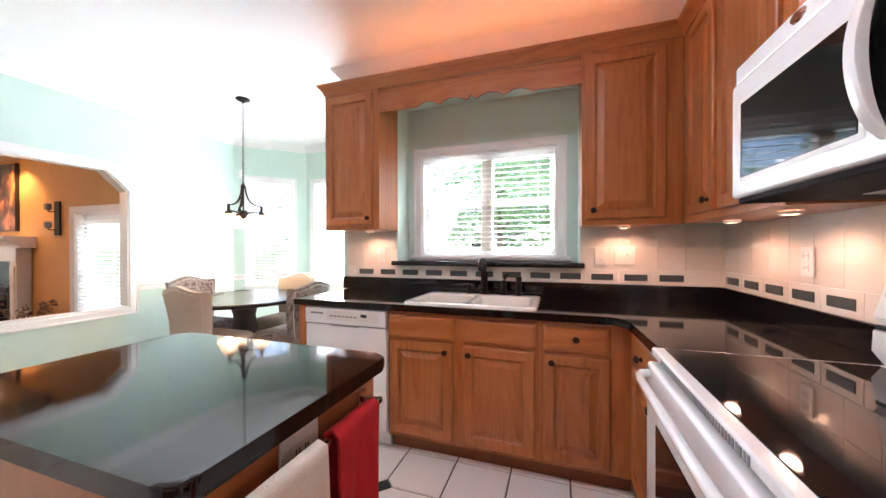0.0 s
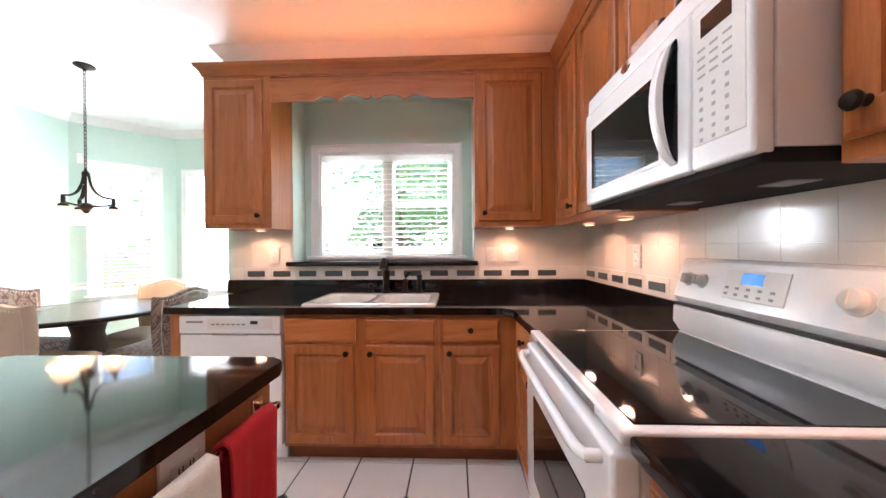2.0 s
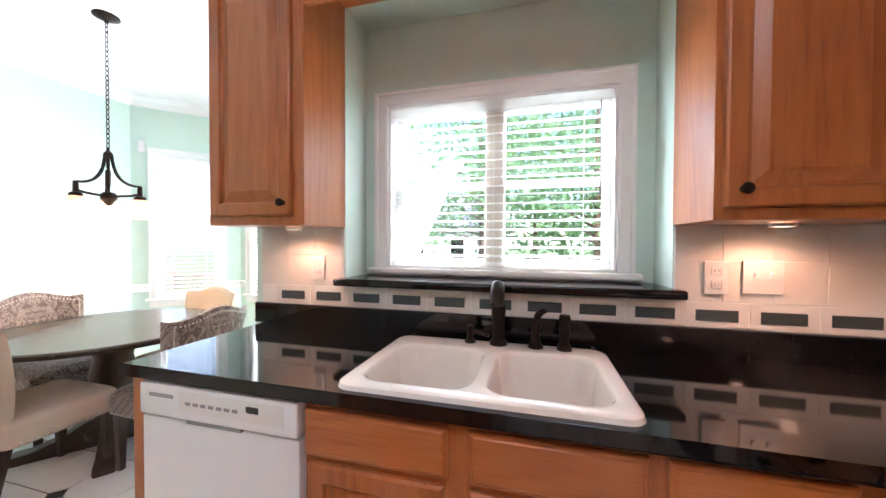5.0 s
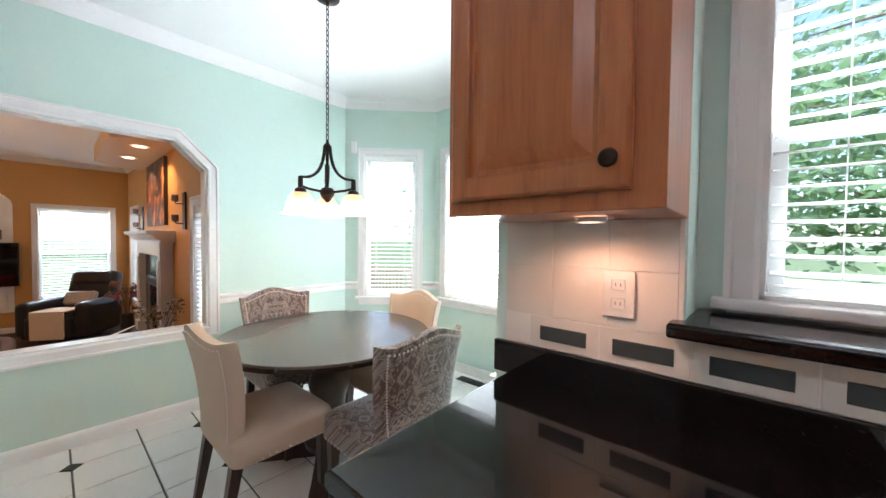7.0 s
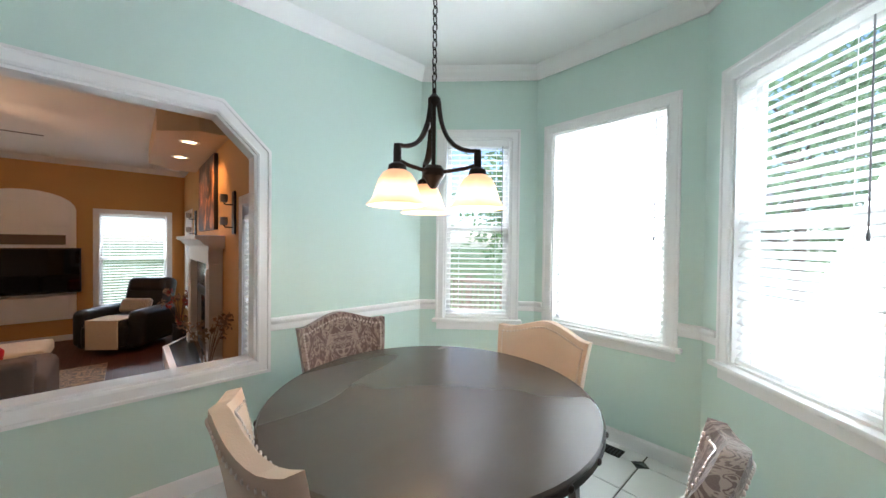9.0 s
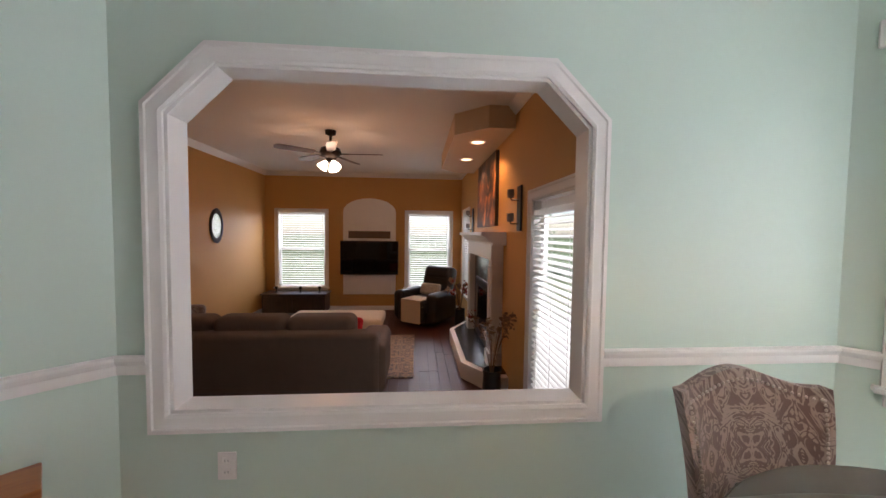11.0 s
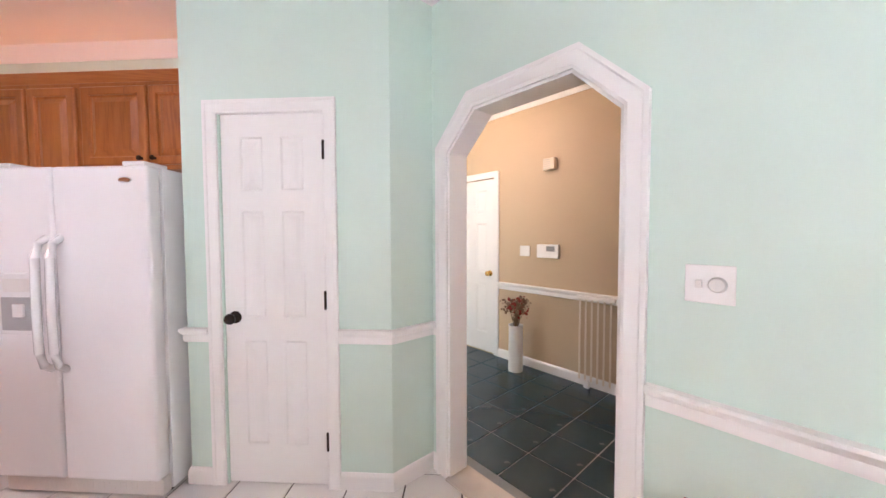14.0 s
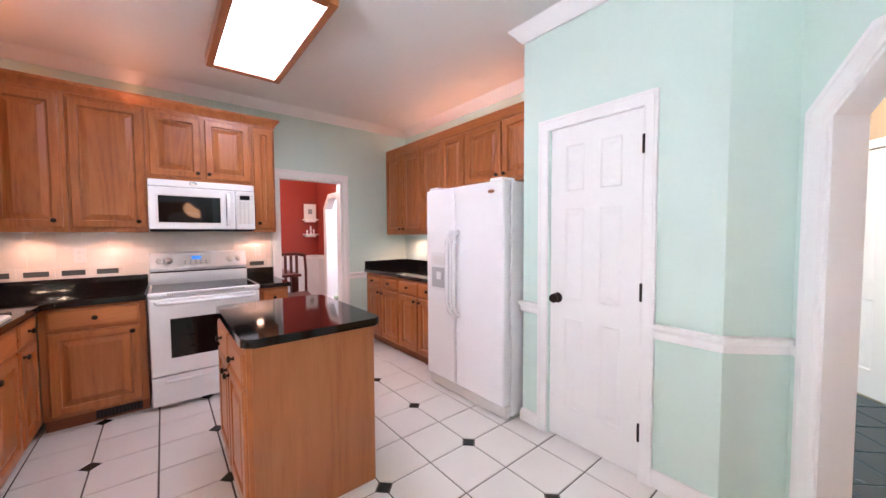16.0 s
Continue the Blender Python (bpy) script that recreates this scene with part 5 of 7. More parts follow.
def puck(x, y, z, power=2.9):
    p = thing("puck_light", pose(x, y, z), "lit round puck light under the wall cabinet", "puck light", "under-cabinet lights")
    bm = bmesh.new()
    lathe(bm, [(0.036, 0), (0.036, -0.008), (0.031, -0.013), (0.029, -0.010)], 20)
    part("ring", bm, WHITE, p)
    bm = bmesh.new()
    lathe(bm, [(0.03, -0.0095), (0.02, -0.012), (0, -0.0125)], 20)
    part("lens", bm, PUCK, p)
    lamp("puck_bulb", "SPOT", look((x, y, z - 0.02), (x, y, 0)), power, (1.0, 0.53, 0.33), 0.03, spot=165)


for x, y in ((-1.27, 2.66), (0.52, 2.66), (0.93, 2.30), (0.93, 1.86), (0.93, 0.78)):
    puck(x, y, UZ0 - 0.001)
for x in (0.7, 0.1):
    puck(x, -0.97, 1.354, 5.5)
# strip lights on top of the wall cabinets wash the ceiling
lamp("cabinet_top_light", "AREA", look((-0.3, 2.6, UZ1 + 0.04), (-0.3, 2.3, CZ)), 2.3, (1.0, 0.36, 0.14), 2.0, 0.05)
lamp("cabinet_top_light", "AREA", look((0.9, 1.7, UZ1 + 0.04), (0.7, 1.7, CZ)) @ pose(0, 0, 0, 0, 0, 90), 1.1, (1.0, 0.36, 0.14), 1.8, 0.05)
lamp("cabinet_top_light", "AREA", look((-0.2, -1.0, 2.42), (-0.2, -0.7, CZ)), 1.5, (1.0, 0.4, 0.17), 2.0, 0.05)


# ---- breakfast table, chairs and chandelier ----
DARKWOOD = wood("dark_stained_wood", (0.018, 0.009, 0.006), (0.035, 0.017, 0.011), (0.06, 0.03, 0.018), rough=0.35)
TABLETOP = mat("grey_brown_tabletop", (0.06, 0.052, 0.045), 0.27, var=0.18, scale=5, bump=0.03, bscale=60, rvar=0.04, stretch=(1, 0.25, 1))
CREAM = mat("cream_suede", (0.50, 0.40, 0.305), 0.9, var=0.07, scale=10, bump=0.25, bscale=300)
DAMASK = patterned("taupe_damask_velvet", (0.26, 0.21, 0.18), (0.09, 0.056, 0.046), 8.5)
NAIL = mat("pewter_nailhead", (0.55, 0.5, 0.45), 0.3, metal=1.0, var=0.1)
TX, TY = -2.93, 2.98
tb_ = thing("round_table", pose(TX, TY, 0, 0, 0, 8), "round dark wood pedestal table with a riveted edge band", "table")
bm = bmesh.new()
lathe(bm, [(0, 0.718), (0.56, 0.718), (0.60, 0.722), (0.614, 0.728), (0.616, 0.752), (0.61, 0.7595), (0.6, 0.76), (0.05, 0.76), (0, 0.76)], 72)
top = part("tabletop", bm, TABLETOP, tb_)
bm = bmesh.new()
lathe(bm, [(0.613, 0.727), (0.6185, 0.728), (0.6185, 0.75), (0.613, 0.752)], 72)
part("edge_band", bm, BRONZE, top)
bm = bmesh.new()
lathe(bm, [(0.011, 0), (0.010, 0.004), (0.006, 0.007), (0, 0.008)], 10, pose(0, 0, 0, 90))
RIVET = finish("rivet", bm, BRONZE)
for i in range(24):
    a = i * 15
    again("rivet", RIVET, top, pose(0, 0, 0, 0, 0, a) @ pose(0, -0.618, 0.739))
bm = bmesh.new()
lathe(bm, [(0.0, 0.06), (0.14, 0.06), (0.15, 0.10), (0.11, 0.14), (0.085, 0.22), (0.10, 0.34), (0.125, 0.44), (0.10, 0.56), (0.12, 0.64), (0.2, 0.69), (0.24, 0.718), (0, 0.718)], 24)
part("pedestal", bm, DARKWOOD, tb_)
for i in range(4):
    bm = bmesh.new()
    prism(bm, [(0.05, 0.0), (0.46, 0.0), (0.47, 0.03), (0.44, 0.055), (0.36, 0.06), (0.24, 0.1), (0.13, 0.17), (0.05, 0.19)], -0.05, 0.05, 0.008, 2, m=pose(0, 0, 0, 0, 0, 45 + 90 * i) @ pose(0, 0, 0, 90))
    part("foot", bm, DARKWOOD, tb_)


def dining_chair(m, cloth, label, seed, group):
    ch = thing("dining_chair", m, label, "chair", group)
    rng = random.Random(seed)
    # seat: domed cushion with rounded corners
    bm = bmesh.new()
    seat_out = rrect(-0.245, 0.245, -0.22, 0.26, 0.05, 4)
    rings = []
    for ins, z in ((0.012, 0.335), (0.0, 0.345), (0.0, 0.43), (0.008, 0.452), (0.03, 0.47), (0.08, 0.485), (0.16, 0.492)):
        rings.append([bm.verts.new((x * (1 - ins / 0.25), (y - 0.02) * (1 - ins / 0.25) + 0.02, z)) for x, y in seat_out])
    for a, b in zip(rings, rings[1:]):
        for i in range(len(a)):
            j = (i + 1) % len(a)
            bm.faces.new((a[i], a[j], b[j], b[i]))
    bm.faces.new(rings[0][::-1])
    bm.faces.new(rings[-1])
    part("seat", bm, cloth, ch, smooth=60)
    # back: curved wing-shaped panel with a camel top

    def back_point(u, v, off):
        wv = 0.205 + 0.05 * v
        crest = 0.49 + 0.035 * math.cos(u * math.pi * 0.95) * (1 - 0.35 * abs(u)) + 0.012 * max(0, abs(u) - 0.8) * 5
        y = -0.225 - 0.075 * v * v + 0.075 * abs(u) ** 2.4 * (0.5 + 0.5 * v)
        return Vector((u * wv, y + off, 0.42 + v * crest))

    bm = bmesh.new()
    NU, NV = 18, 12
    grids = []
    for side in (0, 1):
        g = []
        for j in range(NV + 1):
            row = []
            for i in range(NU + 1):
                u, v = -1 + 2 * i / NU, j / NV
                edge = min(1.0, min((1 - abs(u)) / 0.12, (1 - v) / 0.08))
                t = 0.032 * (0.62 + 0.38 * math.sqrt(max(0, 1 - (1 - max(0, edge)) ** 2)))
                row.append(bm.verts.new(back_point(u, v, t if side else -t)))
            g.append(row)
        grids.append(g)
    for s, g in enumerate(grids):
        for j in range(NV):
            for i in range(NU):
                q = (g[j][i], g[j][i + 1], g[j + 1][i + 1], g[j + 1][i])
                bm.faces.new(q if s else q[::-1])
    f, b = grids[1], grids[0]
    loop = [(0, i) for i in range(NU + 1)] + [(j, NU) for j in range(1, NV + 1)] + [(NV, i) for i in range(NU - 1, -1, -1)] + [(j, 0) for j in range(NV - 1, 0, -1)]
    for k in range(len(loop)):
        (j0, i0), (j1, i1) = loop[k], loop[(k + 1) % len(loop)]
        bm.faces.new((f[j0][i0], b[j0][i0], b[j1][i1], f[j1][i1]))
    part("backrest", bm, cloth, ch, smooth=60)
    # rows of nailheads follow the edge on both faces and the foot of the seat
    bm = bmesh.new()

    def nail(p, d):
        lathe(bm, [(0.0062, 0), (0.0045, 0.003), (0, 0.004)], 6, Matrix.Translation(p) @ pose(0, 0, 0, 90 if d < 0 else -90))

    for d in (-1, 1):
        for k in range(30):
            v = 0.08 + 0.86 * k / 29
            for u in (-0.9, 0.9):
                nail(back_point(u, v, d * 0.031), d)
        for k in range(27):
            nail(back_point(-0.88 + 1.76 * k / 26, 0.945, d * 0.0305), d)
    tagged(part("nailhead_trim", bm, NAIL, ch, "pewter nailhead trim"), kind="stuff")
    bm = bmesh.new()
    for i in range(0, 60):
        a = i / 60 * 2 * math.pi
        x, y = 0.25 * max(-1, min(1, 1.25 * math.cos(a))), 0.02 + 0.243 * max(-1, min(1, 1.25 * math.sin(a)))
        if y > -0.19:
            lathe(bm, [(0.006, -0.004), (0.006, 0.004), (0, 0.005)], 6, pose(x * 0.985, y, 0.352))
    tagged(part("seat_nailheads", bm, NAIL, ch), kind="stuff")
    for lx, ly, rake in ((-0.2, 0.21, 0.0), (0.2, 0.21, 0.0), (-0.19, -0.19, -0.06), (0.19, -0.19, -0.06)):
        bm = bmesh.new()
        w0, w1 = 0.024, 0.015
        lo = [bm.verts.new((lx + sx * w1, ly + rake + sy * w1, 0.0)) for sx, sy in ((-1, -1), (1, -1), (1, 1), (-1, 1))]
        hi = [bm.verts.new((lx + sx * w0, ly + sy * w0, 0.345)) for sx, sy in ((-1, -1), (1, -1), (1, 1), (-1, 1))]
        bm.faces.new(lo[::-1])
        bm.faces.new(hi)
        for i in range(4):
            bm.faces.new((lo[i], lo[(i + 1) % 4], hi[(i + 1) % 4], hi[i]))
        part("leg", bm, DARKWOOD, ch, smooth=0)
    return ch


GRP = "chairs round the breakfast table"
chair_a = dining_chair(pose(-2.835, 2.555, 0, 0, 0, 0), CREAM, "cream suede dining chair with nailhead trim", 1, GRP)
chair_b = dining_chair(pose(-2.315, 2.96, 0, 0, 0, 88), DAMASK, "taupe damask dining chair with nailhead trim", 2, GRP)
copy_thing(chair_b, pose(-3.48, 2.98, 0, 0, 0, -91))
copy_thing(chair_a, pose(-2.86, 3.42, 0, 0, 0, 180))

SHADE = mat("amber_alabaster_shade", (0.85, 0.62, 0.40), 0.3, var=0.2, scale=14)
nt_ = SHADE.node_tree
co_, sep_ = nt_.nodes.new("ShaderNodeTexCoord"), nt_.nodes.new("ShaderNodeSeparateXYZ")
veins_ = nt_.nodes.new("ShaderNodeTexNoise")
veins_.inputs["Scale"].default_value, veins_.inputs["Detail"].default_value, veins_.inputs["Distortion"].default_value = 11, 4, 1.2
hot_, tone_ = nt_.nodes.new("ShaderNodeMath"), nt_.nodes.new("ShaderNodeValToRGB")
hot_.operation, hot_.inputs[1].default_value = "MULTIPLY_ADD", 0.035
nt_.links.new(co_.outputs["Object"], sep_.inputs[0])
nt_.links.new(co_.outputs["Object"], veins_.inputs["Vector"])
nt_.links.new(veins_.outputs[0], hot_.inputs[0])
nt_.links.new(sep_.outputs["Z"], hot_.inputs[2])
span_ = nt_.nodes.new("ShaderNodeMapRange")
span_.inputs[1].default_value, span_.inputs[2].default_value = 1.479, 1.612
nt_.links.new(hot_.outputs[0], span_.inputs[0])
nt_.links.new(span_.outputs[0], tone_.inputs[0])
ce_ = tone_.color_ramp.elements
ce_[0].position, ce_[0].color = 0.0, (0.62, 0.30, 0.14, 1)
ce_[1].position, ce_[1].color = 1.0, (0.42, 0.17, 0.06, 1)
for at_, col_ in ((0.16, (0.85, 0.46, 0.22, 1)), (0.34, (1.0, 0.78, 0.52, 1)), (0.55, (1.0, 0.74, 0.46, 1)), (0.75, (0.72, 0.34, 0.14, 1))):
    ce_.new(at_).color = col_
nt_.links.new(tone_.outputs[0], nt_.nodes["Principled BSDF"].inputs["Emission Color"])
nt_.nodes["Principled BSDF"].inputs["Emission Strength"].default_value = 1.7 * LAMPS
BULB = mat("lit_bulb", (1, 0.9, 0.75), 0.4, emit=(1.0, 0.8, 0.55), estr=25)
CHX, CHY = -2.905, 2.95
cd = thing("chandelier", pose(CHX, CHY, 0), "bronze chandelier with three lit amber glass shades", "chandelier")
bm = bmesh.new()
lathe(bm, [(0, CZ), (0.068, CZ), (0.07, CZ - 0.008), (0.045, CZ - 0.022), (0.014, CZ - 0.03), (0.01, CZ - 0.045), (0, CZ - 0.045)], 24)
part("canopy", bm, BRONZE, cd)
bm = bmesh.new()
pts = []
for i in range(13):
    a = 2 * math.pi * i / 12
    pts.append((0.009 * math.cos(a), 0, 0.017 * math.sin(a) * 1.15))
tube(bm, pts, 0.0028, 6)
LINK = finish("chain_link", bm, BRONZE)
z = CZ - 0.055
k = 0
while z > 1.93:
    again("chain_link", LINK, cd, pose(0, 0, z, 0, 0, 90 * (k % 2) + 12))
    z -= 0.031
    k += 1
bm = bmesh.new()
lathe(bm, [(0, 1.93), (0.008, 1.928), (0.008, 1.91), (0.024, 1.89), (0.024, 1.87), (0.008, 1.86), (0.008, 1.642), (0.03, 1.637), (0.042, 1.622), (0.042, 1.597), (0.03, 1.582), (0.022, 1.567), (0.01, 1.552), (0, 1.550)], 18)
part("stem", bm, BRONZE, cd)
for ang in (30, 151, 272):
    r = pose(0, 0, 0, 0, 0, ang)
    bm = bmesh.new()
    tube(bm, [r @ p for p in bez((0.018, 0, 1.88), (0.03, 0, 1.682), (0.166, 0, 1.682), 14)], [0.0065] * 4 + [0.0085] * 9 + [0.0075] * 2, 8, 1.7)
    tube(bm, [r @ Vector(p) for p in ((0.03, 0, 1.612), (0.12, 0, 1.620), (0.17, 0, 1.632))], 0.0075, 8)
    arm = part("arm", bm, BRONZE, cd)
    bm = bmesh.new()
    lathe(bm, [(0, 1.687), (0.012, 1.685), (0.014, 1.662), (0.014, 1.622), (0.03, 1.612), (0.034, 1.592), (0.03, 1.582), (0, 1.582)], 16, r @ pose(0.17, 0, 0))
    part("socket", bm, BRONZE, arm)
    bm = bmesh.new()
    lathe(bm, [(0.032, 1.594), (0.05, 1.582), (0.064, 1.559), (0.073, 1.532), (0.083, 1.500), (0.094, 1.482), (0.103, 1.475), (0.101, 1.472), (0.092, 1.478), (0.08, 1.496), (0.07, 1.530), (0.06, 1.557), (0.028, 1.587)], 28, r @ pose(0.17, 0, 0))
    part("shade", bm, SHADE, arm, "glowing amber alabaster glass shade")
    bm = bmesh.new()
    lathe(bm, [(0, 1.582), (0.013, 1.572), (0.024, 1.542), (0.026, 1.517), (0.018, 1.497), (0, 1.490)], 14, r @ pose(0.17, 0, 0))
    part("bulb", bm, BULB, arm)
    lamp("chandelier_bulb", "POINT", Matrix.Translation(Vector((CHX, CHY, 0)) + r @ Vector((0.17, 0, 1.467))), 3, (1.0, 0.72, 0.45), 0.03)

# small things on the mint walls
st_ = thing("step_stool", along(DIAG_B, DIAG_C) @ pose(1.27, -0.105, 0), "small oak stool standing against the slanted wall", "stool")
part("seat", boxed(-0.02, 0.47, -0.1, 0.1, 0.515, 0.55, 0.006), OAK_X, st_)
part("apron", boxed(0.02, 0.43, -0.07, 0.07, 0.45, 0.515, 0.003), OAK_X, st_)
for lx in (0.0, 0.41):
    for ly in (-0.085, 0.045):
        part("leg", boxed(lx, lx + 0.04, ly, ly + 0.04, 0, 0.516, 0.004), OAK, st_)
ad = along(DIAG_B, DIAG_C)
sp = thing("dimmer_switch", ad @ pose(1.30, 0, 1.235), "white double switch plate with a round dimmer dial", "switch")
part("cover_plate", boxed(-0.062, 0.062, -0.007, 0, -0.058, 0.058, 0.003), TRIM, sp)
bm = bmesh.new()
lathe(bm, [(0.024, 0), (0.022, 0.012), (0.019, 0.015), (0, 0.015)], 20, pose(0.02, -0.006, 0, 90))
part("dial", bm, OFFWHITE, sp)
part("toggle", boxed(-0.034, -0.018, -0.016, -0.005, -0.012, 0.012, 0.002), OFFWHITE, sp)
plate("wall_outlet", pose(XL, 1.12, 0.41, 0, 0, 90), "outlet", "white wall outlet below the pass-through", material=TRIM)
a_, b_, s_, w_ = BAYWIN["west"]
ms_ = thing("motion_sensor", along(b_, a_) @ pose(0.09, 0, 2.28), "small white motion sensor high on the wall", "sensor")
part("housing", boxed(-0.028, 0.028, -0.03, 0, -0.06, 0.06, 0.008), TRIM, ms_)
fv = thing("floor_vent", pose(-2.89, 4.43, 0.0, 0, 0, 0), "dark metal floor register below the bay window", "vent")
part("frame", boxed(-0.15, 0.15, -0.05, 0.05, 0, 0.006, 0.002), BRONZE, fv)
for i in range(14):
    part("slat", boxed(-0.135 + i * 0.02, -0.127 + i * 0.02, -0.04, 0.04, 0.005, 0.008), BLACK, fv, smooth=0)


# ---- living room, two steps down ----
GOLD = mat("golden_wall_paint", (0.60, 0.33, 0.10), 0.55, var=0.05, scale=2, bump=0.15, bscale=200)
FLOORWOOD = wood("dark_floor_boards", (0.035, 0.010, 0.006), (0.06, 0.018, 0.010), (0.085, 0.028, 0.016), rough=0.42, axis="x", coat=0.0)
FLOORWOOD.node_tree.nodes["Principled BSDF"].inputs["Specular IOR Level"].default_value = 0.22
SOFA = mat("brown_microfibre", (0.10, 0.066, 0.046), 0.95, var=0.12, scale=9, bump=0.4, bscale=180)
LEATHER = mat("black_leather", (0.014, 0.013, 0.014), 0.38, var=0.3, scale=25, bump=0.35, bscale=60)
THROW = mat("cream_throw", (0.60, 0.50, 0.38), 0.95, var=0.08, scale=30, bump=0.6, bscale=240)
LCZ, LX0, LX1, LY0, LY1 = 2.70, -10.5, -4.265, -1.42, 2.9
LW1, LW2, LWZ = (-1.15, -0.13), (1.69, 2.64), (0.16, 1.83)
walled("wall_living_west", (LX0, LY1), (LX0, LY0), LZ, LCZ, 0.14, [(LY1 - LW2[1], LY1 - LW2[0], *LWZ, 0), (LY1 - LW1[1], LY1 - LW1[0], *LWZ, 0)], GOLD, "golden painted wall with two windows")
walled("wall_living_south", (LX0, LY0), (LX1, LY0), LZ, LCZ, 0.12, [], GOLD, "golden painted side wall")
W3 = (-10.05, -9.25)
PD = (-5.62, -4.74)
walled("wall_fireplace", (LX1, LY1), (LX0, LY1), LZ, LCZ, 0.14, [(LX1 - PD[1], LX1 - PD[0], LZ, LZ + 2.05, 0), (LX1 - W3[1], LX1 - W3[0], *LWZ, 0)], GOLD, "golden painted wall with a fireplace and a patio door")
bm = bmesh.new()
wall(bm, (LX1, LY0), (LX1, OPEN_Y0), LZ, LCZ, 0.004)
wall(bm, (LX1, OPEN_Y1), (LX1, LY1), LZ, LCZ, 0.004)
wall(bm, (LX1, OPEN_Y0), (LX1, OPEN_Y1), LZ, OPEN_Z0, 0.004)
wall(bm, (LX1, OPEN_Y0), (LX1, OPEN_Y1), OPEN_Z1, LCZ, 0.004)
structure("wall_living_east", bm, GOLD, "golden living room side of the shared wall", "wall", 0)
structure("ceiling_living", boxed(LX0 - 0.1, LX1 + 0.02, LY0 - 0.1, LY1 + 0.1, LCZ, LCZ + 0.1), CEILING, "white living room ceiling", "ceiling", 0)
bm = bmesh.new()
mould(bm, [(LX1, LY1), (LX0, LY1), (LX0, LY0), (LX1, LY0)], LCZ - 0.09, CROWN)
structure("crown_living", bm, TRIM, "white crown moulding of the living room", "moulding", 30)
bm = bmesh.new()
mould(bm, [(LX0, LY1), (LX0, LY0), (LX1, LY0)], LZ, BASE)
structure("baseboard_living", bm, TRIM, "white baseboard of the living room", "baseboard", 30)
flr = structure("floor_living", boxed(LX0, LX1, LY0, LY1, LZ - 0.15, LZ - 0.012), GROUT, "dark glossy hardwood boards", "floor", 0)
BOARD = finish("plank", boxed(0, 1.235, 0.0015, 0.1185, -0.012, 0.0), FLOORWOOD, 0)
rng = random.Random(5)
for j in range(35):
    x = LX0 - rng.uniform(0, 0.9)
    while x < LX1:
        x0, x1 = max(x, LX0), min(x + 1.24, LX1)
        if x1 - x0 > 0.05:
            if x0 == x and x1 == x + 1.24:
                again("plank", BOARD, flr, pose(x, LY0 + j * 0.12, LZ))
            else:
                part("plank", boxed(x0 + 0.001, x1 - 0.001, 0.0015, 0.1185, -0.012, 0.0), FLOORWOOD, flr, m=pose(0, LY0 + j * 0.12, LZ), smooth=0)
        x += 1.24
for nm, m, w in (("window_living_1", pose(LX0, LW1[0], LWZ[0], 0, 0, 90), LW1[1] - LW1[0]), ("window_living_2", pose(LX0, LW2[0], LWZ[0], 0, 0, 90), LW2[1] - LW2[0]), ("window_living_3", pose(W3[0], LY1, LWZ[0]), W3[1] - W3[0])):
    window(nm, m, w, LWZ[1] - LWZ[0], "white double-hung living room window")
    blind(m, w, LWZ[1] - LWZ[0], 12, "white slatted blind, slats open", pitch=0.05)
# patio door
pdm = pose(PD[0], LY1, LZ)
pd_ = thing("door_patio", pdm, "white glazed patio door with a full-length blind", "door", kind="structure")
pw, ph = PD[1] - PD[0], 2.05
bm = bmesh.new()
pts = [(0, 0), (0, ph), (pw, ph), (pw, 0)]
outline_trim(bm, pts, Matrix.Identity(4), 0.085, 0.022)
lining(bm, pts, Matrix.Identity(4), 0, 0.14, 0.012)
part("door_frame", bm, TRIM, pd_, smooth=30)
bm = bmesh.new()
box(bm, 0.014, 0.10, 0.07, 0.105, 0.01, ph - 0.014, 0.004)
box(bm, pw - 0.10, pw - 0.014, 0.07, 0.105, 0.01, ph - 0.014, 0.004)
box(bm, 0.10, pw - 0.10, 0.071, 0.104, 0.01, 0.2, 0.004)
box(bm, 0.10, pw - 0.10, 0.071, 0.104, ph - 0.12, ph - 0.014, 0.004)
leaf = part("door_leaf", bm, TRIM, pd_)
gp = part("pane", boxed(0.10, pw - 0.10, 0.085, 0.09, 0.2, ph - 0.12), GLASS, leaf, smooth=0)
gp.visible_shadow = False
blind(pdm, pw, ph - 0.08, 18, "white slatted blind on the patio door", drop=0.96, pitch=0.05, y=0.03)

# fireplace
MARBLE = mat("white_mantel_paint", (0.78, 0.76, 0.72), 0.35, var=0.03)
SLATE = mat("dark_slate", (0.012, 0.014, 0.014), 0.25, var=0.3, scale=8, bump=0.1, bscale=30)
fx0, fx1 = -8.35, -6.6
fp = thing("fireplace", pose(0, 0, LZ), "white mantel fireplace with a dark firebox", "fireplace")
hz = 0.2
for nm, x0, x1 in (("pilaster", fx0, fx0 + 0.17), ("pilaster", fx1 - 0.17, fx1)):
    bm = bmesh.new()
    box(bm, x0, x1, LY1 - 0.14, LY1 - 0.001, hz, 1.44, 0.006)
    box(bm, x0 - 0.02, x1 + 0.02, LY1 - 0.17, LY1 - 0.001, hz, hz + 0.16, 0.008)
    box(bm, x0 + 0.035, x1 - 0.035, LY1 - 0.155, LY1 - 0.13, hz + 0.22, 1.38, 0.006)
    part(nm, bm, MARBLE, fp)
part("frieze", boxed(fx0, fx1, LY1 - 0.145, LY1 - 0.001, 1.44, 1.62, 0.005), MARBLE, fp)
bm = bmesh.new()
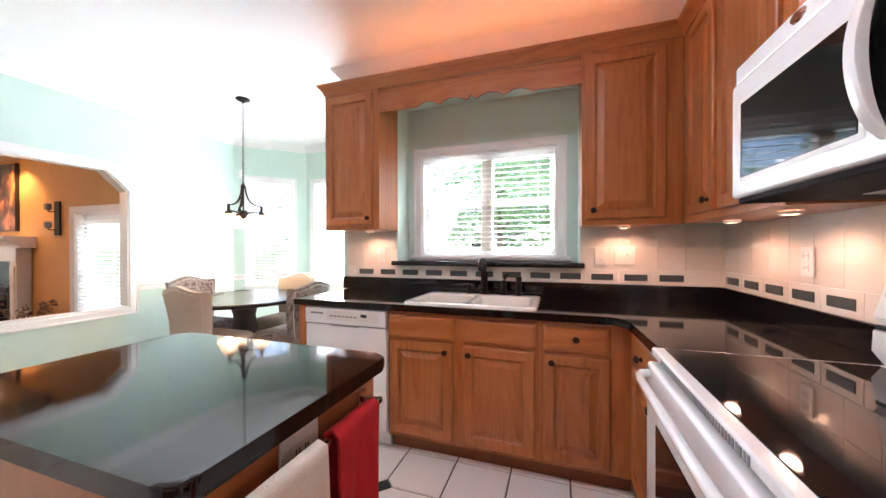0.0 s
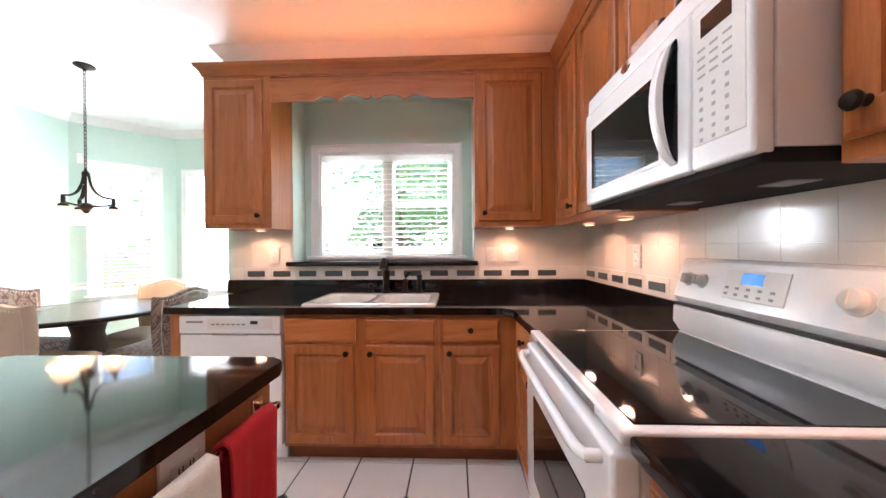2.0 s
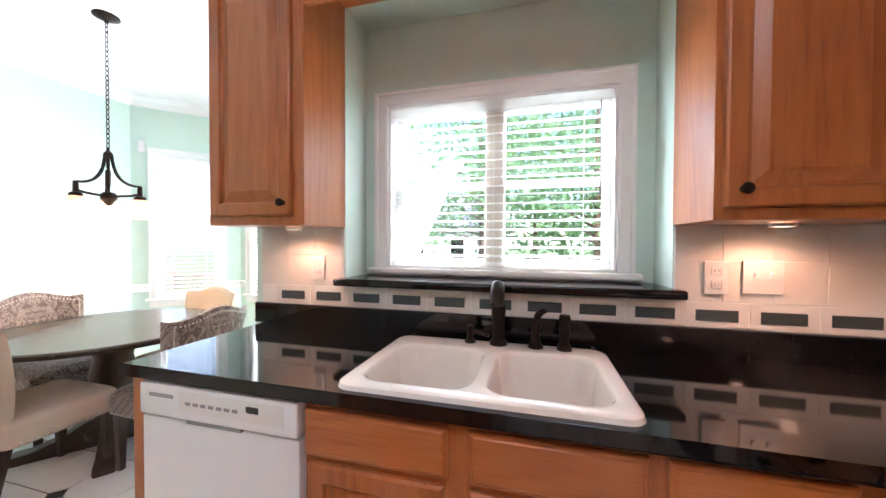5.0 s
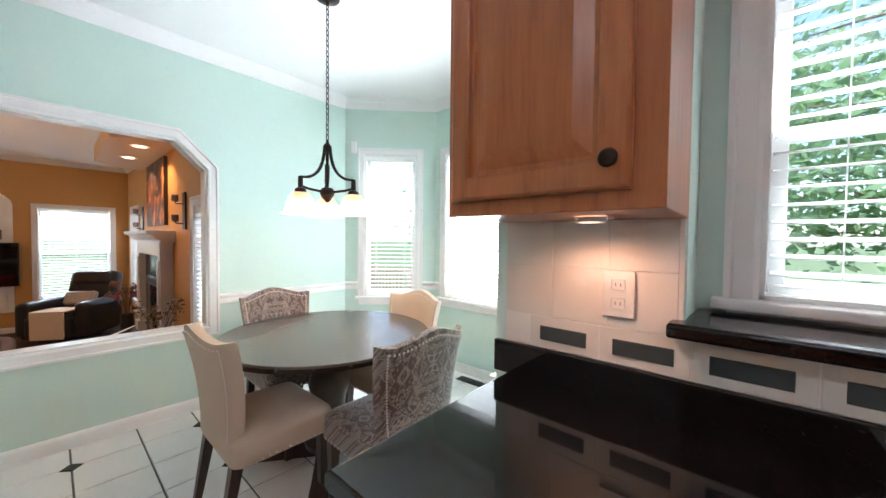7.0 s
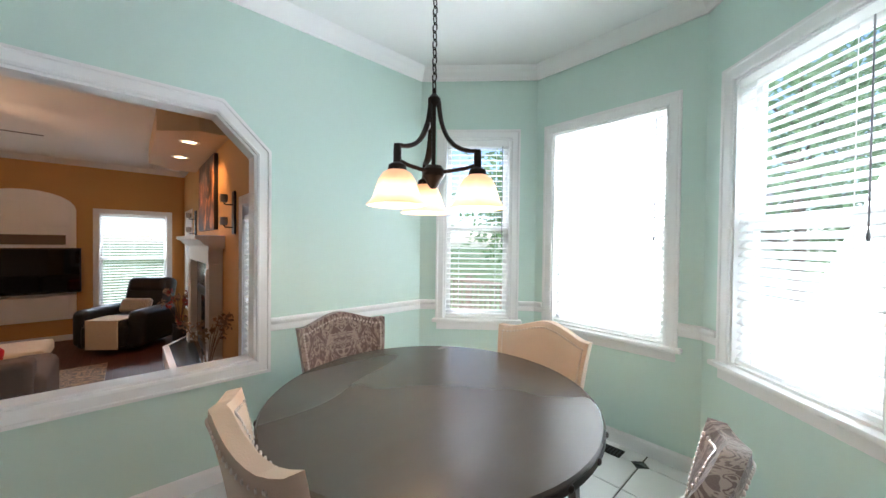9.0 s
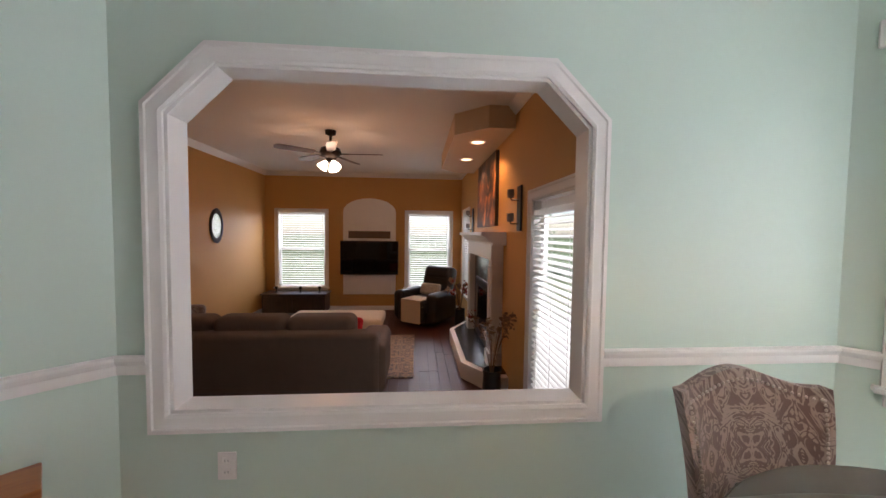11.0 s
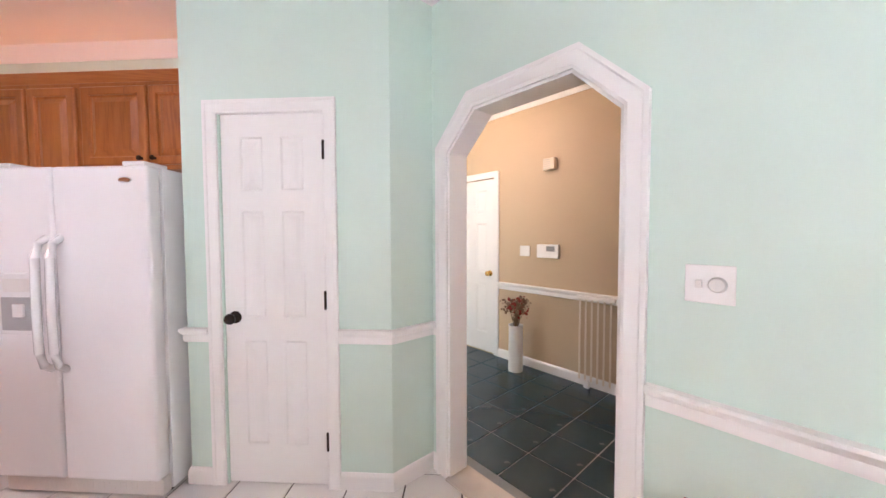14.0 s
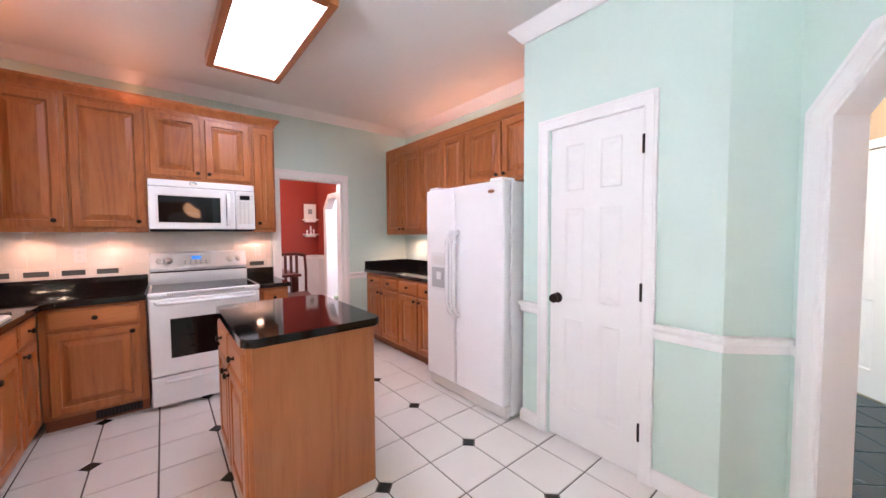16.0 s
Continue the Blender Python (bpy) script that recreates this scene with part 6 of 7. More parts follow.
prof = [(0, 0), (0.15, 0), (0.16, 0.03), (0.2, 0.05), (0.23, 0.09), (0.28, 0.11), (0.285, 0.15), (0, 0.15)]
prism(bm, [(-o, u) for o, u in prof], fx0 - 0.12, fx1 + 0.12, m=Matrix(((0, 0, 1, 0), (1, 0, 0, LY1 - 0.001), (0, 1, 0, 1.62), (0, 0, 0, 1))))
part("mantel_shelf", bm, MARBLE, fp, smooth=30)
part("slate_surround", boxed(fx0 + 0.17, fx1 - 0.17, LY1 - 0.06, LY1 - 0.001, hz, 1.44), SLATE, fp, smooth=0)
part("firebox", boxed(fx0 + 0.38, fx1 - 0.38, LY1 - 0.075, LY1 - 0.05, hz + 0.03, 1.1, 0.006), BLACK, fp)
part("firebox_glass", boxed(fx0 + 0.42, fx1 - 0.42, LY1 - 0.08, LY1 - 0.07, hz + 0.16, 0.98, 0.003), BLACKGLASS, fp)
part("louvre_panel", boxed(fx0 + 0.40, fx1 - 0.40, LY1 - 0.085, LY1 - 0.07, 1.0, 1.08, 0.004), BRONZE, fp)
bm = bmesh.new()
ho = [(-6.28, LY1 - 0.002), (-6.28, 2.76), (-6.75, 2.44), (-8.2, 2.44), (-8.7, 2.76), (-8.7, LY1 - 0.002)][::-1]
prism(bm, ho, 0, hz, 0.01)
part("hearth", bm, MARBLE, fp)
bm = bmesh.new()
prism(bm, [(-6.36, LY1 - 0.003), (-6.36, 2.79), (-6.79, 2.51), (-8.16, 2.51), (-8.62, 2.79), (-8.62, LY1 - 0.003)][::-1], hz + 0.0, hz + 0.008)
part("hearth_slab", bm, SLATE, fp)
art = thing("canvas_picture", pose(-7.5, LY1, 1.96), "large dark canvas picture with an orange glow", "picture")
CANVAS = bpy.data.materials.new("sunset_canvas")
CANVAS.use_nodes = True
nt = CANVAS.node_tree
tc_ = nt.nodes.new("ShaderNodeTexCoord")
nz = nt.nodes.new("ShaderNodeTexNoise")
nz.inputs["Scale"].default_value, nz.inputs["Detail"].default_value, nz.inputs["Distortion"].default_value = 2.6, 6, 1.5
cr_ = nt.nodes.new("ShaderNodeValToRGB")
cr_.color_ramp.elements[0].position, cr_.color_ramp.elements[0].color = 0.42, (0.02, 0.022, 0.03, 1)
cr_.color_ramp.elements[1].position, cr_.color_ramp.elements[1].color = 0.68, (0.75, 0.3, 0.1, 1)
e_ = cr_.color_ramp.elements.new(0.55)
e_.color = (0.16, 0.07, 0.045, 1)
nt.links.new(tc_.outputs["Object"], nz.inputs["Vector"])
nt.links.new(nz.outputs[0], cr_.inputs[0])
nt.links.new(cr_.outputs[0], nt.nodes["Principled BSDF"].inputs["Base Color"])
part("stretcher_frame", boxed(-0.62, 0.62, -0.045, -0.002, -0.47, 0.46, 0.004), BLACK, art)
part("canvas", boxed(-0.618, 0.618, -0.048, -0.044, -0.468, 0.458), CANVAS, art, smooth=0)


def candle_sconce(x, z):
    s = thing("wall_sconce", pose(x, LY1, z), "dark iron candle sconce with glass cups", "sconce", "sconces by the fireplace")
    part("backplate", boxed(-0.06, 0.06, -0.02, -0.001, -0.22, 0.22, 0.004), BLACK, s)
    for dz in (-0.13, 0.1):
        bm = bmesh.new()
        tube(bm, [(0, -0.02, dz - 0.02), (0, -0.09, dz - 0.02), (0, -0.1, dz)], 0.006, 8)
        part("bracket", bm, BLACK, s)
        bm = bmesh.new()
        lathe(bm, [(0, 0), (0.03, 0), (0.036, 0.03), (0.034, 0.08), (0.031, 0.08), (0.033, 0.03), (0.026, 0.006), (0, 0.006)], 14, pose(0, -0.1, dz))
        part("cup", bm, mat("smoked_cup", (0.3, 0.3, 0.3), 0.15, var=0.1), s)


candle_sconce(-5.98, 1.64)
candle_sconce(-8.78, 1.62)
# soffit with two recessed lamps
bm = bmesh.new()
prism(bm, [(-6.2, LY1 - 0.001), (-6.2, 2.62), (-6.5, 2.3), (-8.5, 2.3), (-8.85, 2.62), (-8.85, LY1 - 0.001)][::-1], 2.47, LCZ - 0.001)
structure("soffit", bm, mat("tan_soffit_paint", (0.62, 0.46, 0.29), 0.6, var=0.04, scale=2), "tan dropped soffit over the fireplace", "soffit", 0)
for x in (-6.75, -7.7):
    rl = thing("recessed_light", pose(x, 2.6, 2.469), "lit recessed downlight in the soffit", "downlight", "recessed lights")
    bm = bmesh.new()
    lathe(bm, [(0.1, 0), (0.1, -0.006), (0.075, -0.008), (0.07, -0.002)], 24)
    part("ring", bm, TRIM, rl)
    bm = bmesh.new()
    lathe(bm, [(0.072, -0.003), (0, -0.003)], 24)
    part("lens", bm, PUCK, rl)
    lamp("recessed_bulb", "SPOT", look((x, 2.62, 2.45), (x, 2.85, 0)), 40, (1.0, 0.55, 0.25), 0.05, spot=120)

# arched recess with the television
nz_ = thing("television_niche", pose(LX0, 0.84, 0, 0, 0, 90), "white panelled niche with an arched head", "niche", kind="structure")
bm = bmesh.new()
arch = [(-0.58, -0.0), (0.58, -0.0), (0.58, 1.85)] + [(0.58 * math.cos(t), 1.85 + 0.3 * math.sin(t)) for t in [math.pi * i / 12 for i in range(1, 12)]] + [(-0.58, 1.85)]
prism(bm, arch, 0, 0.03, m=pose(0, -0.001, 0, 90))
part("back_panel", bm, TRIM, nz_, smooth=0)
for x0, x1, z0, z1 in ((-0.5, -0.03, 1.56, 1.95), (0.03, 0.5, 1.56, 1.95), (-0.5, 0.5, 0.06, 0.4)):
    part("raised_panel", boxed(x0, x1, -0.045, -0.03, z0, z1, 0.008), TRIM, nz_)
part("shelf_gap", boxed(-0.46, 0.46, -0.05, -0.032, 1.26, 1.42), mat("speaker_cloth", (0.16, 0.12, 0.09), 0.9), nz_, smooth=0)
tv = thing("television", pose(LX0, 0.85, 0, 0, 0, 90), "large black flat television on the wall", "television")
part("screen", boxed(-0.62, 0.62, -0.135, -0.128, 0.475, 1.185), BLACKGLASS, tv, smooth=0)
part("bezel", boxed(-0.635, 0.635, -0.13, -0.075, 0.455, 1.205, 0.006), BLACK, tv)
part("wall_mount", boxed(-0.2, 0.2, -0.08, -0.03, 0.65, 1.0), BLACK, tv, smooth=0)
# oval mirror
mr2 = thing("oval_mirror", pose(-8.64, LY0, 1.47, 0, 0, 180), "oval mirror in a dark frame", "mirror")
bm = bmesh.new()
lathe(bm, [(0.14, 0), (0.145, 0.02), (0.12, 0.03), (0.1, 0.018)], 32, pose(0, 0, 0, 90) @ Matrix.Diagonal((1.3, 2.0, 1, 1)))
part("frame", bm, BLACK, mr2)
bm = bmesh.new()
lathe(bm, [(0.105, 0.015), (0, 0.015)], 32, pose(0, 0, 0, 90) @ Matrix.Diagonal((1.3, 2.0, 1, 1)))
part("glass", bm, CHROME, mr2, "mirror glass")


# sofa with its back to the pass-through
so = thing("sofa", pose(0, 0, LZ), "brown microfibre sofa seen from behind", "sofa")
for nm, a in (("base", (-7.05, -6.14, -1.0, 1.5, 0.05, 0.36, 0.03)), ("backrest", (-6.38, -6.12, -0.98, 1.52, 0.05, 0.73, 0.05)), ("armrest", (-7.05, -6.2, 1.26, 1.58, 0.05, 0.6, 0.09))):
    part(nm, boxed(*a, seg=4), SOFA, so, smooth=60)
for y0, y1 in ((-0.93, -0.2), (-0.19, 0.53), (0.54, 1.25)):
    part("back_cushion", boxed(-6.62, -6.3, y0, y1, 0.42, 0.86, 0.09, seg=4, m=pose(0, 0, 0)), SOFA, so, smooth=60)
    part("seat_cushion", boxed(-7.08, -6.55, y0, y1, 0.34, 0.5, 0.06, seg=4), SOFA, so, smooth=60)
for x in (-7.0, -6.2):
    for y in (-0.9, 1.45):
        part("leg", boxed(x - 0.03, x + 0.03, y - 0.03, y + 0.03, 0, 0.06), BLACK, so, smooth=0)
pi_ = thing("throw_pillow", pose(-6.75, -0.75, LZ + 0.5, 0, -14, 10), "brown patterned throw pillow on the sofa", "pillow")
part("cover", boxed(-0.06, 0.06, -0.21, 0.21, 0.0, 0.4, 0.055, seg=4), DAMASK, pi_, smooth=70)
rp = thing("throw_pillow", pose(-6.72, 1.12, LZ + 0.5, 0, -18, -20), "small dark red pillow on the sofa", "pillow")
part("cover", boxed(-0.05, 0.05, -0.14, 0.14, 0.0, 0.26, 0.045, seg=4), REDTOWEL, rp, smooth=70)
ot = thing("coffee_table", pose(-8.3, 0.65, LZ), "low upholstered cream ottoman table", "table")
part("top", boxed(-0.36, 0.36, -0.75, 0.72, 0.26, 0.42, 0.05, seg=4), THROW, ot, smooth=60)
for x in (-0.3, 0.3):
    for y in (-0.66, 0.64):
        part("leg", boxed(x - 0.03, x + 0.03, y - 0.03, y + 0.03, 0, 0.27, 0.004), DARKWOOD, ot)

# recliner
rc = thing("recliner", pose(-9.45, 2.08, LZ, 0, 0, 233), "black leather recliner with a cream throw", "armchair")
part("base", boxed(-0.42, 0.42, -0.4, 0.42, 0.06, 0.3, 0.05, seg=3), LEATHER, rc, smooth=60)
part("seat", boxed(-0.28, 0.28, -0.3, 0.5, 0.28, 0.5, 0.08, seg=4), LEATHER, rc, smooth=60)
for sx in (-1, 1):
    part("armrest", boxed(min(sx * 0.27, sx * 0.5), max(sx * 0.27, sx * 0.5), -0.4, 0.42, 0.08, 0.64, 0.09, seg=4), LEATHER, rc, smooth=60)
bm = bmesh.new()
box(bm, -0.36, 0.36, -0.14, 0.12, 0, 0.66, 0.1, 4, pose(0, -0.38, 0.42, 16))
part("backrest", bm, LEATHER, rc, smooth=60)
bm = bmesh.new()
box(bm, -0.3, 0.3, -0.1, 0.13, 0.38, 0.64, 0.09, 4, pose(0, -0.34, 0.44, 16))
part("head_cushion", bm, LEATHER, rc, smooth=60)
part("footrest", boxed(-0.3, 0.3, 0.36, 0.5, 0.1, 0.42, 0.05, seg=3), LEATHER, rc, smooth=60)
bl_ = thing("throw_blanket", pose(-9.45, 2.08, LZ, 0, 0, 233), "cream throw hanging over the recliner seat", "blanket")
bm = bmesh.new()
box(bm, -0.24, 0.2, 0.12, 0.525, 0.5, 0.518, 0.008, 2)
box(bm, -0.24, 0.2, 0.5, 0.522, 0.08, 0.517, 0.008, 2)
part("cloth", bm, THROW, bl_)
pl = thing("throw_pillow", pose(-9.45, 2.08, LZ, 0, 0, 233) @ pose(0, -0.12, 0.51, 22), "cream patterned lumbar pillow on the recliner", "pillow")
part("cover", boxed(-0.23, 0.23, -0.05, 0.06, 0, 0.24, 0.05, seg=4), patterned("grey_leaf_print", (0.55, 0.5, 0.44), (0.25, 0.22, 0.2), 22), pl, smooth=70)

# rug, console, reeds
rug = thing("area_rug", pose(-7.62, 0.95, LZ), "tan rug with dark scrolling vines", "rug")
part("rug_body", boxed(-0.9, 0.85, -1.0, 0.92, 0.0005, 0.012, 0.004), patterned("vine_rug", (0.42, 0.27, 0.12), (0.05, 0.025, 0.015), 5.0), rug)
co = thing("media_console", pose(LX0 + 0.28, -0.68, LZ), "dark wooden console below the window", "console")
part("carcass", boxed(-0.22, 0.22, -0.62, 0.66, 0.05, 0.42, 0.006), DARKWOOD, co)
part("top", boxed(-0.24, 0.24, -0.65, 0.69, 0.42, 0.45, 0.006), DARKWOOD, co)
for y in (-0.58, 0.05):
    part("drawer_front", boxed(0.221, 0.236, y, y + 0.58, 0.1, 0.39, 0.004), DARKWOOD, co)
for y in (-0.4, 0.1, 0.5):
    sp_ = thing("candle_holder", pose(LX0 + 0.3, -0.68 + y, LZ + 0.45), "small dark candle holder on the console", "ornament")
    bm = bmesh.new()
    lathe(bm, [(0, 0), (0.035, 0), (0.012, 0.02), (0.012, 0.06), (0.03, 0.075), (0.028, 0.13), (0, 0.13)], 14)
    part("holder", bm, BLACK, sp_)
REED = mat("dried_reed", (0.21, 0.125, 0.07), 0.8, var=0.3, scale=20)
REDLEAF = mat("dried_red_blossom", (0.28, 0.03, 0.02), 0.8, var=0.4, scale=30)


def reeds(m, label, pot_mat, pot, h, spread, n, seed, red=0.25, fat=1.0):
    v = thing("vase_of_dried_flowers", m, label, "vase")
    bm = bmesh.new()
    lathe(bm, pot, 24)
    part("vase", bm, pot_mat, v)
    z0 = pot[-1][1] - 0.05
    rg_ = random.Random(seed)
    for i in range(n):
        a, s = rg_.uniform(0, 6.28), rg_.uniform(0.25, 1) * spread
        hh = h * rg_.uniform(0.65, 1.0)
        tip = Vector((math.cos(a) * s, math.sin(a) * s, z0 + hh))
        bm = bmesh.new()
        tube(bm, bez((0, 0, z0 - 0.1), (math.cos(a) * s * 0.25, math.sin(a) * s * 0.25, z0 + hh * 0.6), tip, 6), 0.0022 * fat, 5)
        stem = part("stem", bm, REED, v)
        bm = bmesh.new()
        for k in range(9):
            q = tip + Vector((rg_.gauss(0, 0.02), rg_.gauss(0, 0.02), rg_.uniform(-0.09, 0.02)))
            sz = rg_.uniform(0.006, 0.014) * fat
            bmesh.ops.create_icosphere(bm, subdivisions=1, radius=sz, matrix=Matrix.Translation(q) @ pose(0, 0, 0, rg_.uniform(0, 180), rg_.uniform(0, 180)) @ Matrix.Diagonal((1, 0.4, 1.6, 1)))
        tagged(part("blossom", bm, REDLEAF if rg_.random() < red else REED, stem), kind="stuff")
    return v


reeds(pose(-6.12, 2.68, LZ), "dark vase of dried reeds beside the hearth", BLACK, [(0, 0), (0.08, 0), (0.1, 0.12), (0.09, 0.3), (0.1, 0.36), (0.09, 0.36)], 0.66, 0.26, 16, 3, 0.08, 1.4)
reeds(pose(-8.95, 2.7, LZ), "dark vase of red dried stems in the corner", BLACK, [(0, 0), (0.08, 0), (0.1, 0.12), (0.09, 0.3), (0.1, 0.36), (0.09, 0.36)], 0.6, 0.24, 14, 4, 0.7, 1.8)

# ceiling fan
FAN = (-7.3, 0.77)
cf = thing("ceiling_fan", pose(*FAN, 0), "dark ceiling fan with lit frosted lights", "ceiling fan")
bm = bmesh.new()
lathe(bm, [(0, LCZ), (0.07, LCZ), (0.065, LCZ - 0.05), (0.02, LCZ - 0.07), (0.014, LCZ - 0.2), (0, LCZ - 0.2)], 20)
part("canopy_rod", bm, BRONZE, cf)
bm = bmesh.new()
lathe(bm, [(0, 2.5), (0.06, 2.5), (0.12, 2.47), (0.135, 2.42), (0.11, 2.37), (0.06, 2.34), (0.055, 2.29), (0, 2.285)], 24)
part("motor_housing", bm, BRONZE, cf)
BLADE = wood("dark_fan_blade", (0.03, 0.012, 0.008), (0.06, 0.024, 0.014), (0.09, 0.04, 0.02), axis="x")
for i in range(5):
    bm = bmesh.new()
    prism(bm, [(0.2, -0.05), (0.6, -0.068), (0.66, -0.05), (0.68, 0), (0.66, 0.05), (0.6, 0.068), (0.2, 0.05)], -0.004, 0.004, m=pose(0, 0, 2.40, 0, 0, 15 + 72 * i) @ pose(0, 0, 0, 11))
    bl2 = part("blade", bm, BLADE, cf)
    bm = bmesh.new()
    box(bm, 0.1, 0.24, -0.018, 0.018, -0.008, 0.001, 0.003, m=pose(0, 0, 2.405, 0, 0, 15 + 72 * i))
    part("blade_iron", bm, BRONZE, bl2)
FANGLASS = mat("frosted_lit_glass", (0.9, 0.85, 0.75), 0.4, emit=(1.0, 0.82, 0.6), estr=9)
for i in range(3):
    bm = bmesh.new()
    lathe(bm, [(0.02, 0.0), (0.035, -0.02), (0.055, -0.06), (0.068, -0.11), (0.062, -0.112), (0, -0.1)], 18, pose(0, 0, 2.3, 0, 0, 50 + 120 * i) @ pose(0.05, 0, 0, 0, -35))
    part("light_shade", bm, FANGLASS, cf, "glowing frosted shade")
lamp("fan_light", "POINT", pose(*FAN, 2.08), 22, (1.0, 0.52, 0.25), 0.3)

# ---- hall behind the arch ----
TAN = mat("tan_wall_paint", (0.53, 0.405, 0.265), 0.55, var=0.04, scale=2, bump=0.12, bscale=200)
HS = 5.93


def hall(s, off=0.0):
    """A place on the slanted hall wall, s along it, off out into the hall."""
    r = math.sqrt(0.5)
    return (-HS / 2 - s * r + off * r, -HS / 2 + s * r + off * r)


walled("wall_hall", hall(4.0), hall(-1.4), 0, CZ, 0.12, [(5.4 - 1.885, 5.4 - 1.2, 0, 2.03, 0)], TAN, "tan hall wall with a white chair rail")
walled("wall_hall_end", hall(-1.2), hall(-1.2, 1.9), 0, CZ, 0.1, [], TAN, "tan end wall of the hall")
walled("wall_hall_far", hall(3.2, 1.6), hall(3.2), 0, CZ, 0.1, [], TAN, "tan far wall of the hall")
bm = bmesh.new()
hb = Vector((-0.7071, -0.7071)) * 0.135
for (a, b) in ((DIAG_C, on(DIAG_C, DIAG_B, DL - AW1 - 0.001)), (on(DIAG_C, DIAG_B, DL - AW0 + 0.001), DIAG_B)):
    wall(bm, tuple(Vector(b) + hb), tuple(Vector(a) + hb), 0, CZ, 0.003)
structure("wall_hall_near", bm, TAN, "tan hall side of the arched wall", "wall", 0)
bm = bmesh.new()
prism(bm, [hall(-1.3), hall(-1.3, 1.9), hall(3.3, 1.9), hall(3.3)], CZ, CZ + 0.1)
structure("ceiling_hall", bm, CEILING, "white hall ceiling", "ceiling", 0)
bm = bmesh.new()
mould(bm, [hall(3.2), hall(-1.2)], CZ - 0.09, CROWN)
structure("crown_hall", bm, TRIM, "white crown moulding in the hall", "moulding", 30)
bm = bmesh.new()
mould(bm, [hall(3.2), hall(0.555)], 0.775, RAIL)
structure("chair_rail_hall", bm, TRIM, "white chair rail in the hall", "moulding", 30)
bm = bmesh.new()
mould(bm, [hall(3.2), hall(0.555)], 0, BASE)
structure("baseboard_hall", bm, TRIM, "white baseboard in the hall", "baseboard", 30)
SLATETILE = mat("blue_slate_tile", (0.013, 0.044, 0.058), 0.27, var=0.03, scale=30, rvar=0.01)
SGROUT = mat("grey_grout", (0.3, 0.345, 0.35), 0.9, var=0.1)
bm = bmesh.new()
prism(bm, [hall(-1.2), hall(-1.2, 1.7), hall(3.2, 1.7), hall(3.2)], -0.2, -0.006)
fh = structure("floor_hall", bm, SGROUT, "dark blue slate tiles laid on the square", "floor", 0)
bm = bmesh.new()
box(bm, -0.149, 0.149, -0.149, 0.149, -0.006, 0.0, 0.0015, 1)
ST = finish("tile", bm, SLATETILE, 0)
r45 = pose(hall(0)[0], hall(0)[1], 0, 0, 0, 135)
for i in range(-4, 10):
    for j in range(0, 6):
        if j * 0.307 + 0.02 < 1.62 - 0.14:
            again("tile", ST, fh, r45 @ pose(i * 0.307 + 0.1, -(j * 0.307 + 0.15), 0))
dmh = along(hall(-0.2), hall(0.485))
panel_door("door_hall", dmh @ pose(0.005, 0.012, 0.008), 0.675, 2.015, label="closed white six-panel door in the hall", hinge_right=False, knob=BRASS, knob_label="polished brass door knob", hinges=False)
bm = bmesh.new()
pts = [(0, 0), (0, 2.03), (0.685, 2.03), (0.685, 0)]
outline_trim(bm, pts, dmh, 0.07, 0.02)
structure("hall_door_casing", bm, TRIM, "white casing round the hall door", "door frame", 30)
mh = lambda s, z: along(hall(s), hall(s + 1)) @ pose(0, 0, z)
plate("light_switch", mh(0.9, 1.215), "switch", "white double light switch in the hall", w=0.12, h=0.11, material=TRIM)
tp = thing("alarm_keypad", mh(1.18, 1.22), "white alarm keypad with a grey screen", "keypad")
part("housing", boxed(-0.12, 0.12, -0.03, 0, -0.068, 0.068, 0.008), TRIM, tp)
part("screen", boxed(-0.01, 0.08, -0.033, -0.029, 0.0, 0.05, 0.002), GREY, tp)
dc = thing("door_chime", mh(1.2, 2.07), "small cream door chime box on the wall", "door chime")
part("housing", boxed(-0.062, 0.062, -0.055, 0, -0.055, 0.055, 0.006), mat("cream_housing", (0.66, 0.58, 0.46), 0.5), dc)
for i in range(5):
    part("slot", boxed(-0.055, 0.02, -0.0565, -0.054, -0.045 + i * 0.02, -0.037 + i * 0.02), mat("cream_slot", (0.5, 0.47, 0.42), 0.5), dc, smooth=0)
reeds(pose(-3.485, -2.17, 0), "tall white vase of dried red flowers in the hall", OFFWHITE, [(0, 0), (0.072, 0), (0.074, 0.02), (0.07, 0.44), (0.074, 0.47), (0.064, 0.47)], 0.34, 0.12, 26, 8, 0.45)
gt = thing("safety_gate", mh(1.5, 0), "folded pale accordion gate against the hall wall", "gate")
part("top_rail", boxed(0.0, 0.34, -0.06, -0.032, 0.80, 0.835, 0.006), TRIM, gt)
for i in range(6):
    part("slat", boxed(0.02 + i * 0.055, 0.036 + i * 0.055, -0.044, -0.035, 0.06, 0.80, 0.003), mat("beige_slat", (0.74, 0.66, 0.54), 0.6), gt)
part("foot", boxed(0.08, 0.13, -0.07, -0.03, 0.0, 0.065, 0.006), TRIM, gt)

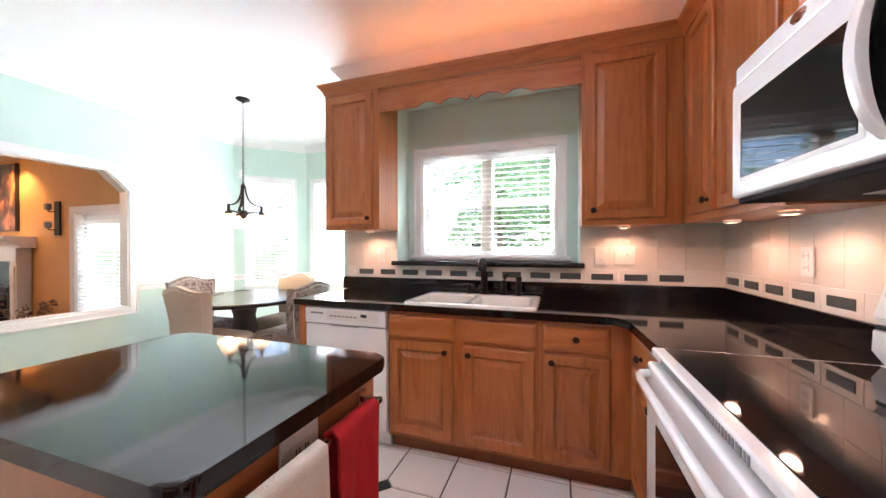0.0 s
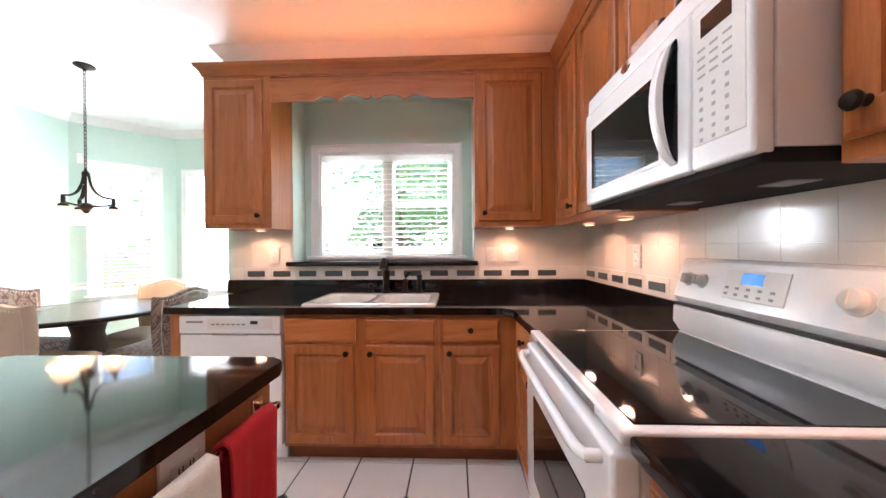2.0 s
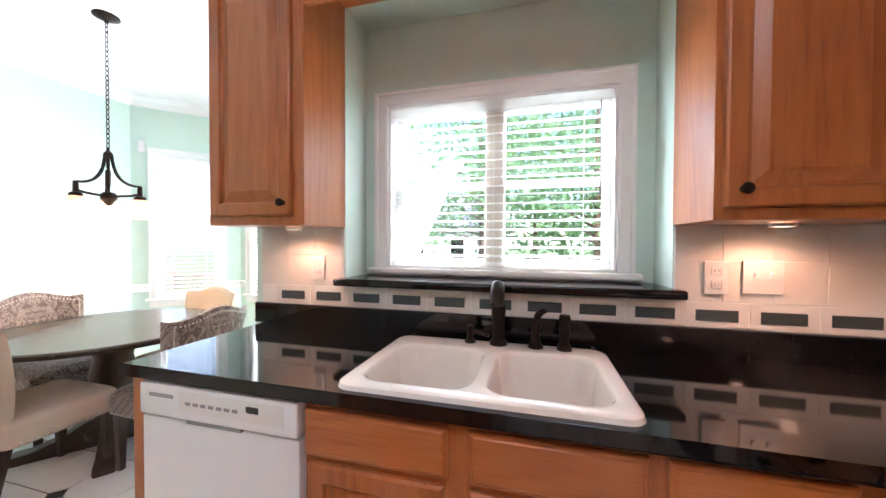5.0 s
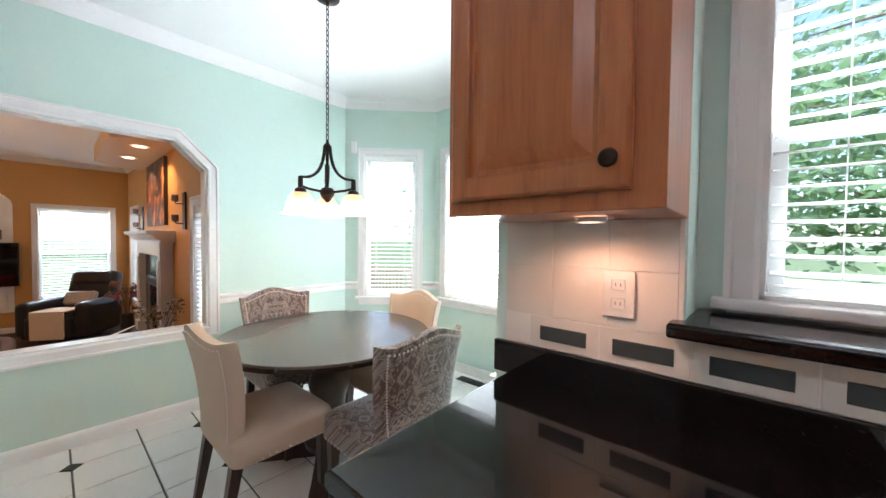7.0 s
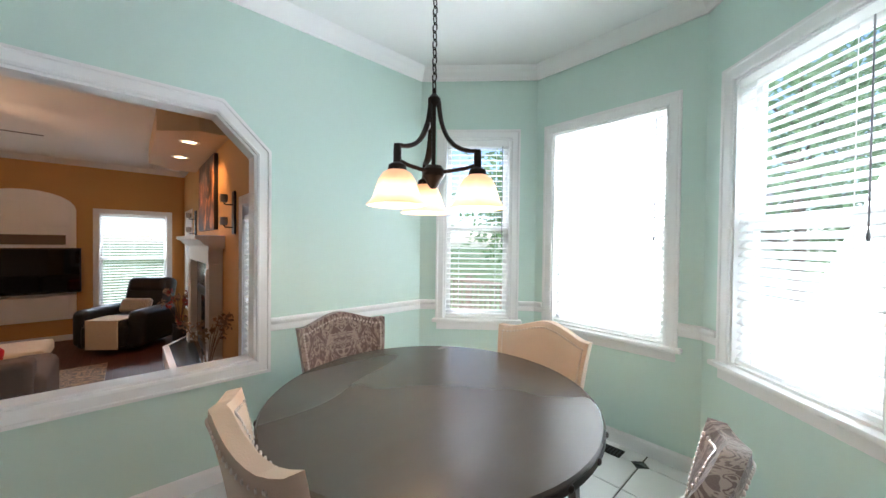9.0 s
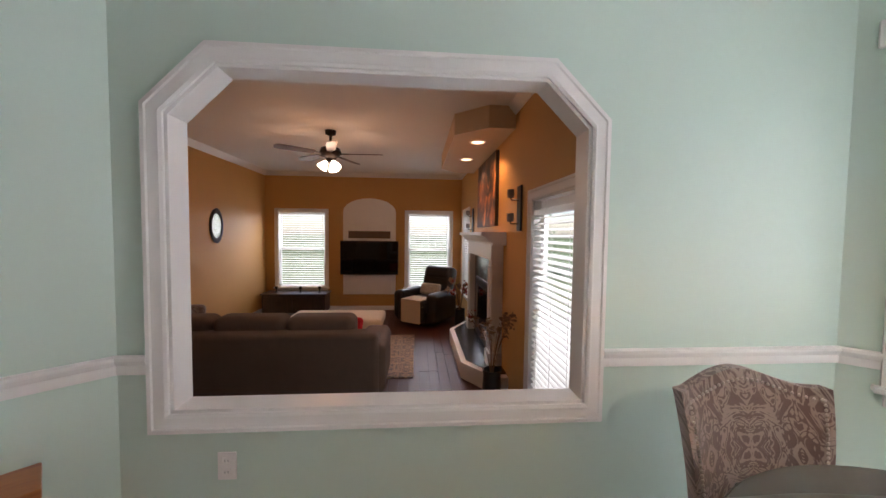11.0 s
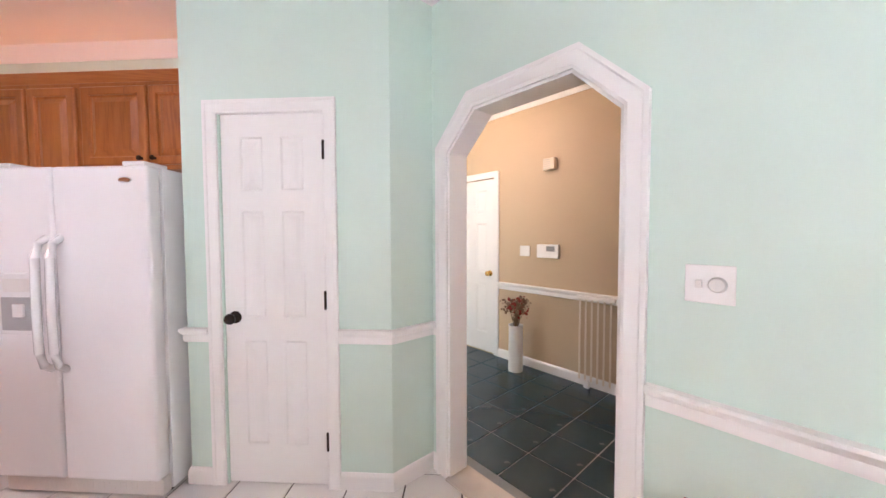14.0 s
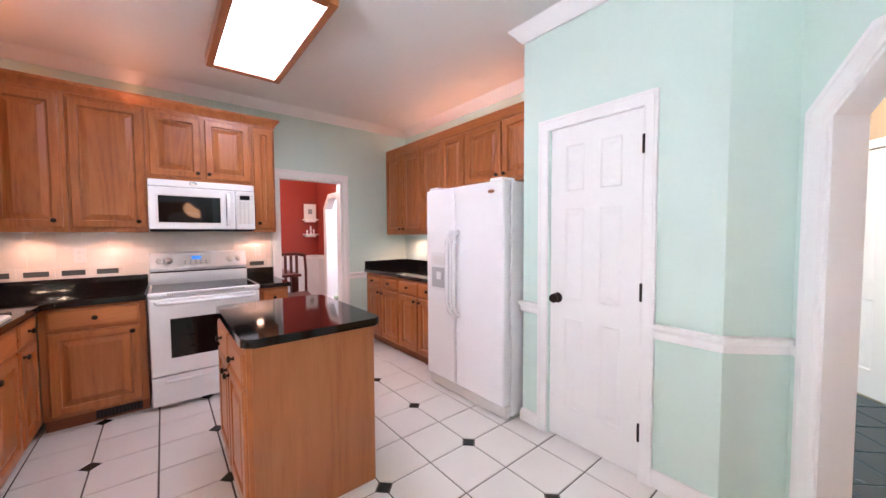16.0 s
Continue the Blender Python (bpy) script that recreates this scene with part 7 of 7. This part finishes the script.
# unseen walls added behind both closed doors, hiding the outside from the gaps
bm = bmesh.new()
wall(bm, hall(0.7, -0.5), hall(-0.4, -0.5), 0, CZ, 0.1)
wall(bm, hall(0.7, -0.13), hall(0.7, -0.5), 0, CZ, 0.1)
wall(bm, hall(-0.4, -0.5), hall(-0.4, -0.13), 0, CZ, 0.1)
box(bm, -0.4, 0.7, 0.12, 0.62, -0.15, -0.001, m=along(hall(0), hall(1)))
structure("hall_door_backing", bm, TAN, "unseen plain backing box behind the hall door", "wall", 0)
bm = bmesh.new()
wall(bm, (-2.3, -1.1), (PX - 0.12, -1.1), 0, CZ, 0.05)
wall(bm, (-2.3, -0.6), (-2.3, -1.1), 0, CZ, 0.05)
structure("pantry_door_backing", bm, CEILING, "unseen plain backing walls behind the pantry door", "wall", 0)

# ---- red dining room ----
RED = mat("deep_red_paint", (0.30, 0.035, 0.02), 0.5, var=0.04, scale=2, bump=0.12, bscale=200)
WAINS = mat("white_wainscot", (0.72, 0.71, 0.72), 0.35, var=0.02)
DXE, DYS, DYN = 4.2, -0.97, 2.6
walled("wall_dining_east", (DXE, DYS), (DXE, DYN), 0.9, CZ, 0.12, [], RED, "deep red upper wall of the dining room")
walled("wainscot_dining_east", (DXE, DYS), (DXE, DYN), 0, 0.9, 0.12, [], WAINS, "white wainscot of the dining room")
walled("wall_dining_south", (1.22, DYS), (DXE, DYS), 0.9, CZ, 0.12, [(2.9 - 1.25, 2.9 - 0.4, 0.9, 2.05, 0.2)], RED, "deep red wall with an arched doorway")
walled("wainscot_dining_south", (1.22, DYS), (DXE, DYS), 0, 0.9, 0.12, [(2.9 - 1.25, 2.9 - 0.4, 0.0, 0.9, 0)], WAINS, "white wainscot beside the arched doorway")
walled("wall_dining_north", (DXE, DYN), (1.22, DYN), 0, CZ, 0.12, [], RED, "deep red north wall of the dining room")
bm = bmesh.new()
wall(bm, (1.222, DYN), (1.222, DYS), 0, CZ, 0.002, [(DYN - 0.53, DYN + 0.185, 0, 2.0, 0)])
structure("wall_dining_west", bm, RED, "deep red west wall of the dining room", "wall", 0)
structure("ceiling_dining", boxed(1.22, DXE + 0.1, DYS - 0.1, DYN + 0.1, CZ, CZ + 0.1), CEILING, "white dining room ceiling", "ceiling", 0)
structure("floor_dining", boxed(1.2, DXE + 0.05, DYS - 1.6, DYN + 0.05, -0.2, 0.0), FLOORWOOD, "dark wood dining room floor", "floor", 0)
bm = bmesh.new()
mould(bm, [(2.9 + 1.22 - 0.4 + 0.08, DYS), (DXE, DYS), (DXE, DYN)], 0.86, RAIL)
structure("chair_rail_dining", bm, TRIM, "white chair rail of the dining room", "moulding", 30)
bm = bmesh.new()
dz_ = pose(1.22, DYS, 0, 0, 0, 180) @ Matrix.Diagonal((-1, 1, 1, 1))
pts = [(1.65, 0), (1.65, 1.85), (1.85, 2.05), (2.3, 2.05), (2.5, 1.85), (2.5, 0)]
outline_trim(bm, pts, dz_, 0.08, 0.022)
lining(bm, pts, dz_, 0, 0.12, 0.012)
structure("dining_arch_casing", bm, TRIM, "white casing of the arched dining room doorway", "door frame", 30)
# bright foyer behind that doorway
bm = bmesh.new()
wall(bm, (1.4, DYS - 1.6), (4.4, DYS - 1.6), 0, CZ, 0.1)
wall(bm, (1.4, DYS - 0.12), (1.4, DYS - 1.6), 0, CZ, 0.1)
wall(bm, (4.4, DYS - 1.6), (4.4, DYS - 0.12), 0, CZ, 0.1)
box(bm, 1.3, 4.5, DYS - 1.7, DYS - 0.1, CZ + 0.001, CZ + 0.1)
structure("wall_foyer", bm, CEILING, "plain white foyer walls", "wall", 0)
lamp("foyer_daylight", "AREA", look((2.9, DYS - 0.9, 2.6), (2.9, DYS - 0.9, 0)), 40, DAY, 1.0, 1.0)
for z, x0 in ((1.66, 0), (1.36, 0)):
    sh = thing("wall_shelf", pose(DXE, -0.80, z, 0, 0, -90), "small white wall shelf on the red wall", "shelf", "shelves on the red wall")
    part("board", boxed(-0.14, 0.14, -0.15, -0.001, -0.012, 0.012, 0.003), TRIM, sh)
    part("bracket", boxed(-0.1, 0.1, -0.1, -0.001, -0.05, -0.012, 0.006), TRIM, sh)
pf = thing("small_framed_print", pose(DXE - 0.05, -0.80, 1.673, 0, 0, -90), "white framed print standing on the shelf", "picture")
part("frame", boxed(-0.12, 0.12, -0.02, 0.0, 0, 0.30, 0.004), OFFWHITE, pf)
part("print", boxed(-0.04, 0.04, -0.022, -0.019, 0.1, 0.2), GREY, pf, smooth=0)
for dx, hh in ((-0.06, 0.1), (0.0, 0.17), (0.07, 0.08)):
    o = thing("shelf_ornament", pose(DXE - 0.08, -0.80 + dx, 1.373), "small white ornament on the shelf", "ornament")
    bm = bmesh.new()
    lathe(bm, [(0, 0), (0.024, 0), (0.012, hh * 0.3), (0.02, hh * 0.6), (0.01, hh), (0, hh)], 12)
    part("body", bm, TRIM, o)
CHERRY = wood("cherry_wood", (0.06, 0.012, 0.008), (0.1, 0.022, 0.013), (0.14, 0.035, 0.02))
dc2 = thing("formal_dining_chair", pose(2.35, 0.05, 0, 0, 0, 80), "dark cherry dining chair with a slatted back", "chair")
part("seat", boxed(-0.23, 0.23, -0.22, 0.22, 0.42, 0.48, 0.02), CHERRY, dc2)
for sx in (-1, 1):
    bm = bmesh.new()
    tube(bm, [(sx * 0.2, -0.26, 0), (sx * 0.2, -0.21, 0.45), (sx * 0.21, -0.25, 0.8), (sx * 0.2, -0.3, 1.05)], 0.02, 8)
    part("back_post", bm, CHERRY, dc2)
    part("leg", boxed(sx * 0.2 - 0.02, sx * 0.2 + 0.02, 0.17, 0.21, 0, 0.43, 0.004), CHERRY, dc2)
bm = bmesh.new()
tube(bm, bez((-0.22, -0.3, 1.03), (0, -0.31, 1.1), (0.22, -0.3, 1.03), 8), 0.026, 8)
part("crest_rail", bm, CHERRY, dc2)
for i in range(3):
    part("slat", boxed(-0.1 + i * 0.08, -0.06 + i * 0.08, -0.27, -0.255, 0.48, 1.04, m=pose(0, 0, 0, 2)), CHERRY, dc2)
dt = thing("dining_table", pose(2.95, 0.75, 0), "dark cherry dining table", "table")
part("tabletop", boxed(-0.5, 0.5, -0.85, 0.85, 0.72, 0.76, 0.01), CHERRY, dt)
for x in (-0.43, 0.43):
    for y in (-0.75, 0.75):
        part("leg", boxed(x - 0.035, x + 0.035, y - 0.035, y + 0.035, 0, 0.72, 0.006), CHERRY, dt)


# ---- garden outside the windows ----
GRASS = mat("lawn", (0.10, 0.145, 0.06), 0.95, var=0.35, scale=3, bump=0.6, bscale=30)
GZ = -0.7
bm = bmesh.new()
n = 60
pv = [bm.verts.new((-2 + 300 * math.cos(2 * math.pi * i / n), 3 + 300 * math.sin(2 * math.pi * i / n), GZ)) for i in range(n)]
bm.faces.new(pv)
structure("ground", bm, GRASS, "green lawn round the house", "ground", 0)
BARK = mat("bark", (0.09, 0.06, 0.04), 0.9, var=0.3, scale=8, bump=0.8, bscale=25)
LEAF = mat("leaves", (0.12, 0.22, 0.10), 0.6, var=0.3, scale=0.8)
nt = LEAF.node_tree
tr_, ad_ = nt.nodes.new("ShaderNodeBsdfTranslucent"), nt.nodes.new("ShaderNodeMixShader")
tr_.inputs[0].default_value = (0.22, 0.36, 0.16, 1)
ad_.inputs[0].default_value = 0.4
nt.links.new(nt.nodes["Principled BSDF"].outputs[0], ad_.inputs[1])
nt.links.new(tr_.outputs[0], ad_.inputs[2])
nt.links.new(ad_.outputs[0], nt.nodes["Material Output"].inputs[0])


def tree(x, y, h, spread, seed, label):
    t = thing("tree", pose(x, y, GZ), label, "tree", "garden trees")
    rg_ = random.Random(seed)
    bm = bmesh.new()
    tube(bm, [(0, 0, 0), (0.05, 0.03, h * 0.3), (-0.04, 0.06, h * 0.6), (0, 0, h * 0.85)], [0.16, 0.12, 0.08, 0.03], 8)
    tips = []
    for i in range(26):
        a, z = rg_.uniform(0, 6.28), h * rg_.uniform(0.22, 0.85)
        r = spread * rg_.uniform(0.45, 0.95)
        p = Vector((math.cos(a) * r, math.sin(a) * r, z + rg_.uniform(0.2, 0.9)))
        tube(bm, bez((0, 0, z), (math.cos(a) * r * 0.5, math.sin(a) * r * 0.5, z + 0.3), p, 5), [0.045, 0.04, 0.03, 0.022, 0.015, 0.01], 6)
        tips.append(p)
    part("trunk", bm, BARK, t)
    vs, fs = [], []
    for p in tips:
        for k in range(170):
            c = p + Vector((rg_.gauss(0, spread * 0.28), rg_.gauss(0, spread * 0.28), rg_.gauss(0, 0.6)))
            u = Vector((rg_.gauss(0, 1), rg_.gauss(0, 1), rg_.gauss(0, 0.6))).normalized()
            w = u.cross(Vector((rg_.gauss(0, 1), rg_.gauss(0, 1), rg_.gauss(0, 1)))).normalized()
            s = rg_.uniform(0.08, 0.17)
            b = len(vs)
            vs += [tuple(c - u * s), tuple(c + w * s * 0.5), tuple(c + u * s), tuple(c - w * s * 0.5)]
            fs.append((b, b + 1, b + 2, b + 3))
    me = bpy.data.meshes.new("crown")
    me.from_pydata(vs, [], fs)
    me.materials.append(LEAF)
    again("crown", me, t, Matrix.Identity(4))


for i, (x, y, h, s) in enumerate(((1.6, 12.5, 7.6, 2.5), (-2.3, 15.0, 8.0, 2.4), (4.6, 17.0, 9.0, 2.8), (-0.2, 20.0, 9.5, 2.9), (7.6, 13.0, 7.0, 2.4), (-9.5, 14.0, 7.0, 2.2), (-21.0, 6.4, 7.0, 2.4))):
    tree(x, y, h, s, 20 + i, "leafy green garden tree")
SIDING = mat("pale_siding", (0.62, 0.62, 0.60), 0.7, var=0.04, scale=2, stretch=(0.2, 0.2, 6))
ROOF = mat("grey_shingles", (0.13, 0.13, 0.14), 0.9, var=0.25, scale=6)
hs = thing("neighbour_house", pose(-9.0, 22.0, GZ), "pale sided neighbouring house beyond the lawn", "house")
part("wall", boxed(-6, 6, 0, 6, 0, 3.0), SIDING, hs, smooth=0)
bm = bmesh.new()
prism(bm, [(-0.5, 3.0), (6.5, 3.0), (3, 5.4)], -6.4, 6.4, m=Matrix(((0, 0, 1, 0), (1, 0, 0, 0), (0, 1, 0, 0), (0, 0, 0, 1))))
part("roof", bm, ROOF, hs, smooth=0)
for x in (-4, -1.2, 1.6, 4.2):
    w_ = part("window", boxed(x - 0.5, x + 0.5, -0.06, 0.0, 1.0, 2.4, 0.01), TRIM, hs)
    part("pane", boxed(x - 0.42, x + 0.42, -0.07, -0.05, 1.08, 2.32), BLACKGLASS, w_, smooth=0)
# deck railing outside the bay
DECK = mat("weathered_deck_wood", (0.2, 0.15, 0.12), 0.85, var=0.25, scale=8)
rl_ = thing("deck_railing", pose(-8.6, 7.6, GZ), "brown wooden deck railing outside the bay", "railing")
for z in (0.62, 1.22):
    part("rail", boxed(0, 6.0, -0.04, 0.04, z, z + 0.06), DECK, rl_, smooth=0)
for i in range(5):
    part("post", boxed(i * 1.47, i * 1.47 + 0.1, -0.05, 0.05, 0, 1.35), DECK, rl_, smooth=0)
BAL = finish("baluster", boxed(0, 0.035, -0.018, 0.018, 0.66, 1.22), DECK, 0)
for i in range(44):
    again("baluster", BAL, rl_, pose(0.08 + i * 0.135, 0, 0))


# ---- tiled floor, laid last ----
bm = bmesh.new()
prism(bm, [(1.22, -1.2), (1.22, 3.0), (-1.55, 3.0), (-1.55, 3.86), (-2.3, 4.65), (-3.54, 4.65), (-4.25, 3.92), (-4.25, 0.62), (-2.8, -0.76), (-1.43, -1.2)], -0.2, -0.005)
floor = structure("floor", bm, GROUT, "white floor tiles with small dark diamond insets", "floor", 0)
PT = 0.628
TS, DX0, DY0, CUT = PT / 2, -0.118, 1.905, 0.052


def clip(poly, nx, ny, c):
    out = []
    for i in range(len(poly)):
        a, b = poly[i], poly[(i + 1) % len(poly)]
        da, db = nx * a[0] + ny * a[1] - c, nx * b[0] + ny * b[1] - c
        if da <= 0:
            out.append(a)
        if (da <= 0) != (db <= 0):
            t = da / (da - db)
            out.append((a[0] + t * (b[0] - a[0]), a[1] + t * (b[1] - a[1])))
    return out


def flat_piece(outline, material, name, e=0.0025):
    bm = bmesh.new()
    cx_ = sum(p[0] for p in outline) / len(outline)
    cy_ = sum(p[1] for p in outline) / len(outline)
    lo = [bm.verts.new((x, y, -0.005)) for x, y in outline]
    hi = []
    for x, y in outline:
        d = max(1e-4, math.hypot(x - cx_, y - cy_))
        hi.append(bm.verts.new((x - (x - cx_) / d * e, y - (y - cy_) / d * e, 0.0)))
    bm.faces.new(hi)
    for i in range(len(lo)):
        j = (i + 1) % len(lo)
        bm.faces.new((lo[i], lo[j], hi[j], hi[i]))
    return finish(name, bm, material, 0)


g_ = 0.004
h_ = TS / 2 - g_
TILE_OUT = [(-h_ + CUT - g_, -h_), (h_, -h_), (h_, h_), (-h_, h_), (-h_, -h_ + CUT - g_)]
WHOLE = flat_piece(TILE_OUT, TILE, "tile")
k_ = CUT - 0.009
DIA = flat_piece([(k_, 0), (0, k_), (-k_, 0), (0, -k_)], DIAMOND, "diamond")
for i in range(-14, 6):
    for j in range(-10, 10):
        cx_, cy_ = DX0 + (i + 0.5) * TS, DY0 + (j + 0.5) * TS
        turn = {(0, 0): 0, (1, 0): 90, (1, 1): 180, (0, 1): 270}[(i % 2, j % 2)]
        if cx_ > -1.55 and cy_ > 3.0:
            continue
        cuts = [(1, 0, 1.2), (-1, 0, 4.2), (0, -1, 1.15), (0, 1, 4.6), (-1, 1, 8.06), (-1, -1, 3.53)]
        if cy_ > 2.7:
            cuts.append((1, 1, 2.22))
            if cy_ > 2.9:
                cuts.append((1, 0, -1.58))
        a = math.radians(turn)
        pts = [(cx_ + x * math.cos(a) - y * math.sin(a), cy_ + x * math.sin(a) + y * math.cos(a)) for x, y in TILE_OUT]
        q = pts
        for c in cuts:
            q = clip(q, *c)
            if len(q) < 3:
                break
        if len(q) < 3:
            continue
        if q == pts:
            again("tile", WHOLE, floor, pose(cx_, cy_, 0, 0, 0, turn))
        else:
            again("tile", flat_piece(q, TILE, "tile"), floor, Matrix.Identity(4))
        if i % 2 == 0 and j % 2 == 0 and all(nx * (cx_ - TS / 2) + ny * (cy_ - TS / 2) < c - 0.06 for nx, ny, c in cuts):
            again("diamond", DIA, floor, pose(cx_ - TS / 2, cy_ - TS / 2, 0), "dark diamond inset tile")
